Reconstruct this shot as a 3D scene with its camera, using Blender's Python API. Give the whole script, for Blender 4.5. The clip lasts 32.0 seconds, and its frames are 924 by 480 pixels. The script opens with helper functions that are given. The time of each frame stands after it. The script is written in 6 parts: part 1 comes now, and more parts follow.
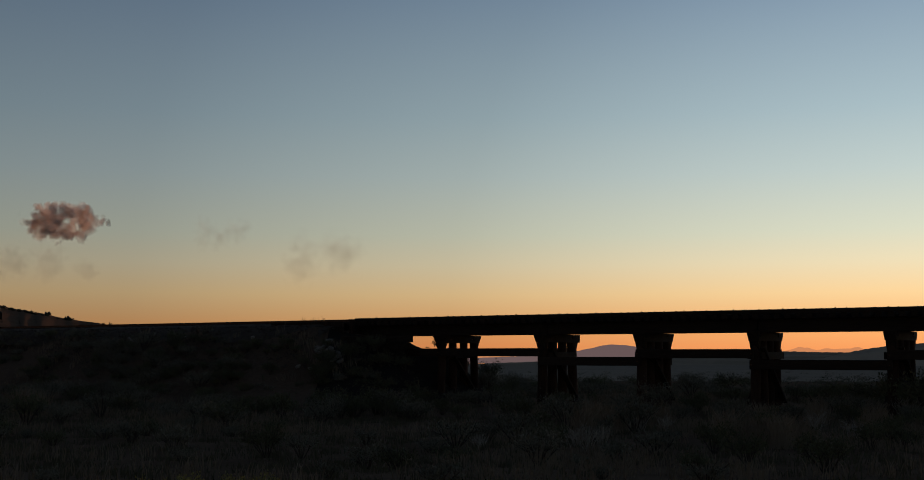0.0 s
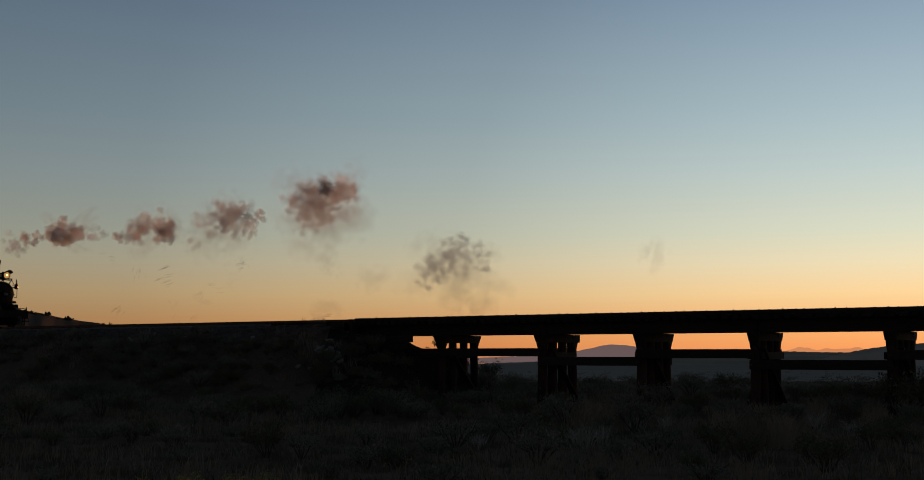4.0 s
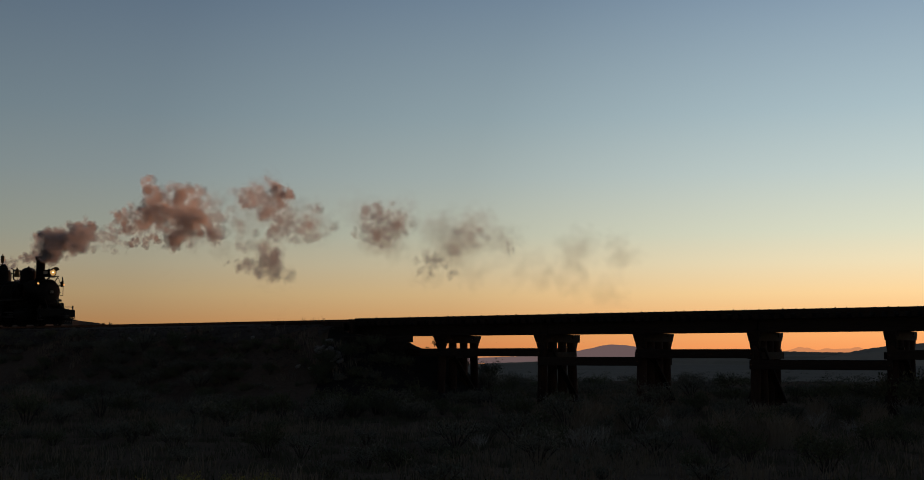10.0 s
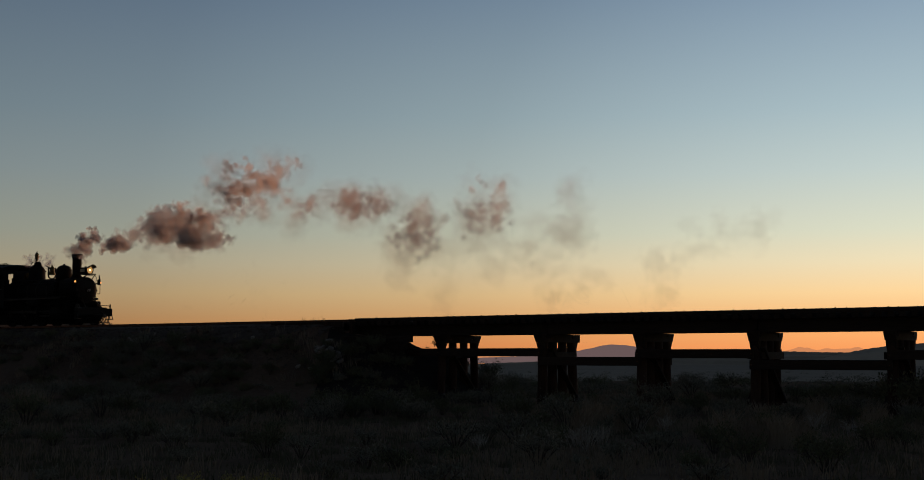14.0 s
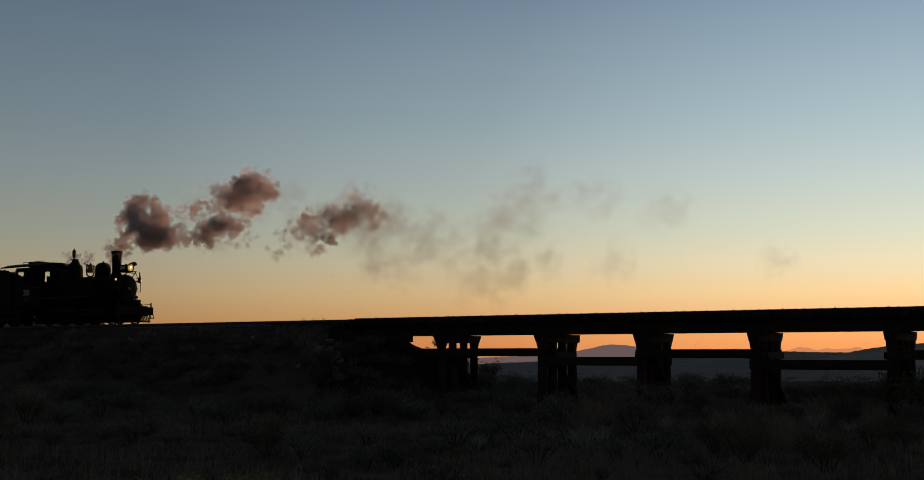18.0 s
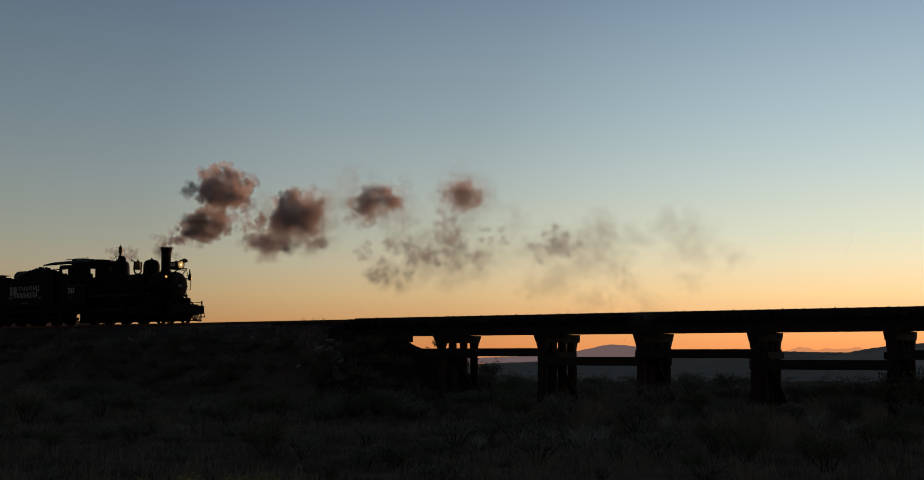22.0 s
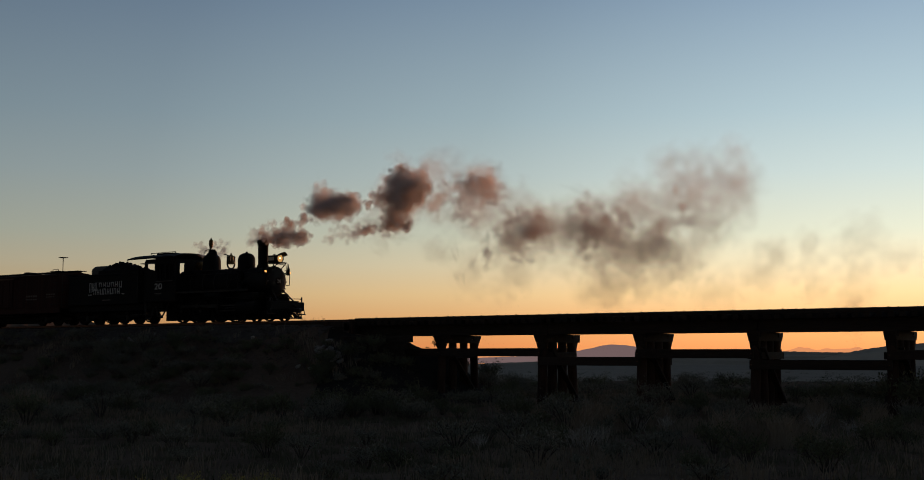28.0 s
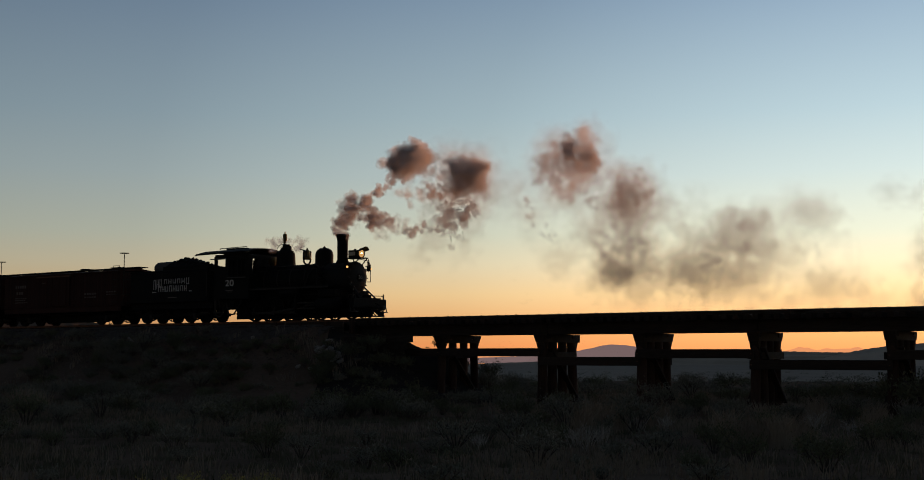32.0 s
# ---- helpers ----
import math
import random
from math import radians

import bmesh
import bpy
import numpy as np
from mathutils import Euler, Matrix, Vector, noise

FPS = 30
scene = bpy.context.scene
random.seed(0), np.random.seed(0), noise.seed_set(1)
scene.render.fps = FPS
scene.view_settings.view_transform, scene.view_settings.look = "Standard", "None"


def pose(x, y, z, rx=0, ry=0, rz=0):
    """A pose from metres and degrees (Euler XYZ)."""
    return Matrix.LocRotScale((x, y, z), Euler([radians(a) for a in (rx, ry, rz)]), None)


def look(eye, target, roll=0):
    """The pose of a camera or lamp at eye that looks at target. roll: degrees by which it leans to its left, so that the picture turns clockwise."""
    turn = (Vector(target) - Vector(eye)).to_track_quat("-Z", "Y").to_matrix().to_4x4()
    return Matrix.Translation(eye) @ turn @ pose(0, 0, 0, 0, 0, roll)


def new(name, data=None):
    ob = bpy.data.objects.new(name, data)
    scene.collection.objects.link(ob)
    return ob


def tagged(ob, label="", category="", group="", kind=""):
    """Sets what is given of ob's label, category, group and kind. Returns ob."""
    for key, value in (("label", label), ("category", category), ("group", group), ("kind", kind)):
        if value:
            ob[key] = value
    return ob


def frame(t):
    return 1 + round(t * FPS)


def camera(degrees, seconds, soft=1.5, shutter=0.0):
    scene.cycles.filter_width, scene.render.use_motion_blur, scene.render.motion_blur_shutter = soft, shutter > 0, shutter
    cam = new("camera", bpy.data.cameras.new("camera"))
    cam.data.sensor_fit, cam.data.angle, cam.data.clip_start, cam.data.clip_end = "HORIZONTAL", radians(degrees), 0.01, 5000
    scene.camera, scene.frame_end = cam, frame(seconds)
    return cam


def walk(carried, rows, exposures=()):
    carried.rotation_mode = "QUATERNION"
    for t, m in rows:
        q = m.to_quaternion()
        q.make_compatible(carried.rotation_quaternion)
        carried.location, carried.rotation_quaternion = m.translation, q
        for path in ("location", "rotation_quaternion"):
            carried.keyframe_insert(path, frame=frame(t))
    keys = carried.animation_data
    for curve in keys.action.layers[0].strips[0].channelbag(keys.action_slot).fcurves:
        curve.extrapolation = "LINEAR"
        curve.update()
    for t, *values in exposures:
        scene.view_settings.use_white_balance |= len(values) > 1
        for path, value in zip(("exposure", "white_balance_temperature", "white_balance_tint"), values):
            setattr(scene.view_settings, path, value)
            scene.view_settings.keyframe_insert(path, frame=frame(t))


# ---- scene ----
EYE = (0.0, 0.0, 1.9)
cam = camera(42, 32.0, soft=0.9)
still = pose(*EYE, 90 + 5.394, 0, 0)
walk(cam, [(0.0, still), (32.0, still)],
     [(0.0, 0.08), (9.0, 0.08), (20.0, 0.12), (25.0, 0.25), (28.0, 0.34), (30.0, 0.42), (32.0, 0.46)])

# ---- light: the west after sunset, no sun disc ----
world = bpy.data.worlds.new("dusk_sky")
scene.world = world
world.use_nodes = True


def dusk(tree):
    """Twilight: a warm band low in the west, pale above it, slate blue overhead; brightest round the point where the sun went down."""
    n, link = tree.nodes, tree.links.new
    n.clear()
    out, back = n.new("ShaderNodeOutputWorld"), n.new("ShaderNodeBackground")
    coord, split = n.new("ShaderNodeTexCoord"), n.new("ShaderNodeSeparateXYZ")
    link(coord.outputs["Generated"], split.inputs[0])
    height, ramp = n.new("ShaderNodeMapRange"), n.new("ShaderNodeValToRGB")
    height.inputs["From Min"].default_value, height.inputs["From Max"].default_value = -0.03, 0.97
    link(split.outputs["Z"], height.inputs["Value"])
    link(height.outputs[0], ramp.inputs[0])
    stops = SKY_STOPS
    e = ramp.color_ramp.elements
    e[0].position, e[0].color = stops[0][0], (*stops[0][1], 1)
    e[1].position, e[1].color = stops[-1][0], (*stops[-1][1], 1)
    for p, c in stops[1:-1]:
        e.new(p).color = (*c, 1)
    # how near the direction lies to the afterglow's centre
    glow = n.new("ShaderNodeVectorMath")
    glow.operation = "DOT_PRODUCT"
    a = radians(GLOW_AZIMUTH)
    glow.inputs[1].default_value = (math.sin(a), math.cos(a), 0)
    link(coord.outputs["Generated"], glow.inputs[0])
    fall = n.new("ShaderNodeValToRGB")
    f = fall.color_ramp.elements
    f[0].position, f[0].color = 0.0, (0.162, 0.166, 0.172, 1)
    f[1].position, f[1].color = 1.0, (*GLOW_STOPS[-1][1], 1)
    for p, c in GLOW_STOPS[:-1]:
        f.new(p).color = (*c, 1)
    near = n.new("ShaderNodeMapRange")
    near.inputs["From Min"].default_value, near.inputs["From Max"].default_value = -1.0, 1.0
    link(glow.outputs["Value"], near.inputs["Value"])
    link(near.outputs[0], fall.inputs[0])
    mul = n.new("ShaderNodeMix")
    mul.data_type, mul.blend_type = "RGBA", "MULTIPLY"
    mul.inputs[0].default_value = 1
    link(ramp.outputs[0], mul.inputs[6])
    link(fall.outputs[0], mul.inputs[7])
    link(mul.outputs[2], back.inputs[0])
    back.inputs[1].default_value = 1.0
    link(back.outputs[0], out.inputs[0])


def lin(r, g, b):
    return tuple((c / 255 / 12.92) if c < 10.3 else ((c / 255 + 0.055) / 1.055) ** 2.4 for c in (r, g, b))


def at_height(deg):
    return math.sin(radians(deg)) + 0.03


GLOW_AZIMUTH, SUN_AZIMUTH = 30.0, 34.0
SKY_STOPS = [
    (0.0, lin(212, 128, 77)), (at_height(0.3), lin(220, 141, 85)), (at_height(1.0), lin(220, 154, 95)),
    (at_height(1.9), lin(219, 172, 119)), (at_height(2.8), lin(220, 187, 138)), (at_height(4.2), lin(208, 195, 164)),
    (at_height(5.6), lin(191, 193, 175)), (at_height(8.4), lin(169, 182, 182)), (at_height(11.2), lin(150, 169, 178)),
    (at_height(16.7), lin(121, 142, 163)), (at_height(35), lin(78, 92, 112)), (1.0, lin(60, 66, 78)),
]
GLOW_STOPS = [(0.55, (0.26, 0.264, 0.27)), (0.85, (0.56, 0.57, 0.58)), (0.93, (0.84, 0.84, 0.82)), (1.0, (1.38, 1.36, 1.31))]
dusk(world.node_tree)

# the last red light: it grazes the crest of the bare hill, so it reaches the smoke and not the ground
glow_lamp = bpy.data.lights.new("afterglow", "SUN")
glow_lamp.energy, glow_lamp.angle, glow_lamp.color = 2.4, radians(0.25), (1.0, 0.43, 0.21)
afterglow = new("afterglow", glow_lamp)
afterglow.matrix_world = look((0, 0, 0), (-math.sin(radians(SUN_AZIMUTH)), -math.cos(radians(SUN_AZIMUTH)), -math.tan(radians(0.455))))
scene.cycles.transparent_max_bounces = 600

# ---- materials ----
def material(name, colour, rough=0.8, metal=0.0, other=None, scale=6.0, fine=60.0, bump=0.25, stretch=(1, 1, 1), gloss=0.5, by_object=0.25):
    """Two scales of variation between colour and other, bump on the fine one, and a small shift from piece to piece."""
    m = bpy.data.materials.new(name)
    m.use_nodes = True
    n, link = m.node_tree.nodes, m.node_tree.links.new
    b = n["Principled BSDF"]
    b.inputs["Roughness"].default_value, b.inputs["Metallic"].default_value = rough, metal
    other = other or tuple(c * 0.55 for c in colour)
    coord, mapping = n.new("ShaderNodeTexCoord"), n.new("ShaderNodeMapping")
    mapping.inputs["Scale"].default_value = stretch
    link(coord.outputs["Object"], mapping.inputs[0])
    big, small = n.new("ShaderNodeTexNoise"), n.new("ShaderNodeTexNoise")
    for t, s in ((big, scale), (small, fine)):
        t.inputs["Scale"].default_value, t.inputs["Detail"].default_value = s, 4
        link(mapping.outputs[0], t.inputs["Vector"])
    info, add, half = n.new("ShaderNodeObjectInfo"), n.new("ShaderNodeMath"), n.new("ShaderNodeMath")
    half.operation, half.inputs[1].default_value = "MULTIPLY", by_object
    link(info.outputs["Random"], half.inputs[0])
    link(half.outputs[0], add.inputs[0])
    mean = n.new("ShaderNodeMath")
    mean.operation = "MULTIPLY_ADD"
    mean.inputs[1].default_value = 0.5
    link(small.outputs[0], mean.inputs[0])
    scaled = n.new("ShaderNodeMath")
    scaled.operation, scaled.inputs[1].default_value = "MULTIPLY", 0.6
    link(big.outputs[0], scaled.inputs[0])
    link(scaled.outputs[0], mean.inputs[2])
    link(mean.outputs[0], add.inputs[1])
    ramp = n.new("ShaderNodeValToRGB")
    ramp.color_ramp.elements[0].position, ramp.color_ramp.elements[0].color = 0.38, (*other, 1)
    ramp.color_ramp.elements[1].position, ramp.color_ramp.elements[1].color = 0.8, (*colour, 1)
    link(add.outputs[0], ramp.inputs[0])
    link(ramp.outputs[0], b.inputs["Base Color"])
    bumper = n.new("ShaderNodeBump")
    bumper.inputs["Strength"].default_value, bumper.inputs["Distance"].default_value = bump, 0.02
    link(small.outputs[0], bumper.inputs["Height"])
    link(bumper.outputs[0], b.inputs["Normal"])
    b.inputs["Specular IOR Level"].default_value = gloss
    return m


def glowing(name, colour, power):
    m = bpy.data.materials.new(name)
    m.use_nodes = True
    n = m.node_tree.nodes
    n.clear()
    e, o = n.new("ShaderNodeEmission"), n.new("ShaderNodeOutputMaterial")
    e.inputs[0].default_value, e.inputs[1].default_value = (*colour, 1), power
    m.node_tree.links.new(e.outputs[0], o.inputs[0])
    return m


def wisp(name, colour, other, opacity, through_light, grain=5.0, ragged=0.5, hard=0.2):
    """Thin smoke: each flake lets most of what is behind it through, and scatters light on both sides."""
    m = bpy.data.materials.new(name)
    m.use_nodes = True
    n, link = m.node_tree.nodes, m.node_tree.links.new
    n.clear()
    out, mix, clear = n.new("ShaderNodeOutputMaterial"), n.new("ShaderNodeMixShader"), n.new("ShaderNodeBsdfTransparent")
    two, d, t = n.new("ShaderNodeMixShader"), n.new("ShaderNodeBsdfDiffuse"), n.new("ShaderNodeBsdfTranslucent")
    two.inputs[0].default_value = through_light
    geo, ramp = n.new("ShaderNodeObjectInfo"), n.new("ShaderNodeValToRGB")
    ramp.color_ramp.elements[0].color, ramp.color_ramp.elements[1].color = (*other, 1), (*colour, 1)
    link(geo.outputs["Random"], ramp.inputs[0])
    link(ramp.outputs[0], d.inputs[0])
    link(ramp.outputs[0], t.inputs[0])
    link(d.outputs[0], two.inputs[1])
    link(t.outputs[0], two.inputs[2])
    # each flake thins out towards its ragged rim
    uv, off, size = n.new("ShaderNodeUVMap"), n.new("ShaderNodeVectorMath"), n.new("ShaderNodeVectorMath")
    uv.uv_map = "flake"
    off.operation, size.operation = "SUBTRACT", "LENGTH"
    off.inputs[1].default_value = (0.5, 0.5, 0)
    link(uv.outputs[0], off.inputs[0])
    link(off.outputs[0], size.inputs[0])
    place, curl = n.new("ShaderNodeTexCoord"), n.new("ShaderNodeTexNoise")
    curl.inputs["Scale"].default_value, curl.inputs["Detail"].default_value = grain, 4
    link(place.outputs["Object"], curl.inputs["Vector"])
    reach, core, rim, both = n.new("ShaderNodeMath"), n.new("ShaderNodeMapRange"), n.new("ShaderNodeMapRange"), n.new("ShaderNodeMath")
    reach.operation, both.operation = "MULTIPLY_ADD", "MULTIPLY"
    reach.inputs[1].default_value = ragged
    link(curl.outputs[0], reach.inputs[0])
    link(size.outputs["Value"], reach.inputs[2])
    for r, lo, hi, top in ((core, 0.44 + ragged / 2, hard + ragged / 2, opacity), (rim, 0.465, 0.36, 1.0)):
        r.interpolation_type = "SMOOTHSTEP"
        r.inputs["From Min"].default_value, r.inputs["From Max"].default_value = lo, hi
        r.inputs["To Min"].default_value, r.inputs["To Max"].default_value = 0, top
    link(reach.outputs[0], core.inputs["Value"])
    link(size.outputs["Value"], rim.inputs["Value"])
    link(core.outputs[0], both.inputs[0])
    link(rim.outputs[0], both.inputs[1])
    link(both.outputs[0], mix.inputs[0])
    # billows
    relief = n.new("ShaderNodeBump")
    relief.inputs["Strength"].default_value, relief.inputs["Distance"].default_value = 0.5, 0.8 / grain
    link(curl.outputs[0], relief.inputs["Height"])
    # each flake is shaded as the rounded billow that it is a slice of
    bulge, to_world = n.new("ShaderNodeAttribute"), n.new("ShaderNodeVectorTransform")
    bulge.attribute_name = "bulge"
    to_world.vector_type, to_world.convert_from, to_world.convert_to = "NORMAL", "OBJECT", "WORLD"
    link(bulge.outputs["Vector"], to_world.inputs[0])
    link(to_world.outputs[0], relief.inputs["Normal"])
    link(relief.outputs[0], d.inputs["Normal"])
    link(relief.outputs[0], t.inputs["Normal"])
    link(clear.outputs[0], mix.inputs[1])
    link(two.outputs[0], mix.inputs[2])
    link(mix.outputs[0], out.inputs[0])
    return m


M = {
    # cinder: the bank end's shade, put into a near-black ground colour
    "cinder": material("bank_end_shade", (0.045, 0.042, 0.040), 0.95, other=(0.018, 0.017, 0.017), scale=2, fine=18, bump=0.8, gloss=0.0),
    "earth": material("dry_earth", (0.175, 0.132, 0.10), 0.95, other=(0.08, 0.061, 0.048), scale=0.35, fine=7, bump=0.6, gloss=0.0),
    "ballast": material("cinder_ballast", (0.13, 0.115, 0.10), 0.9, other=(0.04, 0.036, 0.032), scale=3, fine=25, bump=0.9, gloss=0.1),
    "rock": material("pale_rock", (0.40, 0.38, 0.35), 0.85, other=(0.19, 0.18, 0.17), scale=2, fine=14, bump=0.6),
    "timber": material("creosoted_timber", (0.055, 0.038, 0.030), 0.85, other=(0.018, 0.014, 0.012), scale=1.5, fine=20, bump=0.6, stretch=(0.15, 1, 1), gloss=0.25),
    "post": material("weathered_pile", (0.08, 0.048, 0.037), 0.9, other=(0.03, 0.019, 0.015), scale=2, fine=18, bump=0.6, stretch=(1, 1, 0.12), gloss=0.2),
    "rail": material("rusty_rail", (0.16, 0.08, 0.05), 0.5, 0.7, other=(0.07, 0.035, 0.025), scale=4, fine=40),
    "black": material("black_locomotive_paint", (0.013, 0.0125, 0.012), 0.75, other=(0.007, 0.007, 0.007), scale=2, fine=30, bump=0.1, gloss=0.15),
    "smokebox": material("graphite_smokebox", (0.024, 0.024, 0.025), 0.75, other=(0.013, 0.013, 0.014), scale=3, fine=30, bump=0.15, gloss=0.2),
    "steel": material("worn_steel", (0.045, 0.042, 0.04), 0.6, 0.6, other=(0.02, 0.018, 0.017), scale=4, fine=40),
    "brass": material("tarnished_brass", (0.20, 0.13, 0.05), 0.5, 0.9, other=(0.08, 0.055, 0.025), scale=4, fine=40),
    "coal": material("coal", (0.018, 0.018, 0.019), 0.8, other=(0.008, 0.008, 0.009), scale=4, fine=22, bump=0.8, gloss=0.15),
    "canvas": material("grey_canvas", (0.10, 0.095, 0.09), 0.9, other=(0.09, 0.085, 0.08), scale=3, fine=40),
    "boxcar": material("oxide_red_boards", (0.070, 0.032, 0.026), 0.9, other=(0.036, 0.019, 0.016), scale=1.2, fine=14, bump=0.4, stretch=(1, 1, 0.15), gloss=0.15),
    "letter": material("white_lettering", (0.85, 0.84, 0.80), 0.7, other=(0.62, 0.61, 0.58), scale=5, fine=30, bump=0.05),
    "herald": material("weathered_white_paint", (0.66, 0.65, 0.63), 0.8, other=(0.36, 0.35, 0.34), scale=5, fine=30, bump=0.05),
    "dull": material("dulled_lettering", (0.42, 0.41, 0.39), 0.8, other=(0.28, 0.27, 0.26), scale=5, fine=30, bump=0.05),
    "curtain": material("black_interior_shade", (0.02, 0.019, 0.018), 0.95, other=(0.012, 0.011, 0.011), scale=3, fine=40, gloss=0.1),
    "faded": material("faded_lettering", (0.20, 0.17, 0.15), 0.8, other=(0.1, 0.07, 0.06), scale=6, fine=30, bump=0.05),
    "glass": material("lamp_glass", (0.5, 0.45, 0.35), 0.15, other=(0.3, 0.27, 0.2), bump=0.0),
    "headlight": glowing("lit_headlight", (1.0, 0.66, 0.22), 7.0),
    "reflector": glowing("lit_reflector", (1.0, 0.54, 0.19), 0.42),
    "marker": glowing("lit_marker", (1.0, 0.45, 0.12), 1.1),
    "sage": material("sagebrush_leaf", (0.22, 0.215, 0.17), 0.9, other=(0.13, 0.13, 0.10), scale=1.5, fine=12, by_object=0.4),
    "green": material("greasewood_leaf", (0.15, 0.155, 0.09), 0.9, other=(0.085, 0.092, 0.05), scale=1.5, fine=12, by_object=0.4),
    "stem": material("grey_bark", (0.10, 0.085, 0.07), 0.95, other=(0.05, 0.042, 0.035), scale=6, fine=40),
    "deadwood": material("bleached_twigs", (0.46, 0.42, 0.37), 0.9, other=(0.28, 0.25, 0.22), scale=3, fine=20, bump=0.0),
    "straw": material("dry_grass", (0.35, 0.29, 0.22), 0.9, other=(0.19, 0.155, 0.12), scale=0.6, fine=5, bump=0.0),
    "turf": material("green_grass", (0.165, 0.155, 0.10), 0.9, other=(0.095, 0.092, 0.062), scale=0.5, fine=5, bump=0.0),
    "flower": material("yellow_flower", (0.42, 0.37, 0.14), 0.9, other=(0.27, 0.24, 0.09), scale=8, fine=40),
    # far ground: dry grass with the distance haze put into its pale colour
    "grassland": material("dry_grassland_and_haze", (0.36, 0.325, 0.28), 0.95, other=(0.22, 0.20, 0.175), scale=0.05, fine=0.8, bump=0.3, gloss=0.0),
    "hill": material("dry_hillside", (0.17, 0.125, 0.095), 0.95, other=(0.105, 0.08, 0.06), scale=0.03, fine=0.4, bump=0.5, gloss=0.0),
    "juniper": material("juniper", (0.05, 0.06, 0.04), 0.95, other=(0.025, 0.03, 0.02), scale=0.5, fine=4),
    "smoke": wisp("coal_smoke", (0.97, 0.90, 0.86), (0.88, 0.91, 0.97), 0.24, 0.5, 7.0, 0.55, 0.24),
    "thin": wisp("thinning_smoke", (0.96, 0.89, 0.85), (0.87, 0.90, 0.96), 0.115, 0.55, 6.0, 0.8, 0.12),
    "haze": wisp("thin_smoke", (0.74, 0.57, 0.45), (0.62, 0.52, 0.44), 0.042, 0.7, 2.6, 0.9, 0.05),
    "steam": wisp("steam", (0.82, 0.90, 0.99), (0.70, 0.80, 0.95), 0.13, 0.6, 5.0, 0.6, 0.1),
}


# ---- building blocks ----
def empty(name, m, label, category, group="", kind=""):
    ob = new(name)
    ob.empty_display_size = 0.2
    ob.matrix_world = m
    return tagged(ob, label, category, group, kind)


def mesh_of(bm, name, mat, smooth=False):
    me = bpy.data.meshes.new(name)
    bmesh.ops.recalc_face_normals(bm, faces=bm.faces[:]) if len(bm.faces) < 20000 else None
    bm.to_mesh(me)
    bm.free()
    if smooth:
        for p in me.polygons:
            p.use_smooth = True
        me.set_sharp_from_angle(angle=radians(38))
    me.materials.append(M[mat])
    return me


def part(name, bm, mat, parent, label="", smooth=False, at=None):
    """One mesh object under a thing or under a part; at: its pose in the parent's space."""
    me = bm if isinstance(bm, bpy.types.Mesh) else mesh_of(bm, name, mat, smooth)
    ob = new(name, me)
    ob.parent = parent
    if at is not None:
        ob.matrix_local = at
    return tagged(ob, label)


def solid(name, bm, mat, label, category, m=None, group="", kind="", smooth=False):
    me = bm if isinstance(bm, bpy.types.Mesh) else mesh_of(bm, name, mat, smooth)
    ob = new(name, me)
    if m is not None:
        ob.matrix_world = m
    return tagged(ob, label, category, group, kind)


def block(bm, x0, x1, y0, y1, z0, z1, bevel=0.0, m=None, taper=1.0):
    """A squared block with bevelled edges; taper narrows its top."""
    cx, cy = (x0 + x1) / 2, (y0 + y1) / 2
    hx, hy = abs(x1 - x0) / 2, abs(y1 - y0) / 2
    vs = []
    for z, k in ((z0, 1.0), (z1, taper)):
        for sx, sy in ((-1, -1), (1, -1), (1, 1), (-1, 1)):
            p = Vector((cx + sx * hx * k, cy + sy * hy * k, z))
            vs.append(bm.verts.new(m @ p if m is not None else p))
    a, b = vs[:4], vs[4:]
    fs = [bm.faces.new(a[::-1]), bm.faces.new(b)] + [bm.faces.new((a[i], a[(i + 1) % 4], b[(i + 1) % 4], b[i])) for i in range(4)]
    if bevel:
        bmesh.ops.bevel(bm, geom=list({e for f in fs for e in f.edges}), offset=bevel, segments=1, affect="EDGES", profile=0.5)
    return bm


def boxed(*a, **k):
    return block(bmesh.new(), *a, **k)


def lathe(bm, profile, seg=24, m=None, cap=True):
    """A turned shape round the z axis from (radius, height) pairs."""
    rings = []
    for r, z in profile:
        ring = [Vector((r * math.cos(2 * math.pi * i / seg), r * math.sin(2 * math.pi * i / seg), z)) for i in range(seg)]
        rings.append([bm.verts.new(m @ p if m is not None else p) for p in ring])
    for a, b in zip(rings, rings[1:]):
        for i in range(seg):
            bm.faces.new((a[i], a[(i + 1) % seg], b[(i + 1) % seg], b[i]))
    if cap:
        bm.faces.new(rings[0][::-1])
        bm.faces.new(rings[-1])
    return bm


def turned(profile, seg=24, m=None):
    return lathe(bmesh.new(), profile, seg, m)


def rod(bm, a, b, r, r2=None, seg=8):
    a, b = Vector(a), Vector(b)
    m = Matrix.Translation(a) @ (b - a).to_track_quat("Z", "Y").to_matrix().to_4x4()
    return lathe(bm, [(r, 0), (r2 or r, (b - a).length)], seg, m)


def rods(points, r, seg=6):
    bm = bmesh.new()
    for a, b in zip(points, points[1:]):
        rod(bm, a, b, r, seg=seg)
    return bm


ALONG = Matrix.Rotation(radians(90), 4, "Y")     # turns a lathe's axis to +x
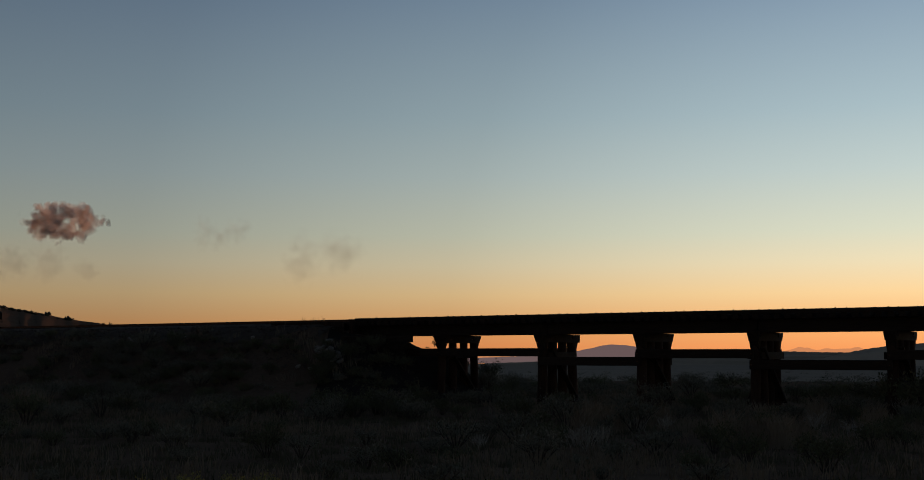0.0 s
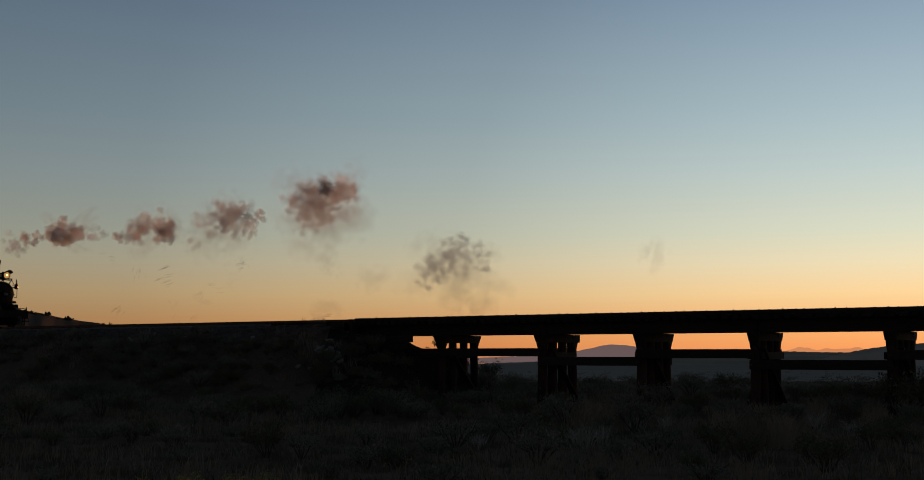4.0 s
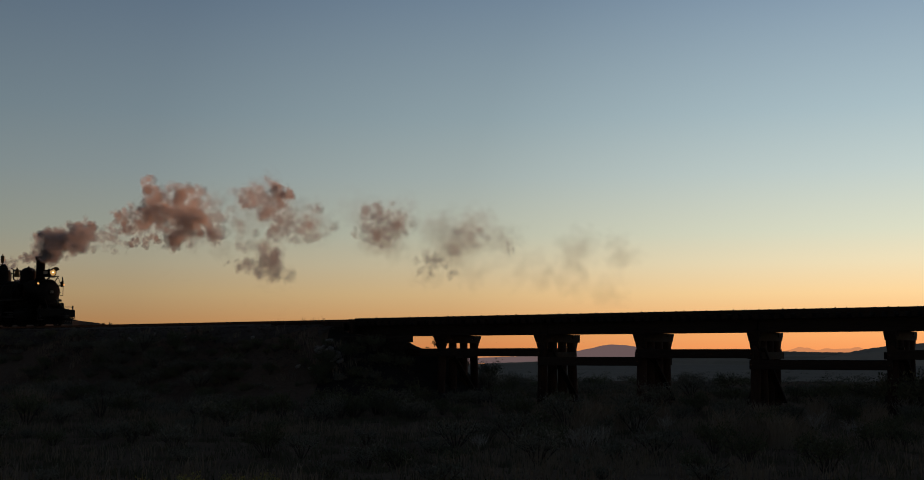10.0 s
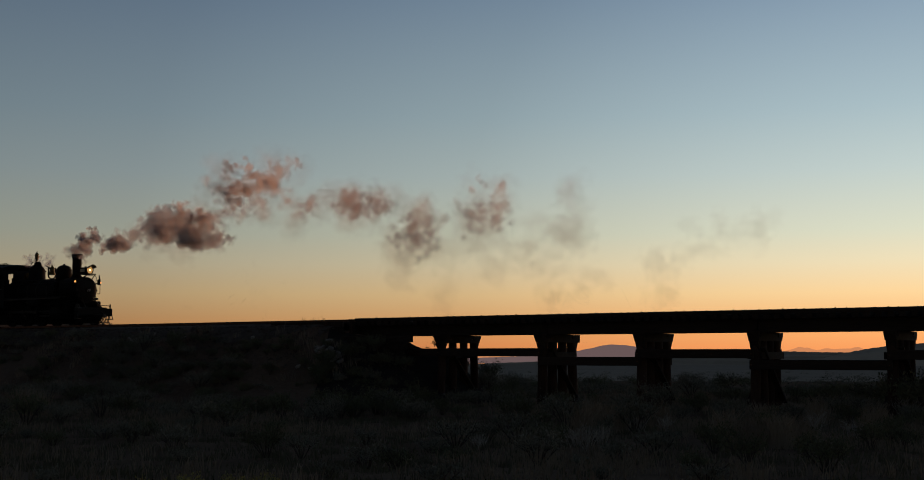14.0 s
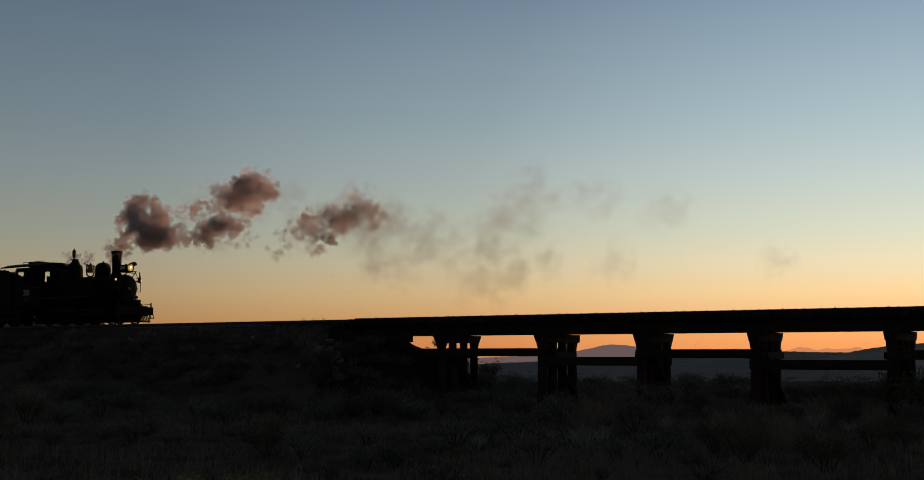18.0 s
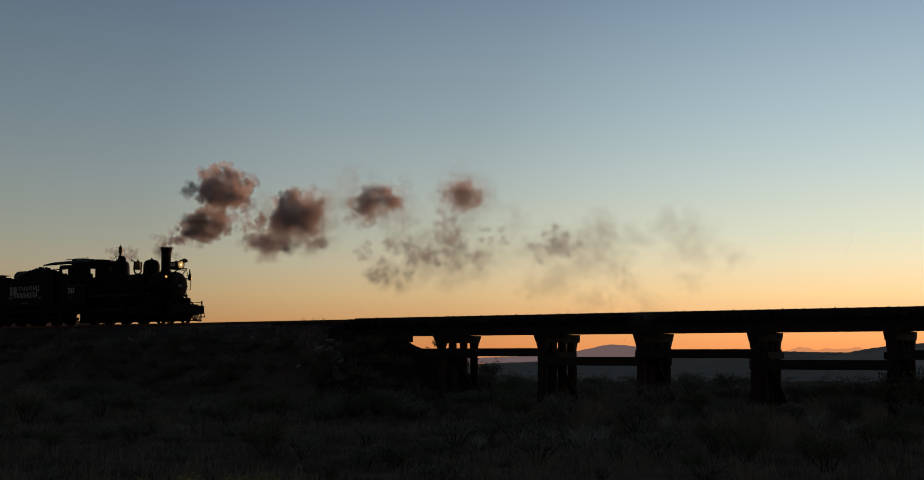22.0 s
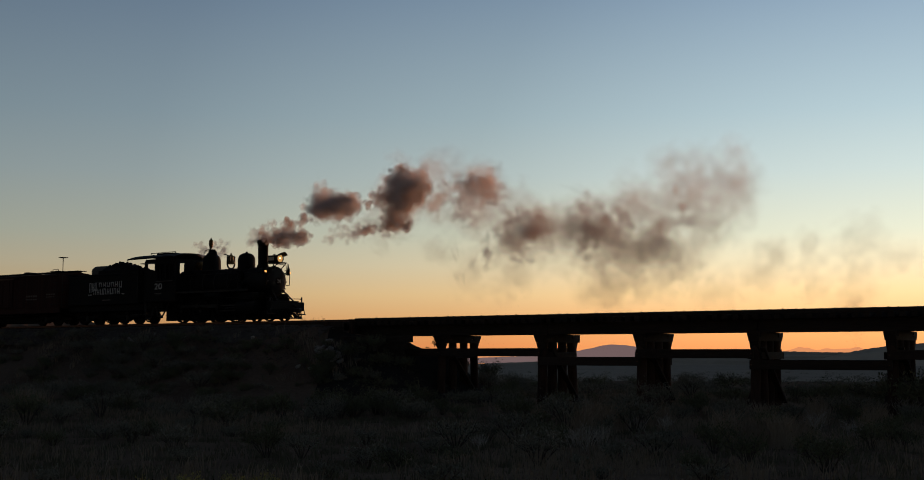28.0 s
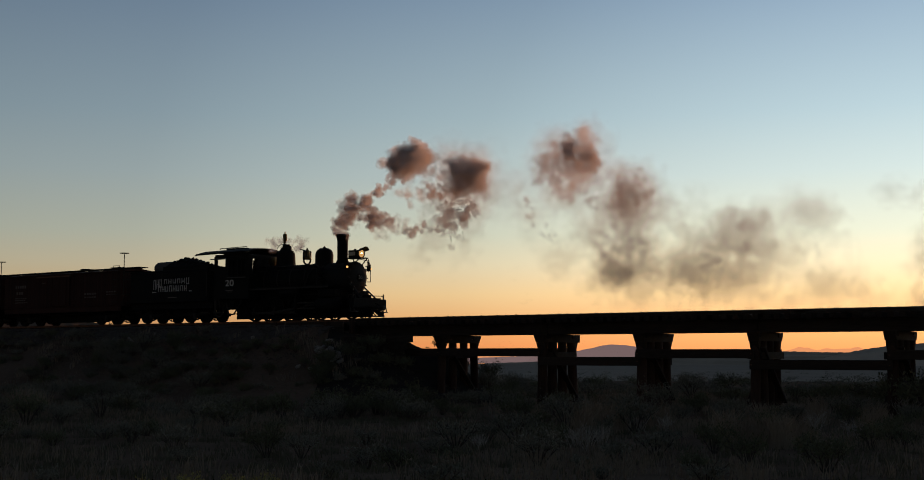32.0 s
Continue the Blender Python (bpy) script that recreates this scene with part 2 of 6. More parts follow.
ACROSS = Matrix.Rotation(radians(-90), 4, "X")   # turns a lathe's axis to +y


def letters(text, size, mat, parent, m, label=""):
    c = bpy.data.curves.new("figures", "FONT")
    c.body, c.size, c.align_x, c.align_y, c.extrude = text, size, "CENTER", "CENTER", 0.002
    ob = bpy.data.objects.new("figures", c)
    scene.collection.objects.link(ob)
    me = bpy.data.meshes.new_from_object(ob.evaluated_get(bpy.context.evaluated_depsgraph_get()))
    bpy.data.objects.remove(ob)
    me.materials.clear()
    me.materials.append(M[mat])
    return part("number", me, mat, parent, label, at=m)


# the railway's own axes: u along the line of travel, v to its far side, z up
TURN, OFF = 35.046, 47.572
LINE = pose(0, OFF, 0, 0, 0, -TURN)
RAIL, GUARD, BED = 3.320, 3.336, 2.612


def line_uv(x, y):
    p = LINE.inverted() @ Vector((x, y, 0))
    return p.x, p.y


def smooth_step(a, b, x):
    t = min(1.0, max(0.0, (x - a) / (b - a)))
    return t * t * (3 - 2 * t)


def ground_z(x, y):
    u, v = line_uv(x, y)
    far = math.hypot(x, y)
    z = 0.0
    # the approach bank, ending in a slope under the first span
    top = 3.02 - 0.72 * smooth_step(-6.2, -2.6, u) - 0.50 * smooth_step(-2.8, -1.5, u) - 1.80 * smooth_step(-1.5, 0.3, u)
    if top > 0:
        side = max(0.0, 1 - max(0.0, abs(v) - 2.1) / (1.75 * max(top, 0.4)))
        z = max(z, top * (side * side * (3 - 2 * side) * 0.35 + side * 0.65))
    # the near ground swells a little to the camera; a rise on the right
    z += 0.22 * (1 - smooth_step(8, 30, y)) + 0.75 * smooth_step(17.5, 27, u) * (1 - smooth_step(3, 14, abs(v + 2)))
    z += 0.35 * smooth_step(-9, -30, x) * (1 - smooth_step(25, 45, y))
    if far < 140:
        k = 1 - smooth_step(80, 140, far)
        flat = 1 - smooth_step(0.2, 0.9, top / 3.02) * (1 - smooth_step(2.0, 3.2, abs(v)))
        z += k * flat * (0.16 * noise.noise((x * 0.16, y * 0.16, 3)) + 0.06 * noise.noise((x * 0.7, y * 0.7, 9)))
    z -= 0.0083 * max(0.0, far - 75)
    return z

# ---- the land ----
def spread(limit, step, growth):
    out, x = [0.0], 0.0
    while x < limit:
        x += step
        out.append(x)
        if x > 34:
            step *= growth
    return out


def make_ground():
    right = spread(4600, 0.6, 1.22)
    xs = [-x for x in right[:0:-1]] + right
    ys = [-60, -20, -6, 0] + [y for y in spread(4600, 0.6, 1.2)[3:]]
    ys = [-4600, -1200, -300] + ys
    verts = [(x, y, ground_z(x, y)) for y in ys for x in xs]
    w = len(xs)
    faces = [(j * w + i, j * w + i + 1, (j + 1) * w + i + 1, (j + 1) * w + i) for j in range(len(ys) - 1) for i in range(w - 1)]
    me = bpy.data.meshes.new("ground")
    me.from_pydata(verts, [], faces)
    for p in me.polygons:
        p.use_smooth = True
    me.materials.append(M["earth"])
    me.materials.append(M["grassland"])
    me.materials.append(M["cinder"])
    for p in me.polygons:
        # past some 92 m the ground takes the haze-paled grassland
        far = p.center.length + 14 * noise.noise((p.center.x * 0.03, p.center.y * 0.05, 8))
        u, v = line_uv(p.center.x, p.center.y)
        # index 2 paints the shade about the abutment into the ground
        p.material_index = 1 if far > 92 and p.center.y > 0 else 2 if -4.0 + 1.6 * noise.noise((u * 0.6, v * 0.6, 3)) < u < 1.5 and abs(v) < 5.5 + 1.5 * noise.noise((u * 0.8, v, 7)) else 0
    return tagged(new("ground", me), "dry sandy desert ground with sparse scrub", "ground", kind="structure")


make_ground()


def skyline(name, label, dist, ridge, foot, mat, depth):
    """A far range: a crest of (tangent of bearing, tangent of height) pairs, refined with small noise, that slopes towards the viewer."""
    bm = bmesh.new()
    pts = []
    for (a, h), (b, k) in zip(ridge, ridge[1:]):
        n = max(2, int(abs(b - a) / 0.002))
        for i in range(n):
            t = i / n
            t2 = t * t * (3 - 2 * t) * 0.5 + t * 0.5
            pts.append((a + (b - a) * t, h + (k - h) * t2))
    pts.append(ridge[-1])
    rows = []
    for j in range(5):
        s = j / 4
        d = dist - depth * s
        row = []
        for a, h in pts:
            hh = h * (1 - s) + foot * s
            bump = (0.00035 * noise.noise((a * 260, dist, 1)) + 0.00018 * noise.noise((a * 900, dist, 5))) * (1 - s)
            fold = 0.04 * depth * noise.noise((a * 120, s * 3, dist)) * (s * (1 - s) * 4)
            row.append(bm.verts.new((a * d, d + fold, EYE[2] + (hh + bump) * d)))
        rows.append(row)
    for a, b in zip(rows, rows[1:]):
        for i in range(len(a) - 1):
            bm.faces.new((a[i], a[i + 1], b[i + 1], b[i]))
    return solid(name, bm, mat, label, "mountain" if "mountain" in name else "hill", kind="structure", smooth=True)


# far ranges glow: dusk light and haze put into their emission colour
M["mesa"] = glowing("violet_haze_glow", lin(102, 84, 84), 1.0)
M["range"] = glowing("rosy_haze_glow", lin(202, 132, 88), 1.0)
# paler base colour stands in for the haze over the far land
M["plain"] = material("plain_painted_haze", (0.50, 0.43, 0.35), 0.95, other=(0.26, 0.23, 0.19), scale=0.008, fine=0.1, bump=0.3, gloss=0.0)


def tan_x(px):
    return (px - 784) / 2042.4


def tan_y(py):
    return (599.8 - py) / 2042.4


def crest(*pairs):
    return [(tan_x(x), tan_y(y)) for x, y in pairs]


skyline("mountain_range", "glowing backdrop of a faint rosy mountain range on the far horizon", 4300,
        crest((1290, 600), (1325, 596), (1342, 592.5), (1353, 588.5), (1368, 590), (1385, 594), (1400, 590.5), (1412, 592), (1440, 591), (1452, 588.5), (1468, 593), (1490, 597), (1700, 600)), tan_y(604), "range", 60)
skyline("mountain_small", "glowing backdrop of a faint rosy mountain on the far horizon", 4350,
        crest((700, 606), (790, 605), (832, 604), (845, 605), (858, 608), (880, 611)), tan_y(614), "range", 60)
skyline("mountain_mesa", "glowing backdrop of a violet flat-topped mountain at dusk", 3900,
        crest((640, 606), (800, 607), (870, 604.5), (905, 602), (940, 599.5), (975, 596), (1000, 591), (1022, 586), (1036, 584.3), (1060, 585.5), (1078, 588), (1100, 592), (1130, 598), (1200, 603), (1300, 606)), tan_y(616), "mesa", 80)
skyline("hill_plain", "dark rise of the sagebrush plain, haze put into its colour", 2600,
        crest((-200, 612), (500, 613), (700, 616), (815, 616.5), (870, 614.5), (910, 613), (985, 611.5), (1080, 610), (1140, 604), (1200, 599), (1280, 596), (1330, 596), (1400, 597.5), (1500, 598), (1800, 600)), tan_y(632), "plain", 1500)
# crest past 1570 is unseen, added to keep red sun off the ground
skyline("hill_right", "dark bare hill beyond the plain, haze put into its colour", 1500,
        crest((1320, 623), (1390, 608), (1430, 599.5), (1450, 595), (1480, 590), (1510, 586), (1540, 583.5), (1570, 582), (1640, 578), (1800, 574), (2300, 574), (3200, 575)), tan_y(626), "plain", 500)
skyline("hill_left", "brown dry hillside with scattered junipers", 420,
        crest((-700, 470), (-300, 490), (-60, 508), (0, 518.5), (30, 525), (70, 531.5), (110, 540), (150, 546), (190, 551), (240, 560), (300, 575)), tan_y(600), "hill", 160)


def make_junipers():
    rng = random.Random(4)
    for x, y, r in [(6, 522, 5), (20, 525, 6), (33, 527, 4), (44, 529, 4), (52, 530, 4), (62, 531.5, 4.5), (79, 534, 7), (98, 540, 3), (115, 539, 5), (121, 541, 4), (150, 547, 2.5), (176, 549, 2.5), (189, 550, 4), (-20, 516, 6), (40, 533, 3), (70, 540, 3), (15, 536, 3.5), (30, 543, 3)]:
        d, bm = 412.0, bmesh.new()
        size = r / 2042.4 * d * 1.15
        for i in range(26):
            c = Vector((rng.gauss(0, 0.42), rng.gauss(0, 0.42), abs(rng.gauss(0.35, 0.35)))) * size
            ball = bmesh.ops.create_icosphere(bm, subdivisions=1, radius=size * rng.uniform(0.18, 0.34), matrix=Matrix.Translation(c))
            for v in ball["verts"]:
                v.co += Vector((rng.uniform(-1, 1), rng.uniform(-1, 1), rng.uniform(-1, 1))) * size * 0.07
        tree = empty("juniper", pose(tan_x(x) * d, d, EYE[2] + tan_y(y + r * 0.8) * d), "small dark juniper bush on the hillside", "bush", "junipers on the hill")
        part("crown", bm, "juniper", tree)
        part("trunk", rod(bmesh.new(), (0, 0, -0.6 * size), (0, 0, 0.3 * size), 0.08 * size, 0.05 * size), "stem", tree)


make_junipers()

# ---- the trestle ----
BENTS = [-0.2, 4.35, 8.31, 12.42, 16.83, 21.2]
SPANS = [1.0, 1.0, 0.92, 0.85, 0.92, 0.92]      # how wide each bent stands, of the first
DECK_START, DECK_END = -4.62, 27.0


def on_line(u, v, z, rx=0, ry=0, rz=0):
    return LINE @ pose(u, v, z, rx, ry, rz)


def make_bent(i, u):
    rng = random.Random(40 + i)
    bent = empty("trestle_bent", on_line(u, 0, 0), "creosoted timber trestle bent of four piles under a cap", "trestle bent", "bents of the trestle")
    # most caps are cut back below to a flare; a few keep a square end on the far side
    square, k = i in (1, 5), SPANS[i]
    bm = bmesh.new()
    ends = [(-1.26 * k, BED - 0.3), (k * (1.38 if square else 1.26), BED - 0.3), (1.42 * k, BED - 0.004), (-1.45 * k, BED - 0.004)]
    p, q = ([bm.verts.new((x, y, z)) for y, z in ends] for x in (-0.18, 0.18))
    for f in (p, q[::-1], *[(p[j], q[j], q[(j + 1) % 4], p[(j + 1) % 4]) for j in range(4)]):
        bm.faces.new(f)
    bmesh.ops.bevel(bm, geom=bm.edges[:], offset=0.015, segments=1, affect="EDGES", profile=0.5)
    part("cap", bm, "timber", bent)
    # brackets that flare out from the outer posts to the ends of the cap
    for s in (-1, 1):
        bm = bmesh.new()
        prof = [(1.04, BED - 0.302), (1.27, BED - 0.302), (1.25, BED - 0.36), (1.12, BED - 0.64), (1.04, BED - 0.64)]
        a = [bm.verts.new((-0.15, s * y * k, z)) for y, z in prof]
        b = [bm.verts.new((0.15, s * y * k, z)) for y, z in prof]
        bm.faces.new(a)
        bm.faces.new(b[::-1])
        for j in range(len(a)):
            bm.faces.new((a[j], b[j], b[(j + 1) % len(a)], a[(j + 1) % len(a)]))
        part("bracket", bm, "timber", bent)
        part("splice_block", boxed(-0.21, 0.21, s * 0.80 * k, s * 1.12 * k, BED - 0.17, BED - 0.006, bevel=0.015), "timber", bent)
    for v0, v1 in ((-1.04, -1.16), (-0.36, -0.39), (0.40, 0.44), (1.10, 1.24)) if i == 0 else ((-1.02, -1.14), (-0.355, -0.39), (0.355, 0.39), (1.02, 1.14)):
        v0, v1 = v0 * k, v1 * k
        foot = Vector((rng.uniform(-0.05, 0.05), v1, -0.35))
        bm = bmesh.new()
        n, seg = 7, 12
        top = Vector((0, v0, BED - 0.28))
        rings = []
        for j in range(n + 1):
            c = foot.lerp(top, j / n)
            r = (0.165 if i in (0, 3) else 0.18) - 0.01 * j / n
            rings.append([bm.verts.new(c + Vector((math.cos(a), math.sin(a), 0)) * (r + 0.012 * noise.noise((a, j * 0.7, i + v0)))) for a in [2 * math.pi * s / seg for s in range(seg)]])
        for a, b in zip(rings, rings[1:]):
            for s in range(seg):
                bm.faces.new((a[s], a[(s + 1) % seg], b[(s + 1) % seg], b[s]))
        bm.faces.new(rings[0][::-1])
        bm.faces.new(rings[-1])
        part("post", bm, "post", bent, smooth=True)
    for side, (a, b) in ((-1, (-0.98, 0.9)), (1, (0.98, -0.9))):
        bm = bmesh.new()
        p, q = Vector((side * 0.215, a, 0.25)), Vector((side * 0.215, b, 2.1))
        m = Matrix.Translation(p) @ (q - p).to_track_quat("Z", "X").to_matrix().to_4x4()
        block(bm, -0.035, 0.035, -0.12, 0.12, 0, (q - p).length, 0.01, m)
        part("sway_brace", bm, "timber", bent)
    for side in (-1, 1):
        part("sash_brace", boxed(side * 0.18, side * 0.26, -1.0, 1.0, 1.72, 1.95, bevel=0.012), "timber", bent)
    for v in (-0.72, 0.72):
        bm = bmesh.new()
        rod(bm, (-0.2, v, BED - 0.15), (0.2, v, BED - 0.15), 0.022, seg=6)
        part("drift_bolt", bm, "rail", bent)
    return bent


for i, u in enumerate(BENTS):
    make_bent(i, u)


def make_girts():
    ends = [(-3.6, BENTS[0]), *zip(BENTS, BENTS[1:]), (BENTS[-1], DECK_END)]
    high = [1.95, 1.95, 1.63, 1.9, 1.54, 1.86, 1.5]
    for (a, b), z in zip(ends, high):
        for v in (-1.26, 1.26):
            girt = solid("girt", boxed(a - 0.06, b + 0.06, v - 0.08, v + 0.08, z - 0.15, z + 0.15, bevel=0.012), "timber",
                         "dark horizontal timber girt bolted between bents", "timber", LINE, "girts of the trestle")
            for u in (a, b):
                bm = bmesh.new()
                rod(bm, (u, v - 0.1, z), (u, v + 0.1, z), 0.025, seg=6)
                part("bolt", bm, "rail", girt)


make_girts()


def make_stringers():
    for v in (-0.62, -0.40, 0.40, 0.62):
        stringer = empty("stringer", LINE, "heavy creosoted bridge stringer laid over the bents", "timber", "stringers of the trestle")
        cuts = [DECK_START, *BENTS[1::2], DECK_END] if v in (-0.62, 0.40) else [DECK_START, *BENTS[0::2], DECK_END]
        for a, b in zip(cuts, cuts[1:]):
            part("beam", boxed(a + 0.01, b - 0.01, v - 0.1, v + 0.1, BED, 3.04, bevel=0.012), "timber", stringer)


make_stringers()


def make_track():
    """Ties, rails and guard timbers: one long track over bank and bridge."""
    track = tagged(empty("track", LINE, "narrow-gauge railway track with timber guard rails on the trestle", "railway track"), kind="structure")
    for v in (-0.457, 0.457):
        bm = bmesh.new()
        prof = [(-0.055, 3.205), (0.055, 3.205), (0.055, 3.215), (0.009, 3.235), (0.009, 3.285), (0.028, 3.295), (0.028, RAIL), (-0.028, RAIL), (-0.028, 3.295), (-0.009, 3.285), (-0.009, 3.235), (-0.055, 3.215)]
        us = [-90 + 9 * i for i in range(14)]
        rows = [[bm.verts.new((u, v + y, z)) for y, z in prof] for u in us]
        for a, b in zip(rows, rows[1:]):
            for j in range(len(a)):
                bm.faces.new((a[j], a[(j + 1) % len(a)], b[(j + 1) % len(a)], b[j]))
        part("rail", bm, "rail", track)
    rng = random.Random(7)
    tie = mesh_of(boxed(-0.1, 0.1, -1.06, 1.06, -0.085, 0.085, bevel=0.012), "tie", "timber")
    u = DECK_START + 0.2
    while u < DECK_END:
        part("tie", tie, "timber", track, at=pose(u, rng.uniform(-0.03, 0.03), 3.118, 0, 0, rng.uniform(-0.6, 0.6)))
        u += 0.36
    u = DECK_START - 0.3
    while u > -62:
        part("tie", tie, "timber", track, at=pose(u, rng.uniform(-0.05, 0.05), 3.115, 0, 0, rng.uniform(-1, 1)))
        u -= 0.52
    for v in (-1.0, 1.0):
        a = DECK_START
        while a < DECK_END:
            part("guard_timber", boxed(a + 0.004, min(a + 6.1, DECK_END) - 0.004, v - 0.075, v + 0.075, 3.205, GUARD, bevel=0.008), "timber", track)
            a += 6.1
    bolt = mesh_of(turned([(0.026, 0), (0.026, 0.008), (0.014, 0.015)], 8), "bolt", "rail")
    tall = mesh_of(turned([(0.03, 0), (0.03, 0.014), (0.016, 0.026)], 8), "bolt", "rail")
    u, i = DECK_START + 0.35, 0
    while u < DECK_END:
        part("bolt", tall if i % 4 == 2 else bolt, "rail", track, at=pose(u + rng.uniform(-0.12, 0.12), -1.0 + rng.uniform(-0.02, 0.02), GUARD))
        u += 0.42
        i += 1


make_track()


def make_abutment():
    wall = empty("abutment", LINE, "stacked timber abutment at the end of the bank", "abutment")
    rng = random.Random(9)
    for j in range(5):
        z = BED - 0.004 - 0.3 * j
        part("timber", boxed(-4.25, -3.95, -1.75, 1.75, z - 0.29, z, bevel=0.02), "timber", wall)
    for j in range(4):
        z = BED - 0.02 - 0.27 * j
        part("wing_timber", boxed(-4.55, -1.05 - 0.12 * j + rng.uniform(-0.03, 0.03), -1.98, -1.78, z - 0.26, z, bevel=0.02), "timber", wall)
    part("post", boxed(-4.72, -4.56, -1.3, -1.12, 1.6, 3.3, bevel=0.015), "post", wall, "upright end post of the deck")
    part("end_board", boxed(-4.70, -4.64, -1.1, 1.1, 2.7, 3.03, bevel=0.01), "timber", wall)
    board = mesh_of(boxed(-2.0, 2.0, -0.04, 0.04, -0.1, 0.1, bevel=0.01), "board", "timber")
    curb = empty("retaining_wall", LINE, "low dark plank wall holding the ballast", "retaining wall")
    for j in range(3):
        part("board", board, "timber", curb, at=pose(-6.74 + 0.03 * j, -1.62 - 0.012 * (j % 2), 3.10 - 0.205 * j))
    for u in (-8.4, -7.0, -5.6):
        part("stake", boxed(u - 0.06, u + 0.06, -1.78, -1.675, 2.3, 3.2, bevel=0.012), "post", curb)


make_abutment()


def make_ballast():
    """Cinder shoulder on top of the bank, with loose stones."""
    bm = bmesh.new()
    rng = random.Random(3)
    us = [-90 + 0.75 * i for i in range(114)]
    prof = [(-2.9, 2.35), (-2.2, 2.9), (-1.55, 3.14), (-1.15, 3.16), (-0.7, 3.13), (0, 3.14), (0.7, 3.13), (1.15, 3.16), (1.6, 3.12), (2.9, 2.35)]
    rows = []
    for u in us:
        k = smooth_step(-4.6, -5.6, u)
        rows.append([bm.verts.new((min(u, -4.75), v, z - 0.3 * (1 - k) * (abs(v) > 1.3) + 0.035 * noise.noise((u * 1.3, v * 2, 2)))) for v, z in prof])
    for a, b in zip(rows, rows[1:]):
        for j in range(len(prof) - 1):
            bm.faces.new((a[j], a[j + 1], b[j + 1], b[j]))
    bed = solid("ballast", bm, "ballast", "dark cinder ballast on the railway bank", "ballast", LINE, kind="structure", smooth=True)
    vs, fs = [], []
    for i in range(5200):
        u, side = rng.uniform(-46, -5.0), rng.uniform(-4.8, -1.2)
        x, y, _ = LINE @ Vector((u, side, 0))
        z = max(ground_z(x, y), 3.16 - max(0.0, -1.3 - side) * 0.42 if side > -2.2 else -9)
        r = rng.uniform(0.025, 0.07)
        n0 = len(vs)
        vs += [(u + rng.uniform(-r, r), side - r, z), (u + r, side + r * 0.6, z), (u - r, side + r * 0.7, z), (u + rng.uniform(-.4, .4) * r, side, z + r * rng.uniform(0.7, 1.3))]
        fs += [(n0, n0 + 1, n0 + 3), (n0 + 1, n0 + 2, n0 + 3), (n0 + 2, n0, n0 + 3)]
    me = bpy.data.meshes.new("loose_stones")
    me.from_pydata(vs, [], fs)
    me.materials.append(M["ballast"])
    tagged(new("loose_stones", me), "loose dark stones strewn down the bank", "stones", kind="stuff").matrix_world = LINE


make_ballast()


def make_riprap():
    """Pale broken slabs tipped on the bank beside the abutment, and a few strays along it."""
    rng = random.Random(12)
    for i in range(38):
        bm = bmesh.new()
        r = rng.uniform(0.09, 0.17) * (1.2 if i < 7 else 0.7)
        bmesh.ops.create_icosphere(bm, subdivisions=1, radius=r)
        long_, tip = rng.uniform(1.1, 1.9), rng.uniform(-0.5, 0.5)
        for v in bm.verts:
            v.co = Vector((v.co.x * long_ * rng.uniform(0.85, 1.1), v.co.y * rng.uniform(0.7, 1.0), max(-0.32, min(0.32, v.co.z / r)) * r * (1 + tip * v.co.x / r)))
        if i < 31:
            u, v = rng.uniform(-4.6, -3.1), -3.3 + rng.gauss(0, 0.22) if i < 25 else -4.1 + rng.gauss(0, 0.25)
        else:
            u, v = rng.uniform(-24, -8), rng.uniform(-3.6, -2.5)
        p = LINE @ Vector((u, v, 0))
        solid("boulder", bm, "rock", "pale broken slab of rock tipped on the bank", "rock", pose(p.x, p.y, ground_z(p.x, p.y) + r * 0.25, rng.uniform(0, 55), rng.uniform(-35, 35), rng.uniform(0, 360)), "riprap rocks")


make_riprap()

# ---- the train ----
DRIVER_R, SMALL_R = 0.53, 0.36


def wheel_mesh(name, r, spokes, mat):
    """A wheel in the xz plane, axle along y: flanged tyre, spokes or plate, hub."""
    bm = bmesh.new()
    lathe(bm, [(r * 0.88, -0.06), (r, -0.06), (r, 0.045), (r * 1.045, 0.05), (r * 1.045, 0.075), (r * 0.88, 0.075), (r * 0.88, -0.06)], 32, ACROSS, cap=False)
    lathe(bm, [(r * 0.2, -0.09), (r * 0.2, 0.08)], 14, ACROSS)
    if spokes:
        for i in range(spokes):
            a = 2 * math.pi * i / spokes
            c, s = math.cos(a), math.sin(a)
            rod(bm, (c * r * 0.15, 0, s * r * 0.15), (c * r * 0.9, 0, s * r * 0.9), 0.035, 0.028, 6)
    else:
        lathe(bm, [(r * 0.15, -0.02), (r * 0.89, -0.025), (r * 0.89, 0.01), (r * 0.15, 0.03)], 24, ACROSS)
    return mesh_of(bm, name, mat, True)


def wheelset(parent, x, r, wheel, spin):
    """An axle with its two wheels; the wheels are told apart, the axle turns them."""
    axle = part("axle", rod(bmesh.new(), (0, -0.62, 0), (0, 0.62, 0), 0.06, seg=12), "steel", parent, at=pose(x, 0, r))
    part("wheel", wheel, "black", axle, at=pose(0, -0.485, 0))
    part("wheel", wheel, "black", axle, at=pose(0, 0.485, 0, 0, 0, 180))
    spin.append((axle, x, r))
    return axle


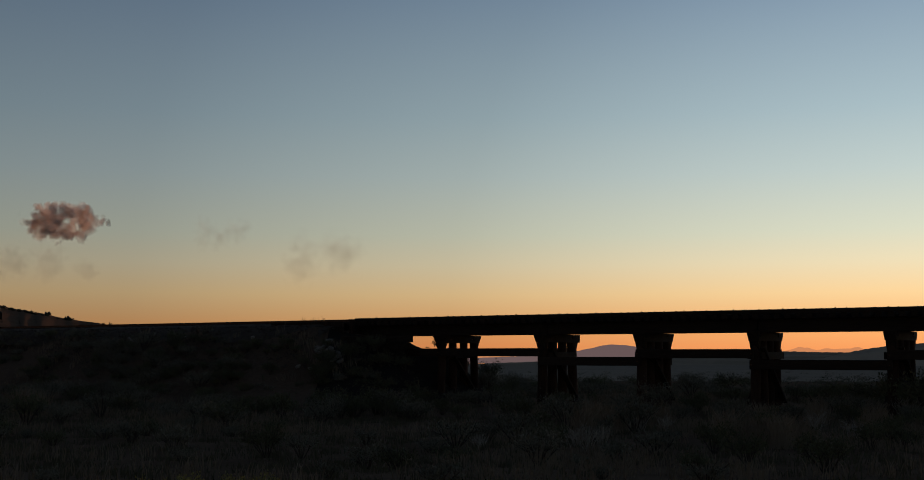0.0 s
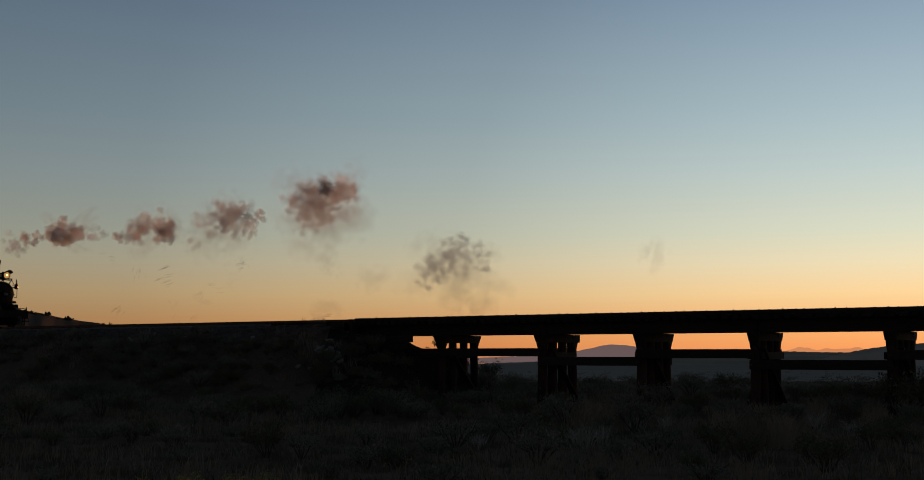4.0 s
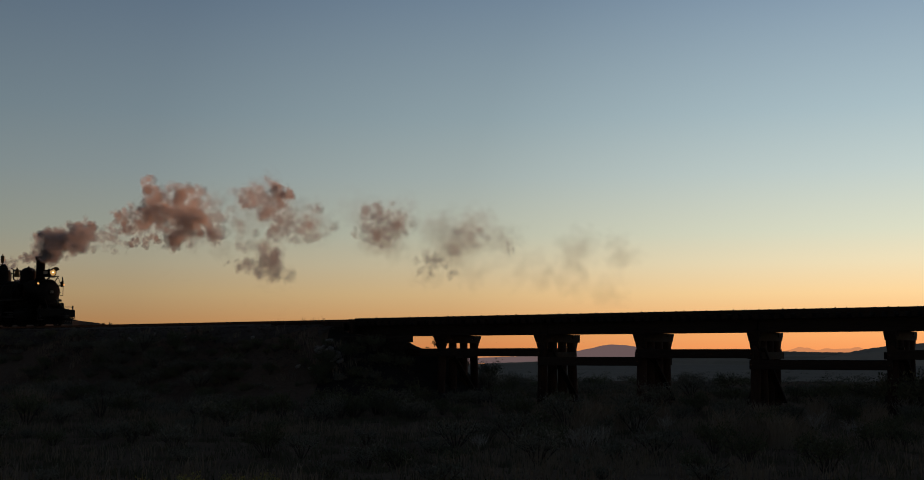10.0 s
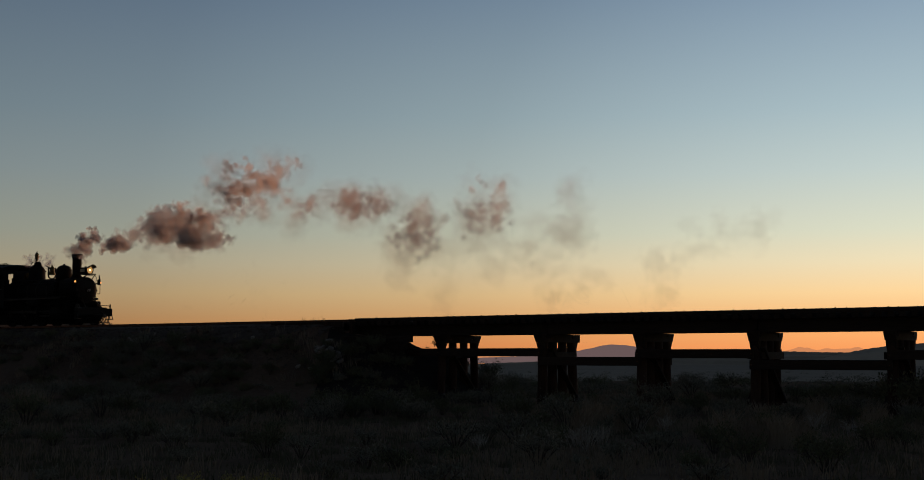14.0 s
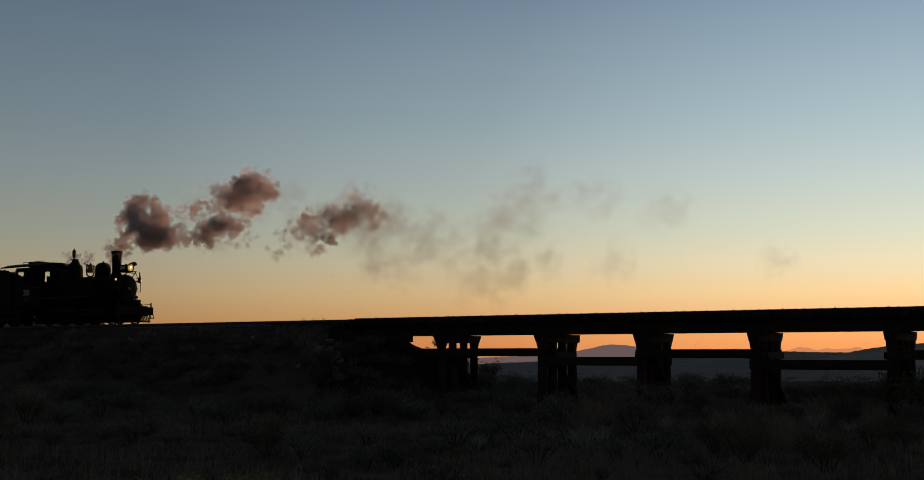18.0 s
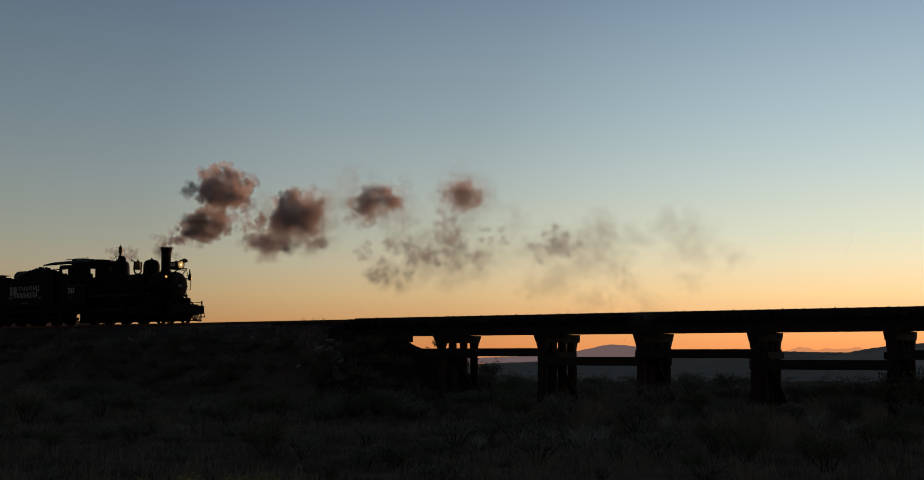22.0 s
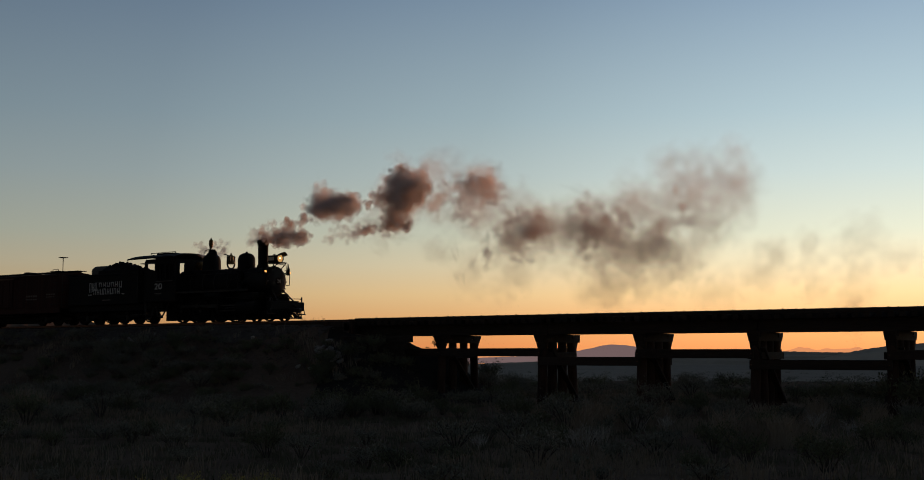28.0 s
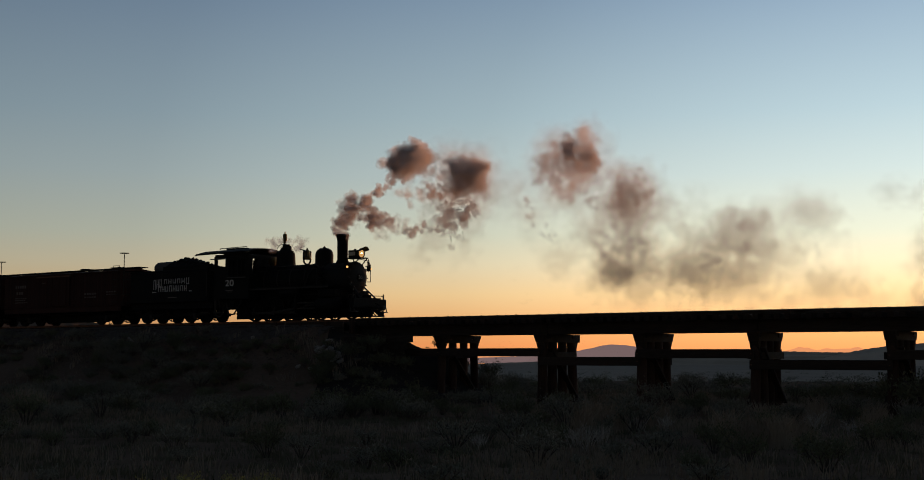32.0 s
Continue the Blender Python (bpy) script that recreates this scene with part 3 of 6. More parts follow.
def panel_with_holes(x0, x1, z0, z1, y0, y1, holes):
    """A wall in the xz plane with real openings."""
    bm = bmesh.new()
    xs = sorted({x0, x1, *[h[0] for h in holes], *[h[1] for h in holes]})
    zs = sorted({z0, z1, *[h[2] for h in holes], *[h[3] for h in holes]})
    for xa, xb in zip(xs, xs[1:]):
        for za, zb in zip(zs, zs[1:]):
            cx, cz = (xa + xb) / 2, (za + zb) / 2
            if not any(h[0] < cx < h[1] and h[2] < cz < h[3] for h in holes):
                block(bm, xa, xb, y0, y1, za, zb)
    bmesh.ops.remove_doubles(bm, verts=bm.verts[:], dist=0.0005)
    return bm


def make_locomotive(spin, cranks):
    loco = empty("locomotive", LINE @ pose(-30, 0, RAIL), "black narrow-gauge steam locomotive with lit headlight", "locomotive")
    # boiler, smokebox and what stands on them
    boiler = part("boiler", turned([(0.60, -4.6), (0.64, -4.5), (0.64, -3.0), (0.62, -0.55)], 40, Matrix.Translation((0, 0, 1.79)) @ ALONG), "black", loco, smooth=True)
    for x in (-4.0, -3.2, -2.45, -1.6, -0.75):
        part("boiler_band", turned([(0.652, x - 0.03), (0.652, x + 0.03)], 40, Matrix.Translation((0, 0, 1.79)) @ ALONG), "steel", boiler)
    box = part("smokebox", turned([(0.655, -0.6), (0.655, 0.78), (0.63, 0.82)], 40, Matrix.Translation((0, 0, 1.79)) @ ALONG), "smokebox", loco, "graphite-grey smokebox", True)
    door = part("smokebox_door", turned([(0.60, 0.80), (0.60, 0.84), (0.5, 0.90), (0.30, 0.945), (0.0, 0.96)], 36, Matrix.Translation((0, 0, 1.77)) @ ALONG), "smokebox", loco, "rounded smokebox door", True)
    for i in range(12):
        a = 2 * math.pi * i / 12
        part("dog", boxed(0.83, 0.88, -0.03, 0.03, 0.5, 0.64, bevel=0.008, m=Matrix.Translation((0, 0, 1.77)) @ Matrix.Rotation(a, 4, "X")), "steel", door)
    plate = part("number_plate", turned([(0.17, 0.95), (0.17, 0.99), (0.15, 1.0)], 24, Matrix.Translation((0, 0, 1.77)) @ ALONG), "black", loco, "round number plate")
    letters("20", 0.20, "dull", plate, Matrix.Translation((1.005, 0, 1.77)) @ pose(0, 0, 0, 90, 0, 90) @ Matrix.Diagonal((1.25, 1, 1, 1)), "white painted number")
    part("stack_saddle", turned([(0.34, 2.34), (0.28, 2.45), (0.236, 2.55)], 28), "black", loco, smooth=True)
    stack = part("smokestack", turned([(0.22, 2.45), (0.225, 2.6), (0.232, 3.40), (0.235, 3.46)], 28), "black", loco, "tall straight smokestack", True)
    part("stack_cap", turned([(0.234, 3.40), (0.25, 3.43), (0.25, 3.49), (0.262, 3.53), (0.278, 3.57), (0.278, 3.63), (0.262, 3.655), (0.225, 3.655), (0.21, 3.50)], 28), "black", stack, smooth=True)
    part("sand_dome", turned([(0.47, 2.30), (0.42, 2.42), (0.395, 2.50), (0.39, 2.82), (0.37, 2.92), (0.31, 3.03), (0.19, 3.10), (0.06, 3.125), (0.05, 3.16), (0.02, 3.19)], 32, Matrix.Translation((-1.03, 0, 0))), "black", loco, smooth=True)
    dome = part("steam_dome", turned([(0.53, 2.28), (0.46, 2.42), (0.425, 2.50), (0.41, 2.86), (0.385, 3.0), (0.32, 3.10), (0.25, 3.14), (0.25, 3.20), (0.17, 3.24), (0.15, 3.36), (0.06, 3.40)], 32, Matrix.Translation((-3.28, 0, 0))), "black", loco, smooth=True)
    for dx, h in ((-0.19, 3.42), (0.12, 3.40), (0.19, 3.32)):
        part("safety_valve", turned([(0.07, 3.18), (0.07, 3.28), (0.05, 3.30), (0.055, h - 0.05), (0.02, h)], 10, Matrix.Translation((-3.28 + dx, 0.05, 0))), "steel", dome)
    part("whistle", turned([(0.03, 3.2), (0.03, 3.45), (0.075, 3.47), (0.08, 3.50), (0.06, 3.53), (0.095, 3.56), (0.095, 3.80), (0.07, 3.86), (0.025, 3.88), (0.025, 3.94), (0.0, 3.965)], 12, Matrix.Translation((-3.36, 0, 0))), "brass", dome, "tall brass steam whistle", True)
    part("whistle_lever", rods([(-3.3, -0.06, 3.42), (-3.62, -0.1, 3.36), (-3.72, -0.1, 3.2)], 0.015), "steel", dome)
    stand = bmesh.new()
    for side in (-1, 1):
        for a, b in zip([(0.06, 2.44), (0.18, 2.52), (0.23, 2.66), (0.22, 2.98)], [(0.18, 2.52), (0.23, 2.66), (0.22, 2.98), (0.19, 3.04)]):
            rod(stand, (-2.03, side * a[0], a[1]), (-2.03, side * b[0], b[1]), 0.038)
    rod(stand, (-2.03, -0.10, 2.43), (-2.03, 0.10, 2.43), 0.06)
    rod(stand, (-2.03, -0.24, 2.99), (-2.03, 0.24, 2.99), 0.04)
    rod(stand, (-2.24, -0.23, 3.12), (-1.80, -0.26, 2.99), 0.024)
    rod(stand, (-1.80, -0.26, 2.99), (-1.84, -0.26, 2.74), 0.018)
    bell = part("bell_stand", stand, "steel", loco)
    part("bell", turned([(0.02, 3.17), (0.045, 3.10), (0.10, 3.05), (0.125, 2.96), (0.14, 2.82), (0.19, 2.70), (0.195, 2.66)], 20, Matrix.Translation((-2.03, 0, 0))), "brass", bell, "brass bell", True)
    # headlight on its bracket
    lamp = part("headlight", boxed(0.46, 1.0, -0.19, 0.19, 2.62, 2.93, bevel=0.03), "black", loco, "square box headlight, lit")
    part("hood", turned([(0.19, 1.0), (0.205, 1.02), (0.205, 1.07), (0.19, 1.07), (0.185, 1.02)], 24, Matrix.Translation((0, 0, 2.79)) @ ALONG), "black", lamp, smooth=True)
    part("reflector", turned([(0.182, 1.021), (0.182, 1.027)], 24, Matrix.Translation((0, 0, 2.79)) @ ALONG), "reflector", lamp, "glowing reflector")
    bm = bmesh.new()
    bmesh.ops.create_uvsphere(bm, u_segments=14, v_segments=8, radius=0.034, matrix=Matrix.Translation((1.055, 0, 2.79)))
    part("bulb", bm, "headlight", lamp, "bright yellow lamp flame")
    visor = bmesh.new()
    arc = [radians(200 + 14 * i) for i in range(11)]
    inner, outer = [], []
    for x, lift, r in ((1.05, 0.0, 0.207), (1.30, 0.05, 0.215)):
        inner.append([visor.verts.new((x, r * math.cos(a), 2.79 + lift - r * math.sin(a))) for a in arc])
        outer.append([visor.verts.new((x, (r + 0.012) * math.cos(a), 2.79 + lift - (r + 0.012) * math.sin(a))) for a in arc])
    for (p, q), flip in ((inner, 1), (outer, -1)):
        for i in range(10):
            visor.faces.new((p[i], p[i + 1], q[i + 1], q[i])[::flip])
    for j in (0, 1):
        for i in range(10):
            visor.faces.new((inner[j][i], outer[j][i], outer[j][i + 1], inner[j][i + 1]))
    part("visor", visor, "black", lamp, "curved sheet visor over the lens")
    number = part("number_glass", boxed(0.52, 0.86, -0.196, -0.19, 2.70, 2.86), "glass", lamp, "painted glass number panel")
    letters("20", 0.15, "dull", number, Matrix.Translation((0.69, -0.2, 2.78)) @ pose(0, 0, 0, 90, 0, 0), "white painted number")
    part("chimney", turned([(0.05, 2.92), (0.05, 2.97), (0.07, 2.98), (0.0, 3.0)], 12, Matrix.Translation((0.7, 0, 0))), "black", lamp)
    part("bracket", boxed(0.30, 1.18, -0.30, 0.30, 2.575, 2.615, bevel=0.01), "black", lamp)
    bm = bmesh.new()
    for s in (-0.26, 0.26):
        rod(bm, (1.15, s, 2.58), (0.86, s, 2.32), 0.022)
        rod(bm, (0.4, s, 2.58), (0.4, s, 2.36), 0.022)
    part("bracket_stay", bm, "black", lamp)
    # marker lamps on both flanks of the smokebox
    for s in (-1, 1):
        arm = part("marker_bracket", rods([(0.74, s * 0.5, 2.18), (0.82, s * 0.76, 2.12), (0.82, s * 0.76, 2.16)], 0.02), "black", loco)
        part("marker_lamp", turned([(0.085, 2.08), (0.09, 2.10), (0.09, 2.27), (0.05, 2.33), (0.03, 2.37)], 12, Matrix.Translation((0.82, s * 0.76, 0))), "black", arm, smooth=True)
        bm = bmesh.new()
        bmesh.ops.create_uvsphere(bm, u_segments=10, v_segments=6, radius=0.05, matrix=Matrix.Translation((0.92 - 0.02 * s, s * 0.79, 2.18)))
        part("marker_lens", bm, "marker", arm, "small orange marker lens, lit")
    flag = part("flag_staff", rods([(0.78, 0.78, 2.05), (0.78, 0.78, 2.62)], 0.014), "steel", loco)
    bm = bmesh.new()
    a = [bm.verts.new(p) for p in ((0.78, 0.78, 2.58), (0.70, 0.80, 2.25), (0.78, 0.80, 2.16), (0.86, 0.77, 2.3))]
    b = [bm.verts.new(v.co + Vector((0.01, 0.035, 0))) for v in a]
    bm.faces.new(a)
    bm.faces.new(b[::-1])
    for i in range(4):
        bm.faces.new((a[i], b[i], b[(i + 1) % 4], a[(i + 1) % 4]))
    part("furled_flag", bm, "canvas", flag, "small furled signal flag")
    part("front_grab_rail", rods([(0.86, 0.5, 2.26), (0.93, 0.74, 2.36), (0.93, 0.74, 1.62), (0.82, 0.64, 1.62)], 0.016), "steel", loco)
    part("front_grab_rail", rods([(0.88, -0.5, 2.34), (1.12, -0.2, 2.52), (1.12, 0.3, 2.50), (0.9, 0.62, 2.2)], 0.016), "steel", loco)
    for s in (-1, 1):
        rail = part("handrail", rods([(-4.3, s * 0.72, 2.18), (0.7, s * 0.72, 2.18)], 0.02), "steel", loco)
        for x in (-3.6, -2.6, -1.6, -0.6, 0.4):
            part("stanchion", rods([(x, s * 0.6, 2.14), (x, s * 0.72, 2.18)], 0.02), "steel", rail)
        part("running_board", boxed(-4.4, 0.25, s * 0.62, s * 1.18, 1.40, 1.45, bevel=0.01), "black", loco)
        part("board_edge", boxed(-4.4, 0.25, s * 1.15, s * 1.18, 1.33, 1.40), "steel", loco)
        part("cylinder", turned([(0.27, -0.52), (0.31, -0.50), (0.31, 0.58), (0.27, 0.60), (0.12, 0.64)], 28, Matrix.Translation((0.05, s * 0.95, 0.62)) @ ALONG), "black", loco, smooth=True)
        part("steam_chest", boxed(-0.4, 0.55, s * 0.74, s * 1.14, 0.92, 1.26, bevel=0.04), "black", loco)
        # plate added only to close a bright gap under the running board
        part("guide_bracket", boxed(-1.66, -0.42, s * 0.58, s * 0.64, 0.92, 1.395, bevel=0.01), "black", loco)
        part("valve_stem", rods([(-1.5, s * 0.9, 1.08), (-0.35, s * 0.9, 1.08)], 0.025), "steel", loco)
        part("crosshead_guide", boxed(-1.7, -0.5, s * 0.9, s * 1.0, 0.70, 0.76), "steel", loco)
        part("crosshead_guide", boxed(-1.7, -0.5, s * 0.9, s * 1.0, 0.46, 0.52), "steel", loco)
        part("piston_rod", rods([(-1.25, s * 0.95, 0.62), (-0.45, s * 0.95, 0.62)], 0.03), "steel", loco)
        part("guide_yoke", boxed(-1.78, -1.68, s * 0.55, s * 1.08, 0.40, 1.42, bevel=0.01), "black", loco)
        part("air_tank", turned([(0.0, -2.62), (0.15, -2.57), (0.19, -2.47), (0.19, -1.65), (0.15, -1.55), (0, -1.5)], 18, Matrix.Translation((0, s * 0.98, 1.2)) @ ALONG), "black", loco, smooth=True)
    part("frame", boxed(-5.9, 1.30, -0.36, -0.28, 0.11, 1.05), "black", loco)
    part("frame", boxed(-5.4, 1.30, 0.28, 0.36, 0.11, 1.05), "black", loco)
    part("saddle", boxed(-0.45, 0.55, -0.75, 0.75, 0.80, 1.30, bevel=0.05), "black", loco)
    part("firebox", boxed(-5.2, -3.0, -0.5, 0.5, 0.55, 1.75, bevel=0.06), "black", loco)
    part("ash_pan", boxed(-5.0, -4.4, -0.38, 0.38, 0.28, 0.6, bevel=0.04, taper=1.2), "black", loco)
    part("air_pump", turned([(0.12, 1.45), (0.16, 1.47), (0.16, 1.75), (0.08, 1.78), (0.08, 1.88), (0.15, 1.9), (0.15, 2.16), (0.06, 2.22)], 16, Matrix.Translation((-0.5, -0.86, 0))), "black", loco, smooth=True)
    part("steam_pipe", rods([(-0.5, -0.86, 2.2), (-0.9, -0.72, 2.36), (-3.0, -0.6, 2.36), (-4.2, -0.55, 2.42)], 0.022), "steel", loco)
    part("sand_pipe", rods([(-1.1, -0.44, 2.42), (-1.35, -0.66, 1.9), (-1.6, -0.66, 1.4)], 0.022), "steel", loco)
    part("turret", turned([(0.16, -4.2), (0.2, -4.15), (0.2, -3.95), (0.1, -3.9)], 14, Matrix.Translation((0, 0, 2.66)) @ ALONG), "brass", loco, smooth=True)
    # cab
    win = [(-6.28, -5.78, 2.42, 2.78), (-5.58, -5.08, 1.98, 2.74), (-4.98, -4.5, 1.98, 2.74)]
    for s in (-1, 1):
        side = part("cab_side", panel_with_holes(-6.42, -4.32, 1.02, 2.98, s * 1.20, s * 1.24, win), "black", loco)
        for x0, x1, z0, z1 in win[1:]:
            bm = bmesh.new()
            y0, y1 = s * 1.185, s * 1.255
            block(bm, x0 - 0.03, x1 + 0.03, y0, y1, z0 - 0.04, z0 + 0.02)
            block(bm, x0 - 0.03, x1 + 0.03, y0, y1, z1 - 0.02, z1 + 0.03)
            block(bm, x0 - 0.03, x0 + 0.02, y0, y1, z0 + 0.02, z1 - 0.02)
            block(bm, x1 - 0.02, x1 + 0.03, y0, y1, z0 + 0.02, z1 - 0.02)
            block(bm, (x0 + x1) / 2 - 0.015, (x0 + x1) / 2 + 0.015, y0, y1, z0 + 0.02, z1 - 0.02)
            part("window_frame", bm, "black", side)
        part("arm_rest", boxed(-5.6, -4.48, s * 1.24, s * 1.32, 1.91, 1.94), "canvas", side)
        if s < 0:
            letters("20", 0.40, "letter", side, Matrix.Translation((-5.5, -1.245, 1.68)) @ pose(0, 0, 0, 90, 0, 0) @ Matrix.Diagonal((1.4, 1, 1, 1)), "white painted number")
            for x, w in ((-5.5, 0.5), (-5.5, 0.3)):
                part("lettering_bar", boxed(x - w / 2, x + w / 2, -1.246, -1.241, 1.36 if w > 0.4 else 1.29, 1.385 if w > 0.4 else 1.31), "faded", side)
            shade = bmesh.new()
            block(shade, -6.5, -5.70, -1.5, -1.24, 2.76, 2.79, m=None)
            part("window_awning", shade, "canvas", side, "small canvas awning")
        part("cab_post", boxed(-6.47, -6.40, s * 1.17, s * 1.25, 1.02, 2.9), "black", loco)
        part("step", boxed(-6.5, -6.1, s * 0.95, s * 1.22, 0.38, 0.42), "steel", loco)
        part("step_hanger", rods([(-6.45, s * 1.2, 1.05), (-6.45, s * 1.2, 0.4), (-6.12, s * 1.2, 0.4), (-6.18, s * 1.2, 1.05)], 0.022), "steel", loco)
        part("injector_pipe", rods([(-4.7, s * 1.05, 1.4), (-5.0, s * 1.08, 0.75), (-5.35, s * 1.08, 0.32), (-5.7, s * 1.05, 0.30), (-5.85, s * 1.05, 0.8)], 0.035), "steel", loco)
    # block added only to narrow a bright gap below the cab
    part("footplate_apron", boxed(-6.7, -5.5, -0.95, 0.95, 0.66, 0.976, bevel=0.02), "black", loco)
    for s in (-1, 1):
        part("drain_pipe", rods([(-6.5, s * 1.08, 0.98), (-6.47, s * 1.1, 0.34), (-6.36, s * 1.12, 0.22), (-6.18, s * 1.12, 0.20), (-6.05, s * 1.1, 0.34), (-5.98, s * 1.08, 0.72)], 0.036), "steel", loco)
        part("feed_hose", rods([(-6.9, s * 0.8, 0.8), (-6.62, s * 0.9, 0.36), (-6.3, s * 0.98, 0.30), (-5.95, s * 1.0, 0.55), (-5.4, s * 1.0, 0.62)], 0.04), "black", loco)
    part("cab_floor", boxed(-6.6, -4.3, -1.2, 1.2, 0.98, 1.06), "black", loco)
    front = panel_with_holes(-1.2, 1.2, 1.06, 2.95, -0.02, 0.02, [(-1.0, -0.7, 2.1, 2.75), (0.7, 1.0, 2.1, 2.75)])
    bmesh.ops.transform(front, matrix=Matrix.Translation((-4.34, 0, 0)) @ Matrix.Rotation(radians(90), 4, "Z"), verts=front.verts[:])
    part("cab_front", front, "black", loco)
    part("backhead", turned([(0.6, -5.0), (0.62, -4.9), (0.62, -4.36)], 30, Matrix.Translation((0, 0, 1.85)) @ ALONG), "black", loco, smooth=True)
    part("cab_cupboard", boxed(-5.05, -4.4, 0.55, 1.15, 1.06, 2.62, bevel=0.03), "black", loco)
    part("seat_box", boxed(-5.9, -5.1, 0.6, 1.15, 1.06, 1.62, bevel=0.03), "black", loco)
    # dark sheets added behind the windows for the shade inside the cab
    part("curtain", boxed(-5.06, -4.40, -1.16, -1.12, 1.96, 2.80, bevel=0.01), "curtain", loco, "dark sheet standing in for the shade inside the cab")
    part("curtain", boxed(-5.62, -5.22, -1.16, -1.12, 2.02, 2.80, bevel=0.01), "curtain", loco, "dark sheet standing in for the shade inside the cab")
    roof = bmesh.new()
    n = 14
    rows = []
    for x, drop in ((-7.62, 0.04), (-7.5, 0.01), (-6.4, 0.0), (-4.8, 0.0), (-4.38, 0.03)):
        ring = []
        for k in (0, 1):
            ys = range(n + 1) if k == 0 else range(n, -1, -1)
            for i in ys:
                y = -1.36 + 2.72 * i / n
                ring.append(roof.verts.new((x, y, 3.02 + 0.27 * (1 - (y / 1.42) ** 2) ** 0.8 - drop - 0.055 * k)))
        rows.append(ring)
    for a, b in zip(rows, rows[1:]):
        for i in range(len(a)):
            roof.faces.new((a[i], a[(i + 1) % len(a)], b[(i + 1) % len(a)], b[i]))
    roof.faces.new(rows[0])
    roof.faces.new(rows[-1][::-1])
    top = part("cab_roof", roof, "black", loco, "curved overhanging cab roof", True)
    part("roof_hatch", boxed(-6.6, -5.5, -0.42, 0.42, 3.27, 3.34, bevel=0.02), "black", top)
    part("hatch_rail", rods([(-6.9, -0.5, 3.29), (-6.9, -0.5, 3.34), (-5.2, -0.5, 3.36), (-5.2, -0.5, 3.28)], 0.018), "steel", top)
    part("gutter", rods([(-7.55, -1.36, 3.05), (-4.42, -1.36, 3.05)], 0.02), "black", top)
    # pilot and front platform
    part("pilot_beam", boxed(1.30, 1.55, -1.08, 1.08, 0.47, 0.86, bevel=0.025), "black", loco)
    part("front_deck", boxed(0.80, 1.54, -0.72, 0.72, 0.864, 0.905, bevel=0.01), "black", loco)
    for s in (-1, 1):
        part("smokebox_brace", rods([(0.84, s * 0.3, 1.46), (1.42, s * 0.5, 0.89)], 0.034), "steel", loco)
        part("deck_rail", rods([(0.95, s * 0.72, 0.88), (0.95, s * 0.72, 1.02), (1.38, s * 0.90, 1.01), (1.48, s * 0.92, 0.99), (1.53, s * 0.92, 0.86), (1.50, s * 0.92, 0.7)], 0.017), "steel", loco)
        part("flag_bracket", turned([(0.035, 0.855), (0.035, 1.06), (0.015, 1.09)], 8, Matrix.Translation((1.44, s * 1.0, 0))), "steel", loco)
        part("poling_step", boxed(1.32, 1.62, s * 0.82, s * 1.08, 0.30, 0.34), "steel", loco)
        part("step_hanger", rods([(1.36, s * 1.06, 0.65), (1.36, s * 1.06, 0.32), (1.58, s * 1.06, 0.32), (1.50, s * 1.06, 0.65)], 0.02), "steel", loco)
    bm = rods([(1.64, -0.78, 0.12), (2.05, 0, 0.12), (1.64, 0.78, 0.12)], 0.032)
    catcher = part("cowcatcher", bm, "black", loco, "slatted pilot over the rails")
    for i in range(-6, 7):
        y = i * 0.15
        tip = 2.02 - 0.36 * abs(i) / 6
        part("pilot_slat", rods([(1.46, y, 0.62), (tip, y * 0.86, 0.13)], 0.026), "black", catcher)
    bm = boxed(1.54, 2.1, -0.08, 0.08, 0.40, 0.54, bevel=0.03)
    block(bm, 2.05, 2.32, -0.14, 0.10, 0.36, 0.56, 0.04)
    part("coupler", bm, "steel", loco)
    part("air_hose", rods([(1.55, 0.3, 0.7), (1.75, 0.32, 0.6), (1.80, 0.3, 0.36), (1.74, 0.28, 0.28)], 0.028), "black", loco)
    # running gear
    driver = wheel_mesh("driving_wheel", DRIVER_R, 13, "black")
    small = wheel_mesh("truck_wheel", SMALL_R, 8, "black")
    for x in (-4.62, -3.36, -2.1):
        axle = wheelset(loco, x, DRIVER_R, driver, spin)
        for s, lead in ((-1, 0), (1, 90)):
            a = radians(lead)
            part("crank_pin", rods([(0.22 * math.cos(a), s * 0.52, 0.22 * math.sin(a)), (0.22 * math.cos(a), s * 0.82, 0.22 * math.sin(a))], 0.05, 10), "steel", axle)
    for x in (-0.78, 0.92):
        wheelset(loco, x, SMALL_R, small, spin)
    part("truck_frame", boxed(-1.2, 1.28, -0.62, -0.56, 0.30, 0.46, bevel=0.01), "black", loco)
    part("truck_frame", boxed(-1.2, 1.28, 0.56, 0.62, 0.30, 0.46, bevel=0.01), "black", loco)
    for s, lead in ((-1, 0.0), (1, 90.0)):
        bm = boxed(-4.62, -2.1, -0.025, 0.025, -0.055, 0.055, bevel=0.01)
        for x in (-4.62, -3.36, -2.1):
            lathe(bm, [(0.09, -0.035), (0.09, 0.035)], 14, Matrix.Translation((x, 0, 0)) @ ACROSS)
        side_rod = part("coupling_rod", bm, "steel", loco, at=pose(0, s * 0.70, DRIVER_R))
        cranks.append((side_rod, s, lead, "side"))
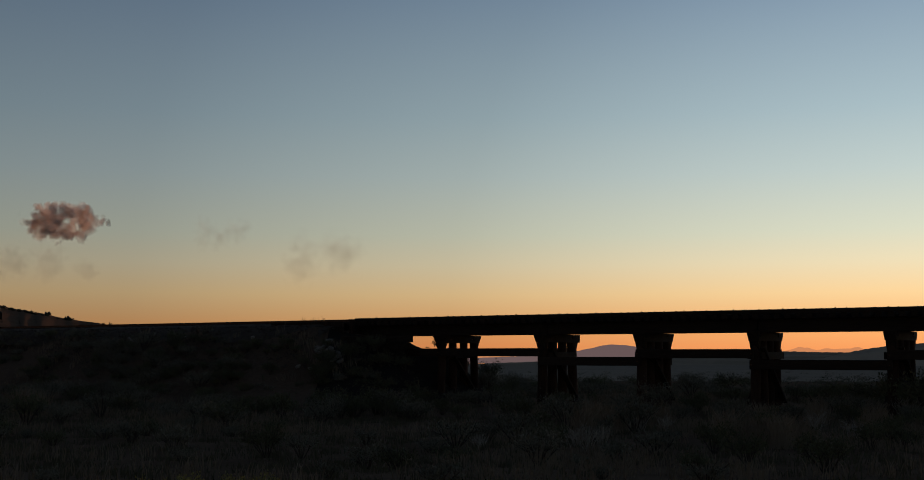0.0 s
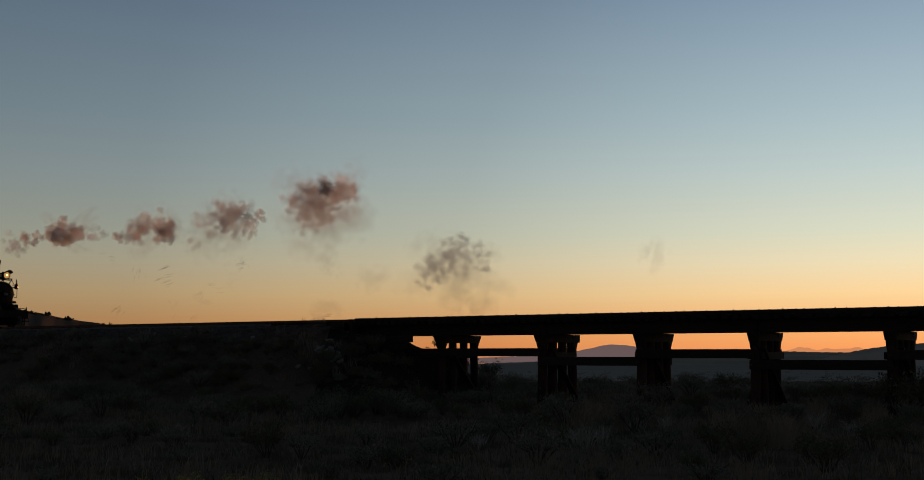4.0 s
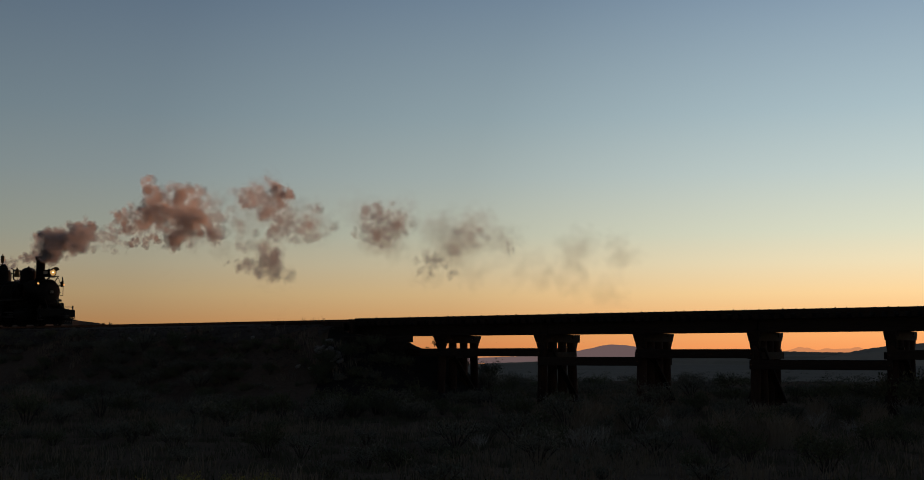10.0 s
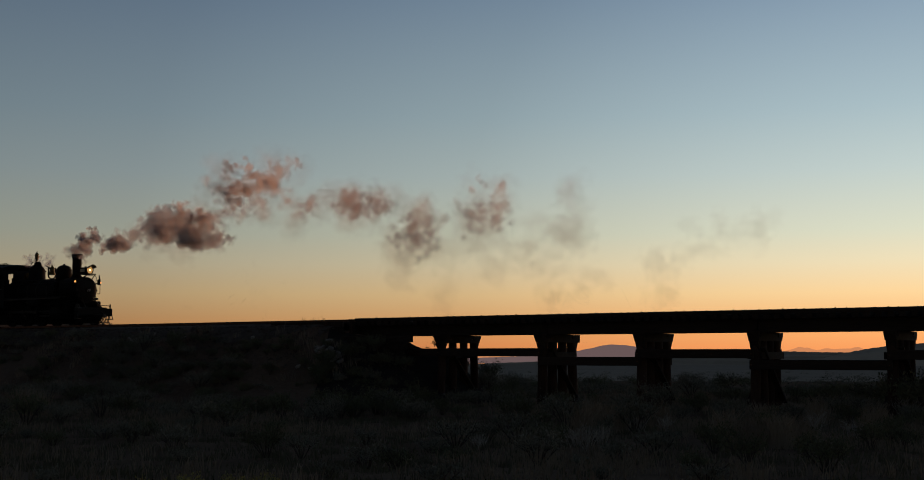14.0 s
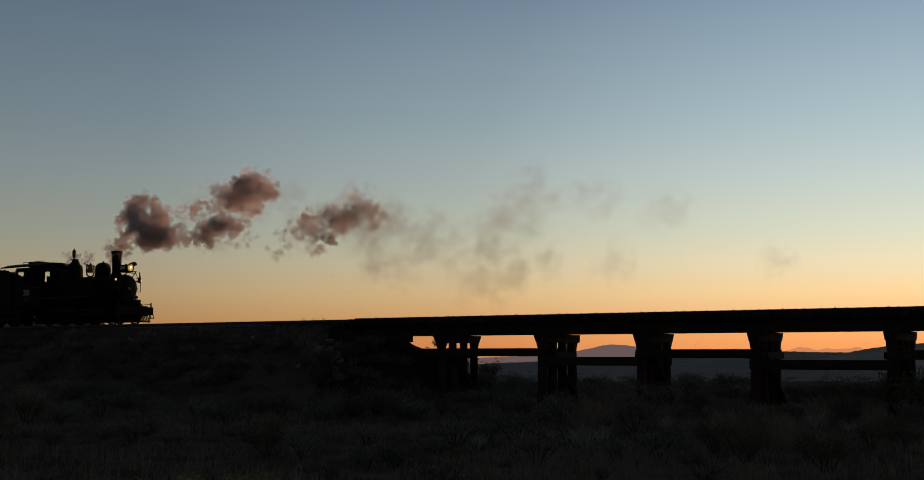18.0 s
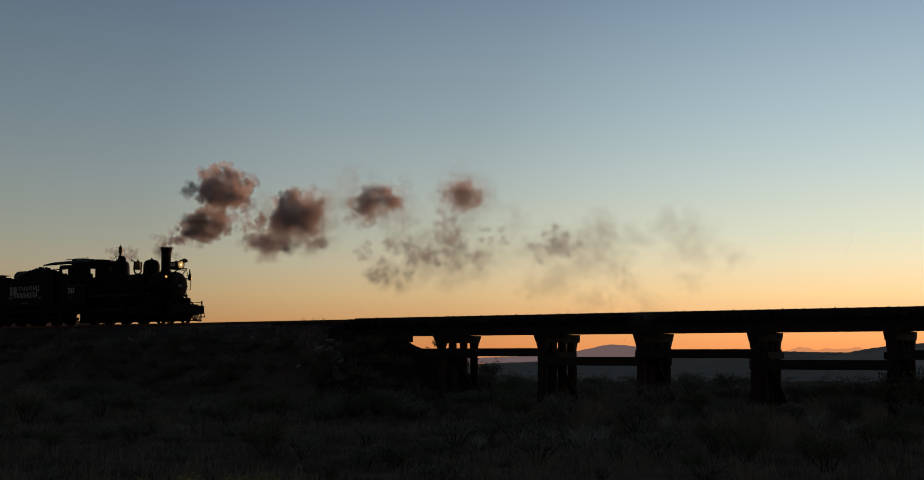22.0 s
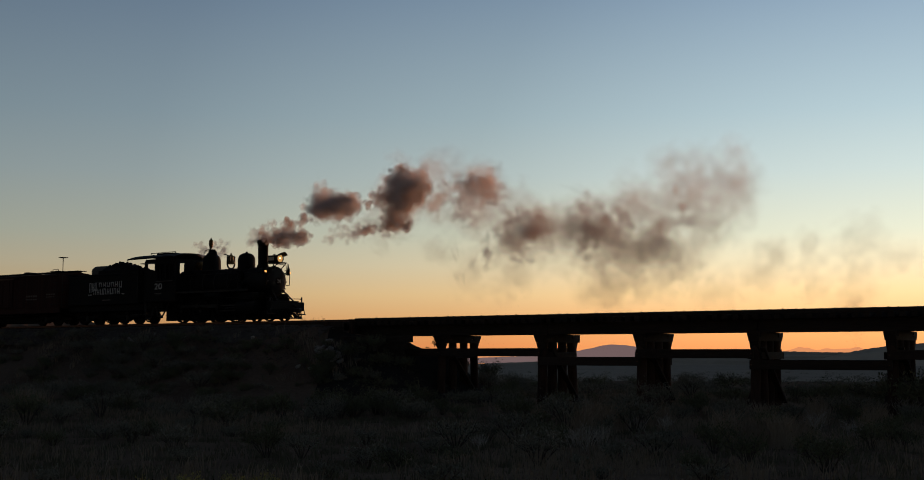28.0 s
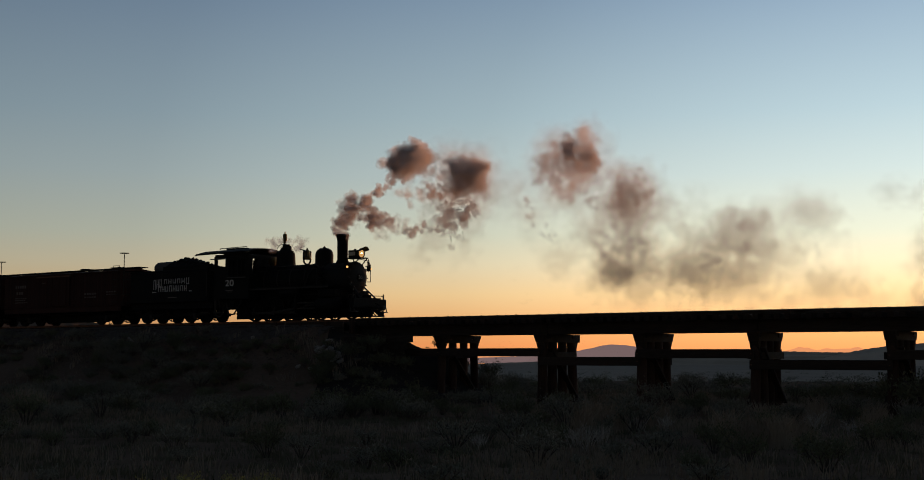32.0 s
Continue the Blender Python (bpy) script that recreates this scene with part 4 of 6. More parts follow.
        bm = boxed(0.0, 2.0, -0.025, 0.025, -0.05, 0.05, bevel=0.01)
        lathe(bm, [(0.1, -0.04), (0.1, 0.04)], 14, ACROSS)
        main = part("connecting_rod", bm, "steel", loco, at=pose(-3.36, s * 0.78, DRIVER_R))
        cranks.append((main, s, lead, "main"))
    return loco


def truck(parent, x, spread_, wheel, spin):
    frame_ = part("truck", boxed(-spread_ / 2 - 0.3, spread_ / 2 + 0.3, -0.74, -0.66, 0.30, 0.44, bevel=0.015), "black", parent, at=pose(x, 0, 0))
    part("side_frame", boxed(-spread_ / 2 - 0.3, spread_ / 2 + 0.3, 0.66, 0.74, 0.30, 0.44, bevel=0.015), "black", frame_)
    for s in (-1, 1):
        bm = bmesh.new()
        for a, b in (((-spread_ / 2, 0.44), (-0.22, 0.66)), ((-0.22, 0.66), (0.22, 0.66)), ((0.22, 0.66), (spread_ / 2, 0.44)), ((-spread_ / 2, 0.32), (-0.2, 0.14)), ((-0.2, 0.14), (0.2, 0.14)), ((0.2, 0.14), (spread_ / 2, 0.32))):
            rod(bm, (a[0], s * 0.7, a[1]), (b[0], s * 0.7, b[1]), 0.03, seg=6)
        for dx in (-0.2, 0.2):
            rod(bm, (dx, s * 0.7, 0.14), (dx, s * 0.7, 0.66), 0.028, seg=6)
        part("arch_bar", bm, "black", frame_)
        part("spring", turned([(0.09, 0.18), (0.09, 0.42)], 10, Matrix.Translation((0, s * 0.7, 0))), "steel", frame_)
    # plain infill added so that little sky shows between the wheels
    part("brake_beam", boxed(-spread_ / 2, spread_ / 2, -0.3, 0.3, 0.22, 0.5, bevel=0.02), "black", frame_)
    part("bolster", boxed(-0.14, 0.14, -0.8, 0.8, 0.45, 0.72, bevel=0.02), "black", frame_)
    for dx in (-spread_ / 2, spread_ / 2):
        wheelset(parent, x + dx, SMALL_R, wheel, spin)
    return frame_


def make_tender(spin):
    tender = empty("tender", LINE @ pose(-30, 0, RAIL), "black tender heaped with coal, white herald on its flank", "tender")
    part("tank", boxed(-12.25, -6.98, -1.16, 1.16, 0.92, 2.36, bevel=0.04), "black", tender)
    bm = bmesh.new()
    for s in (-1, 1):
        rod(bm, (-12.25, s * 1.17, 2.39), (-7.0, s * 1.17, 2.39), 0.035)
    rod(bm, (-12.25, -1.17, 2.39), (-12.25, 1.17, 2.39), 0.035)
    part("coping", bm, "black", tender)
    part("frame", boxed(-12.35, -6.8, -1.0, 1.0, 0.62, 0.92, bevel=0.02), "black", tender)
    for s in (-1, 1):
        part("bunker_board", boxed(-10.25, -7.02, s * 0.86, s * 0.92, 2.36, 2.62, bevel=0.01), "black", tender)
    # coal: a heap of lumps
    bm = bmesh.new()
    rng = random.Random(21)
    nx, ny = 26, 14
    grid = []
    for i in range(nx + 1):
        row = []
        for j in range(ny + 1):
            x, y = -10.3 + 2.9 * i / nx, -0.84 + 1.68 * j / ny
            t = i / nx
            h = 2.42 + (0.62 - 0.55 * abs(t - 0.27) - 0.22 * max(0, t - 0.45)) * (1 - (abs(y) / 0.9) ** 2.2) + rng.uniform(-0.05, 0.05)
            row.append(bm.verts.new((x, y, h)))
        grid.append(row)
    for a, b in zip(grid, grid[1:]):
        for j in range(ny):
            bm.faces.new((a[j], a[j + 1], b[j + 1], b[j]))
    coal = part("coal_heap", bm, "coal", tender, "heaped black coal")
    for i in range(70):
        t = rng.random()
        x, y = -10.2 + 2.7 * t, rng.uniform(-0.6, 0.6)
        h = 2.40 + (0.62 - 0.55 * abs(t - 0.27) - 0.22 * max(0, t - 0.45)) * (1 - (abs(y) / 0.9) ** 2.2)
        bm = bmesh.new()
        bmesh.ops.create_icosphere(bm, subdivisions=1, radius=rng.uniform(0.06, 0.11))
        for v in bm.verts:
            v.co *= rng.uniform(0.7, 1.2)
        part("coal_lump", bm, "coal", coal, at=pose(x, y, h + 0.03, rng.uniform(0, 90), 0, rng.uniform(0, 90)))
    part("tarpaulin_roll", turned([(0.12, -11.62), (0.25, -11.58), (0.30, -11.45), (0.30, -10.4), (0.26, -10.25)], 22, Matrix.Translation((0, -0.05, 2.64)) @ ALONG), "canvas", tender, "rolled dark tarpaulin behind the coal", True)
    part("rear_grab", rods([(-11.5, 0.3, 2.36), (-11.75, 0.3, 2.72), (-11.62, 0.3, 2.74)], 0.02), "steel", tender)
    part("tool_box", boxed(-7.5, -7.04, -0.5, 0.5, 2.36, 2.56, bevel=0.02), "black", tender)
    for s in (-1, 1):
        part("corner_post", boxed(-7.05, -6.96, s * 1.06, s * 1.2, 0.95, 2.72, bevel=0.01), "black", tender)
        part("step", boxed(-7.4, -7.0, s * 0.9, s * 1.16, 0.40, 0.44), "steel", tender)
        part("grab_iron", rods([(-7.0, s * 1.2, 1.2), (-6.95, s * 1.26, 1.2), (-6.95, s * 1.26, 2.2), (-7.0, s * 1.2, 2.2)], 0.016), "steel", tender)
    # the herald: plain white bars in the outline of its two flared words-rows
    def bars(n, x0, x1, low, high, skip=()):
        w = (x1 - x0) / n
        for i in range(n):
            if i in skip:
                continue
            c = x0 + w * (i + 0.5)
            t = (i + 0.5) / n
            za, zb = low(t), high(t)
            for dx in (-0.27, 0.27):
                part("herald_bar", boxed(c + dx * w - 0.02, c + dx * w + 0.02, -1.169, -1.161, za, zb), "herald", tender)
            zc = (zb if i % 3 == 0 else (za + zb) / 2 if i % 3 == 1 else za + 0.05)
            part("herald_bar", boxed(c - 0.27 * w + 0.021, c + 0.27 * w - 0.021, -1.169, -1.161, zc - 0.04, zc), "herald", tender)
    bars(3, -10.62, -10.0, lambda t: 1.66 - 0.14 * (1 - t), lambda t: 2.04 - 0.03 * (1 - t))
    bars(6, -9.92, -8.14, lambda t: 1.80 - 0.10 * max(0, t - 0.7) * 3, lambda t: 2.02 + 0.12 * max(0, t - 0.6))
    bars(8, -10.3, -8.3, lambda t: 1.43 + 0.02 * abs(t - 0.5), lambda t: 1.72 - 0.05 * abs(t - 0.5))
    part("herald_rule", boxed(-10.68, -10.4, -1.169, -1.161, 1.41, 1.45), "herald", tender)
    part("herald_rule", boxed(-8.18, -7.98, -1.169, -1.161, 1.41, 1.45), "herald", tender)
    part("lettering_bar", boxed(-9.6, -9.0, -1.168, -1.161, 1.14, 1.18), "faded", tender)
    small = wheel_mesh("tender_wheel", SMALL_R, 0, "black")
    truck(tender, -11.22, 1.08, small, spin)
    truck(tender, -8.22, 1.08, small, spin)
    part("reservoir", turned([(0.0, -9.95), (0.2, -9.9), (0.24, -9.8), (0.24, -9.4), (0.2, -9.3), (0, -9.25)], 16, Matrix.Translation((0, -0.3, 0.44)) @ ALONG), "black", tender, smooth=True)
    part("drawbar", boxed(-6.98, -6.5, -0.1, 0.1, 0.6, 0.72), "steel", tender)
    part("coupler", boxed(-12.75, -12.3, -0.11, 0.11, 0.48, 0.66, bevel=0.03), "steel", tender)
    part("brake_hose", rods([(-12.3, -0.3, 0.75), (-12.42, -0.32, 0.4), (-12.52, -0.32, 0.25), (-12.66, -0.3, 0.45)], 0.03), "black", tender)
    return tender


def make_boxcar(spin, front, number):
    car = empty("boxcar", LINE @ pose(-30, 0, RAIL), "weathered oxide-red wooden boxcar with roof walk and brake staff", "boxcar", "boxcars of the train")
    L, f = 9.15, front
    part("body", boxed(f - L, f, -1.17, 1.17, 0.86, 2.51, bevel=0.01), "boxcar", car)
    board = mesh_of(boxed(-0.066, 0.066, -0.012, 0.012, 0.9, 2.49, bevel=0.004), "board", "boxcar")
    n = int(L / 0.14)
    for i in range(n):
        part("board", board, "boxcar", car, at=pose(f - L + 0.08 + i * (L - 0.16) / (n - 1), -1.175, 0))
    for i in range(17):
        part("end_board", board, "boxcar", car, at=pose(f + 0.006, -1.1 + i * 2.2 / 16, 0, 0, 0, 90))
    door = part("door", boxed(f - L / 2 - 0.85, f - L / 2 + 0.85, -1.25, -1.19, 0.95, 2.40, bevel=0.012), "boxcar", car, "closed sliding side door")
    part("door_track", boxed(f - L / 2 - 1.8, f - L / 2 + 0.95, -1.27, -1.2, 2.40, 2.46), "rail", door)
    for dx in (-0.55, 0.0, 0.55):
        part("door_batten", boxed(f - L / 2 + dx - 0.05, f - L / 2 + dx + 0.05, -1.275, -1.25, 1.0, 2.36, bevel=0.006), "boxcar", door)
    roof = bmesh.new()
    prof = [(-1.26, 2.51), (-1.26, 2.55), (-0.6, 2.645), (0, 2.70), (0.6, 2.645), (1.26, 2.55), (1.26, 2.51), (0, 2.60)]
    a = [roof.verts.new((f - L - 0.06, y, z)) for y, z in prof]
    b = [roof.verts.new((f + 0.06, y, z)) for y, z in prof]
    for i in range(len(prof)):
        roof.faces.new((a[i], a[(i + 1) % len(prof)], b[(i + 1) % len(prof)], b[i]))
    for ring in (a, b[::-1]):
        roof.faces.new(ring)
    top = part("roof", roof, "boxcar", car)
    for y in (-0.2, 0.0, 0.2):
        part("roof_walk_plank", boxed(f - L - 0.3, f + 0.3, y - 0.085, y + 0.085, 2.745, 2.78, bevel=0.006), "timber", top)
    for i in range(9):
        x = f - L + 0.15 + i * (L - 0.3) / 8
        part("walk_saddle", boxed(x - 0.04, x + 0.04, -0.28, 0.28, 2.66, 2.745), "timber", top)
    part("walk_bearer", boxed(f - L + 0.1, f - 4.6, -0.1, 0.1, 2.68, 2.745), "timber", top)
    part("walk_bearer", boxed(f - 2.6, f - 0.1, -0.1, 0.1, 2.68, 2.745), "timber", top)
    part("roof_hatch", boxed(f - 4.15, f - 3.75, -0.3, 0.3, 2.782, 2.84, bevel=0.01), "timber", top)
    part("end_walk", boxed(f - 0.75, f - 0.05, -1.15, -0.3, 2.70, 2.73), "timber", top)
    part("roof_grab", rods([(f - 0.6, -1.1, 2.73), (f - 0.6, -1.1, 2.80), (f - 0.15, -1.1, 2.80), (f - 0.15, -1.1, 2.73)], 0.014), "steel", top)
    staff = part("brake_staff", rods([(f + 0.12, -1.05, 0.9), (f + 0.10, -1.02, 3.40)], 0.02), "steel", car, "tall upright brake staff")
    bm = bmesh.new()
    lathe(bm, [(0.20, -0.012), (0.225, -0.012), (0.225, 0.014), (0.20, 0.014), (0.20, -0.012)], 24, Matrix.Translation((f + 0.10, -1.02, 3.39)), cap=False)
    for k in range(5):
        t = 2 * math.pi * k / 5
        rod(bm, (f + 0.10, -1.02, 3.39), (f + 0.10 + 0.21 * math.cos(t), -1.02 + 0.21 * math.sin(t), 3.39), 0.012, seg=5)
    part("brake_wheel", bm, "steel", staff)
    for j in range(5):
        z = 1.05 + 0.36 * j
        part("grab_iron", rods([(f - 0.12, -1.19, z), (f - 0.12, -1.25, z), (f - 0.52, -1.25, z), (f - 0.52, -1.19, z)], 0.014), "steel", car)
        part("grab_iron", rods([(f + 0.02, -1.1, z), (f + 0.09, -1.1, z), (f + 0.09, -0.7, z), (f + 0.02, -0.7, z)], 0.014), "steel", car)
    for x0, w, z, h in ((-8.2, 0.95, 1.92, 0.15), (-8.1, 0.62, 1.6, 0.14), (-8.2, 1.0, 1.38, 0.05), (-8.2, 0.9, 1.28, 0.05), (-8.2, 1.1, 1.16, 0.05), (-2.6, 0.95, 1.45, 0.09), (-2.6, 0.95, 1.30, 0.06), (-0.95, 0.75, 1.52, 0.07), (-0.95, 0.7, 1.40, 0.05), (-6.0, 0.3, 2.1, 0.05)):
        n = max(3, int(w / 0.16))
        for i in range(n):
            part("lettering_bar", boxed(f + x0 + w * i / n, f + x0 + w * (i + 0.62) / n, -1.200, -1.191, z, z + h), "faded", car)
    part("centre_sill", boxed(f - L, f, -0.3, 0.3, 0.60, 0.86), "black", car)
    # plain block added to fill the see-through space between the trucks
    part("underframe", boxed(f - L + 2.4, f - 2.4, -0.25, 0.25, 0.15, 0.60, bevel=0.03), "black", car, "plain block filling the space under the floor")
    part("side_sill", boxed(f - L, f, -1.16, -1.04, 0.62, 0.86), "boxcar", car)
    for y in (-0.85, -0.45, 0.45, 0.85):
        part("truss_rod", rods([(f - L + 0.3, y, 0.84), (f - L + 3.4, y, 0.52), (f - 3.4, y, 0.52), (f - 0.3, y, 0.84)], 0.02), "steel", car)
    for x in (f - L + 3.4, f - 3.4):
        part("queen_post", boxed(x - 0.04, x + 0.04, -0.9, 0.9, 0.5, 0.84), "steel", car)
    part("brake_cylinder", turned([(0.13, -0.3), (0.16, -0.28), (0.16, 0.2), (0.08, 0.3)], 14, Matrix.Translation((f - 4.2, -0.5, 0.62)) @ ALONG), "black", car)
    small = wheel_mesh("car_wheel", SMALL_R, 0, "black")
    truck(car, f - 1.5, 1.3, small, spin)
    truck(car, f - L + 1.5, 1.3, small, spin)
    for e in (f, f - L):
        part("coupler", boxed(e - 0.45, e + 0.45, -0.1, 0.1, 0.48, 0.66, bevel=0.03), "steel", car)
    return car


SPIN, CRANKS = [], []
LOCO = make_locomotive(SPIN, CRANKS)
TENDER = make_tender(SPIN)
CARS = [make_boxcar(SPIN, -13.0, 0), make_boxcar(SPIN, -22.85, 1)]

# where the smokestack stands along the line, second by second
RUN = [(0, -33.40), (3, -31.62), (6, -29.82), (8, -28.53), (10, -27.04), (12, -25.50), (14, -24.04), (17, -21.79), (19, -20.04), (21, -18.25), (23, -16.35), (25, -14.23), (26.5, -12.60), (28, -10.90), (30, -8.58), (32, -6.22)]


def run_at(t):
    """The train's place: a smooth cubic through the second-by-second stations."""
    ts, us = [r[0] for r in RUN], [r[1] for r in RUN]
    i = max(0, min(len(RUN) - 2, sum(t >= a for a in ts) - 1))

    def slope(k):
        a, b = max(0, k - 1), min(len(RUN) - 1, k + 1)
        return (us[b] - us[a]) / (ts[b] - ts[a])
    h = ts[i + 1] - ts[i]
    s = (t - ts[i]) / h
    return (2 * s ** 3 - 3 * s ** 2 + 1) * us[i] + (s ** 3 - 2 * s ** 2 + s) * h * slope(i) + (-2 * s ** 3 + 3 * s ** 2) * us[i + 1] + (s ** 3 - s ** 2) * h * slope(i + 1)

# ---- scrub ----
def shrub_meshes(seed, leaf, leaves, wide, high):
    """A desert shrub: forked woody stems and a ragged crown of many small narrow leaves with gaps."""
    rng = random.Random(seed)
    wood = bmesh.new()
    vs, fs = [], []
    tips = []
    for i in range(9):
        a = 2 * math.pi * (i + rng.random()) / 9
        lean = rng.uniform(0.15, 0.95)
        p0 = Vector((0.04 * math.cos(a), 0.04 * math.sin(a), 0))
        p1 = Vector((math.cos(a) * wide * lean * 0.5, math.sin(a) * wide * lean * 0.5, high * rng.uniform(0.35, 0.55)))
        rod(wood, p0, p1, 0.02, 0.012, 5)
        for j in range(4):
            b = a + rng.uniform(-0.7, 0.7)
            p2 = p1 + Vector((math.cos(b) * wide * rng.uniform(0.05, 0.4), math.sin(b) * wide * rng.uniform(0.05, 0.4), high * rng.uniform(0.12, 0.45)))
            rod(wood, p1, p2, 0.01, 0.004, 4)
            tips.append((p1, p2))
    for i in range(leaves):
        p1, p2 = rng.choice(tips)
        c = p1.lerp(p2, rng.uniform(0.25, 1.12)) + Vector((rng.gauss(0, 0.055), rng.gauss(0, 0.055), rng.gauss(0, 0.05))) * (wide + high)
        if c.z < 0.04:
            c.z = rng.uniform(0.04, 0.2)
        d = Vector((rng.gauss(0, 0.6), rng.gauss(0, 0.6), rng.uniform(0.2, 1))).normalized()
        s = d.cross(Vector((rng.gauss(0, 1), rng.gauss(0, 1), rng.gauss(0, 1)))).normalized()
        l, w = rng.uniform(0.05, 0.12), rng.uniform(0.008, 0.02)
        n0 = len(vs)
        vs += [c - s * w * 0.4, c + d * l * 0.55 + s * w, c + d * l, c + d * l * 0.5 - s * w]
        fs.append((n0, n0 + 1, n0 + 2, n0 + 3))
    me = bpy.data.meshes.new("foliage")
    me.from_pydata(vs, [], fs)
    me.materials.append(M[leaf])
    return mesh_of(wood, "stems", "stem"), me


KINDS = [("sagebrush", "sage", 900, 0.85, 0.75), ("sagebrush", "sage", 1100, 1.1, 0.85), ("sagebrush", "sage", 700, 0.7, 0.5),
         ("greasewood", "green", 1000, 0.9, 0.8), ("greasewood", "green", 800, 0.8, 0.55)]
MODELS = []
for i, (name, leaf, leaves, wide, high) in enumerate(KINDS):
    stems, foliage = shrub_meshes(60 + i, leaf, leaves, wide, high)
    MODELS.append((name, leaf, stems, foliage))


def clear_of_line(x, y):
    u, v = line_uv(x, y)
    if u < -3.5:
        return not -2.6 < v < 6.0
    if u < 30 and abs(v) < 1.9:
        return False
    return True


def plant(x, y, size, kind, rng):
    name, leaf, stems, foliage = MODELS[kind]
    label = "grey-green sagebrush on the dry ground" if leaf == "sage" else "dark green greasewood bush on the dry ground"
    bush = empty(name, pose(x, y, ground_z(x, y) - 0.03, 0, 0, rng.uniform(0, 360)), label, "bush", "desert bushes")
    for nm, me in (("trunk", stems), ("foliage", foliage)):
        ob = part(nm, me, "", bush)
        ob.scale = (size, size, size * rng.uniform(0.85, 1.15))
    return bush


def make_scrub():
    rng = random.Random(77)
    # the bushes that stand out: bearing, distance, size, kind
    for px, d, size, kind in ((440, 36, 1.0, 4), (700, 35, 0.9, 0), (960, 31, 1.1, 1), (1075, 29, 1.0, 0), (1300, 30, 1.0, 2), (1018, 62, 0.9, 3), (1026, 63, 0.8, 4),
                              (90, 47, 1.1, 1), (60, 45, 1.0, 0), (215, 47, 0.9, 1), (130, 49, 1.0, 0), (250, 45, 0.9, 2), (340, 47, 1.0, 1), (1545, 37, 1.9, 3), (1520, 38.5, 1.5, 3), (1575, 36, 1.9, 3),
                              (1500, 41, 1.3, 4), (1460, 44, 1.2, 3), (1380, 49, 1.1, 4), (1345, 50, 0.9, 3), (640, 39, 1.2, 3), (600, 38, 1.1, 4), (560, 39, 1.2, 3), (680, 37, 1.0, 3), (850, 44, 0.9, 3), (700, 44, 1.1, 4), (1170, 52, 1.2, 1), (1230, 60, 1.3, 3)):
        plant(tan_x(px) * d, d, size, kind, rng)
    n = 0
    while n < 300:
        d = 15 + 58 * rng.random() ** 0.8
        x = tan_x(rng.uniform(-60, 1640)) * d
        if not clear_of_line(x, d) or abs(x + 4) < 1.5 and d < 20:
            continue
        if noise.noise((x * 0.12, d * 0.12, 30)) + rng.uniform(-0.35, 0.35) < -0.15:
            continue
        plant(x, d, rng.uniform(0.45, 1.05) * (0.8 if d < 24 else 1.0), rng.choice((0, 1, 2, 2, 3, 4)), rng)
        n += 1
    for u, v, size in ((-2.4, -2.5, 0.7), (-1.7, -2.9, 0.9), (-1.0, -2.4, 0.9), (-0.4, -2.8, 0.8), (-2.9, -3.4, 0.9), (-2.0, -3.9, 1.0), (-0.9, -3.7, 0.9), (0.3, -3.0, 0.8), (-1.6, -1.9, 0.5), (-2.3, -1.2, 0.45), (-2.2, -0.2, 0.45), (-2.3, 0.8, 0.45), (-2.6, 1.8, 0.45), (-1.9, 0.4, 0.5), (-1.8, -0.7, 0.5), (-1.9, 1.4, 0.5), (-3.0, 2.6, 0.5), (-2.9, -1.8, 0.45), (-3.1, -2.4, 0.5), (-3.6, -4.0, 0.9), (-3.2, -4.8, 0.9)):
        p = LINE @ Vector((u, v, 0))
        plant(p.x, p.y, size if abs(v) > 2.2 else size * 0.3, rng.choice((3, 4)), rng)
    # the bank and the slope beside the abutment
    for i in range(230):
        u = rng.uniform(-40, -1.5) if i < 150 else rng.uniform(-16, -1.0)
        v = -2.9 - 4.6 * rng.random()
        p = LINE @ Vector((u, v, 0))
        plant(p.x, p.y, rng.uniform(0.4, 0.85) * (0.7 if v > -3.6 else 1.0), rng.choice((0, 1, 2, 3, 4, 4)) if u < -9 else rng.choice((3, 4, 4, 2)), rng)


make_scrub()


def make_far_scrub():
    """The plain beyond: countless low bushes, too far to tell apart."""
    rng = random.Random(78)
    vs, fs = [], []
    for i in range(900):
        d = 58 * (190 / 58) ** (rng.random() ** 1.7)
        x = tan_x(rng.uniform(300 if d < 110 else -200, 1700)) * d
        if not clear_of_line(x, d):
            continue
        z, s = ground_z(x, d), rng.uniform(0.2, 0.5) * (1 - 0.35 * smooth_step(70, 120, d))
        for k in range(46):
            c = Vector((x + rng.gauss(0, 0.55) * s, d + rng.gauss(0, 0.5) * s, z + abs(rng.gauss(0.3, 0.28)) * s))
            a, r = rng.uniform(0, 6.28), s * rng.uniform(0.06, 0.14)
            p = Vector((math.cos(a), math.sin(a), 0)) * r
            n0 = len(vs)
            vs += [c - p, c + p * 0.6 - Vector((0, 0, r * 0.6)), c + p, c + Vector((p.y * 0.3, 0, r))]
            fs.append((n0, n0 + 1, n0 + 2, n0 + 3))
    me = bpy.data.meshes.new("far_scrub")
    me.from_pydata(vs, [], fs)
    me.materials.append(M["sage"])
    tagged(new("far_scrub", me), "distant low sagebrush covering the plain", "scrub", kind="stuff")


make_far_scrub()


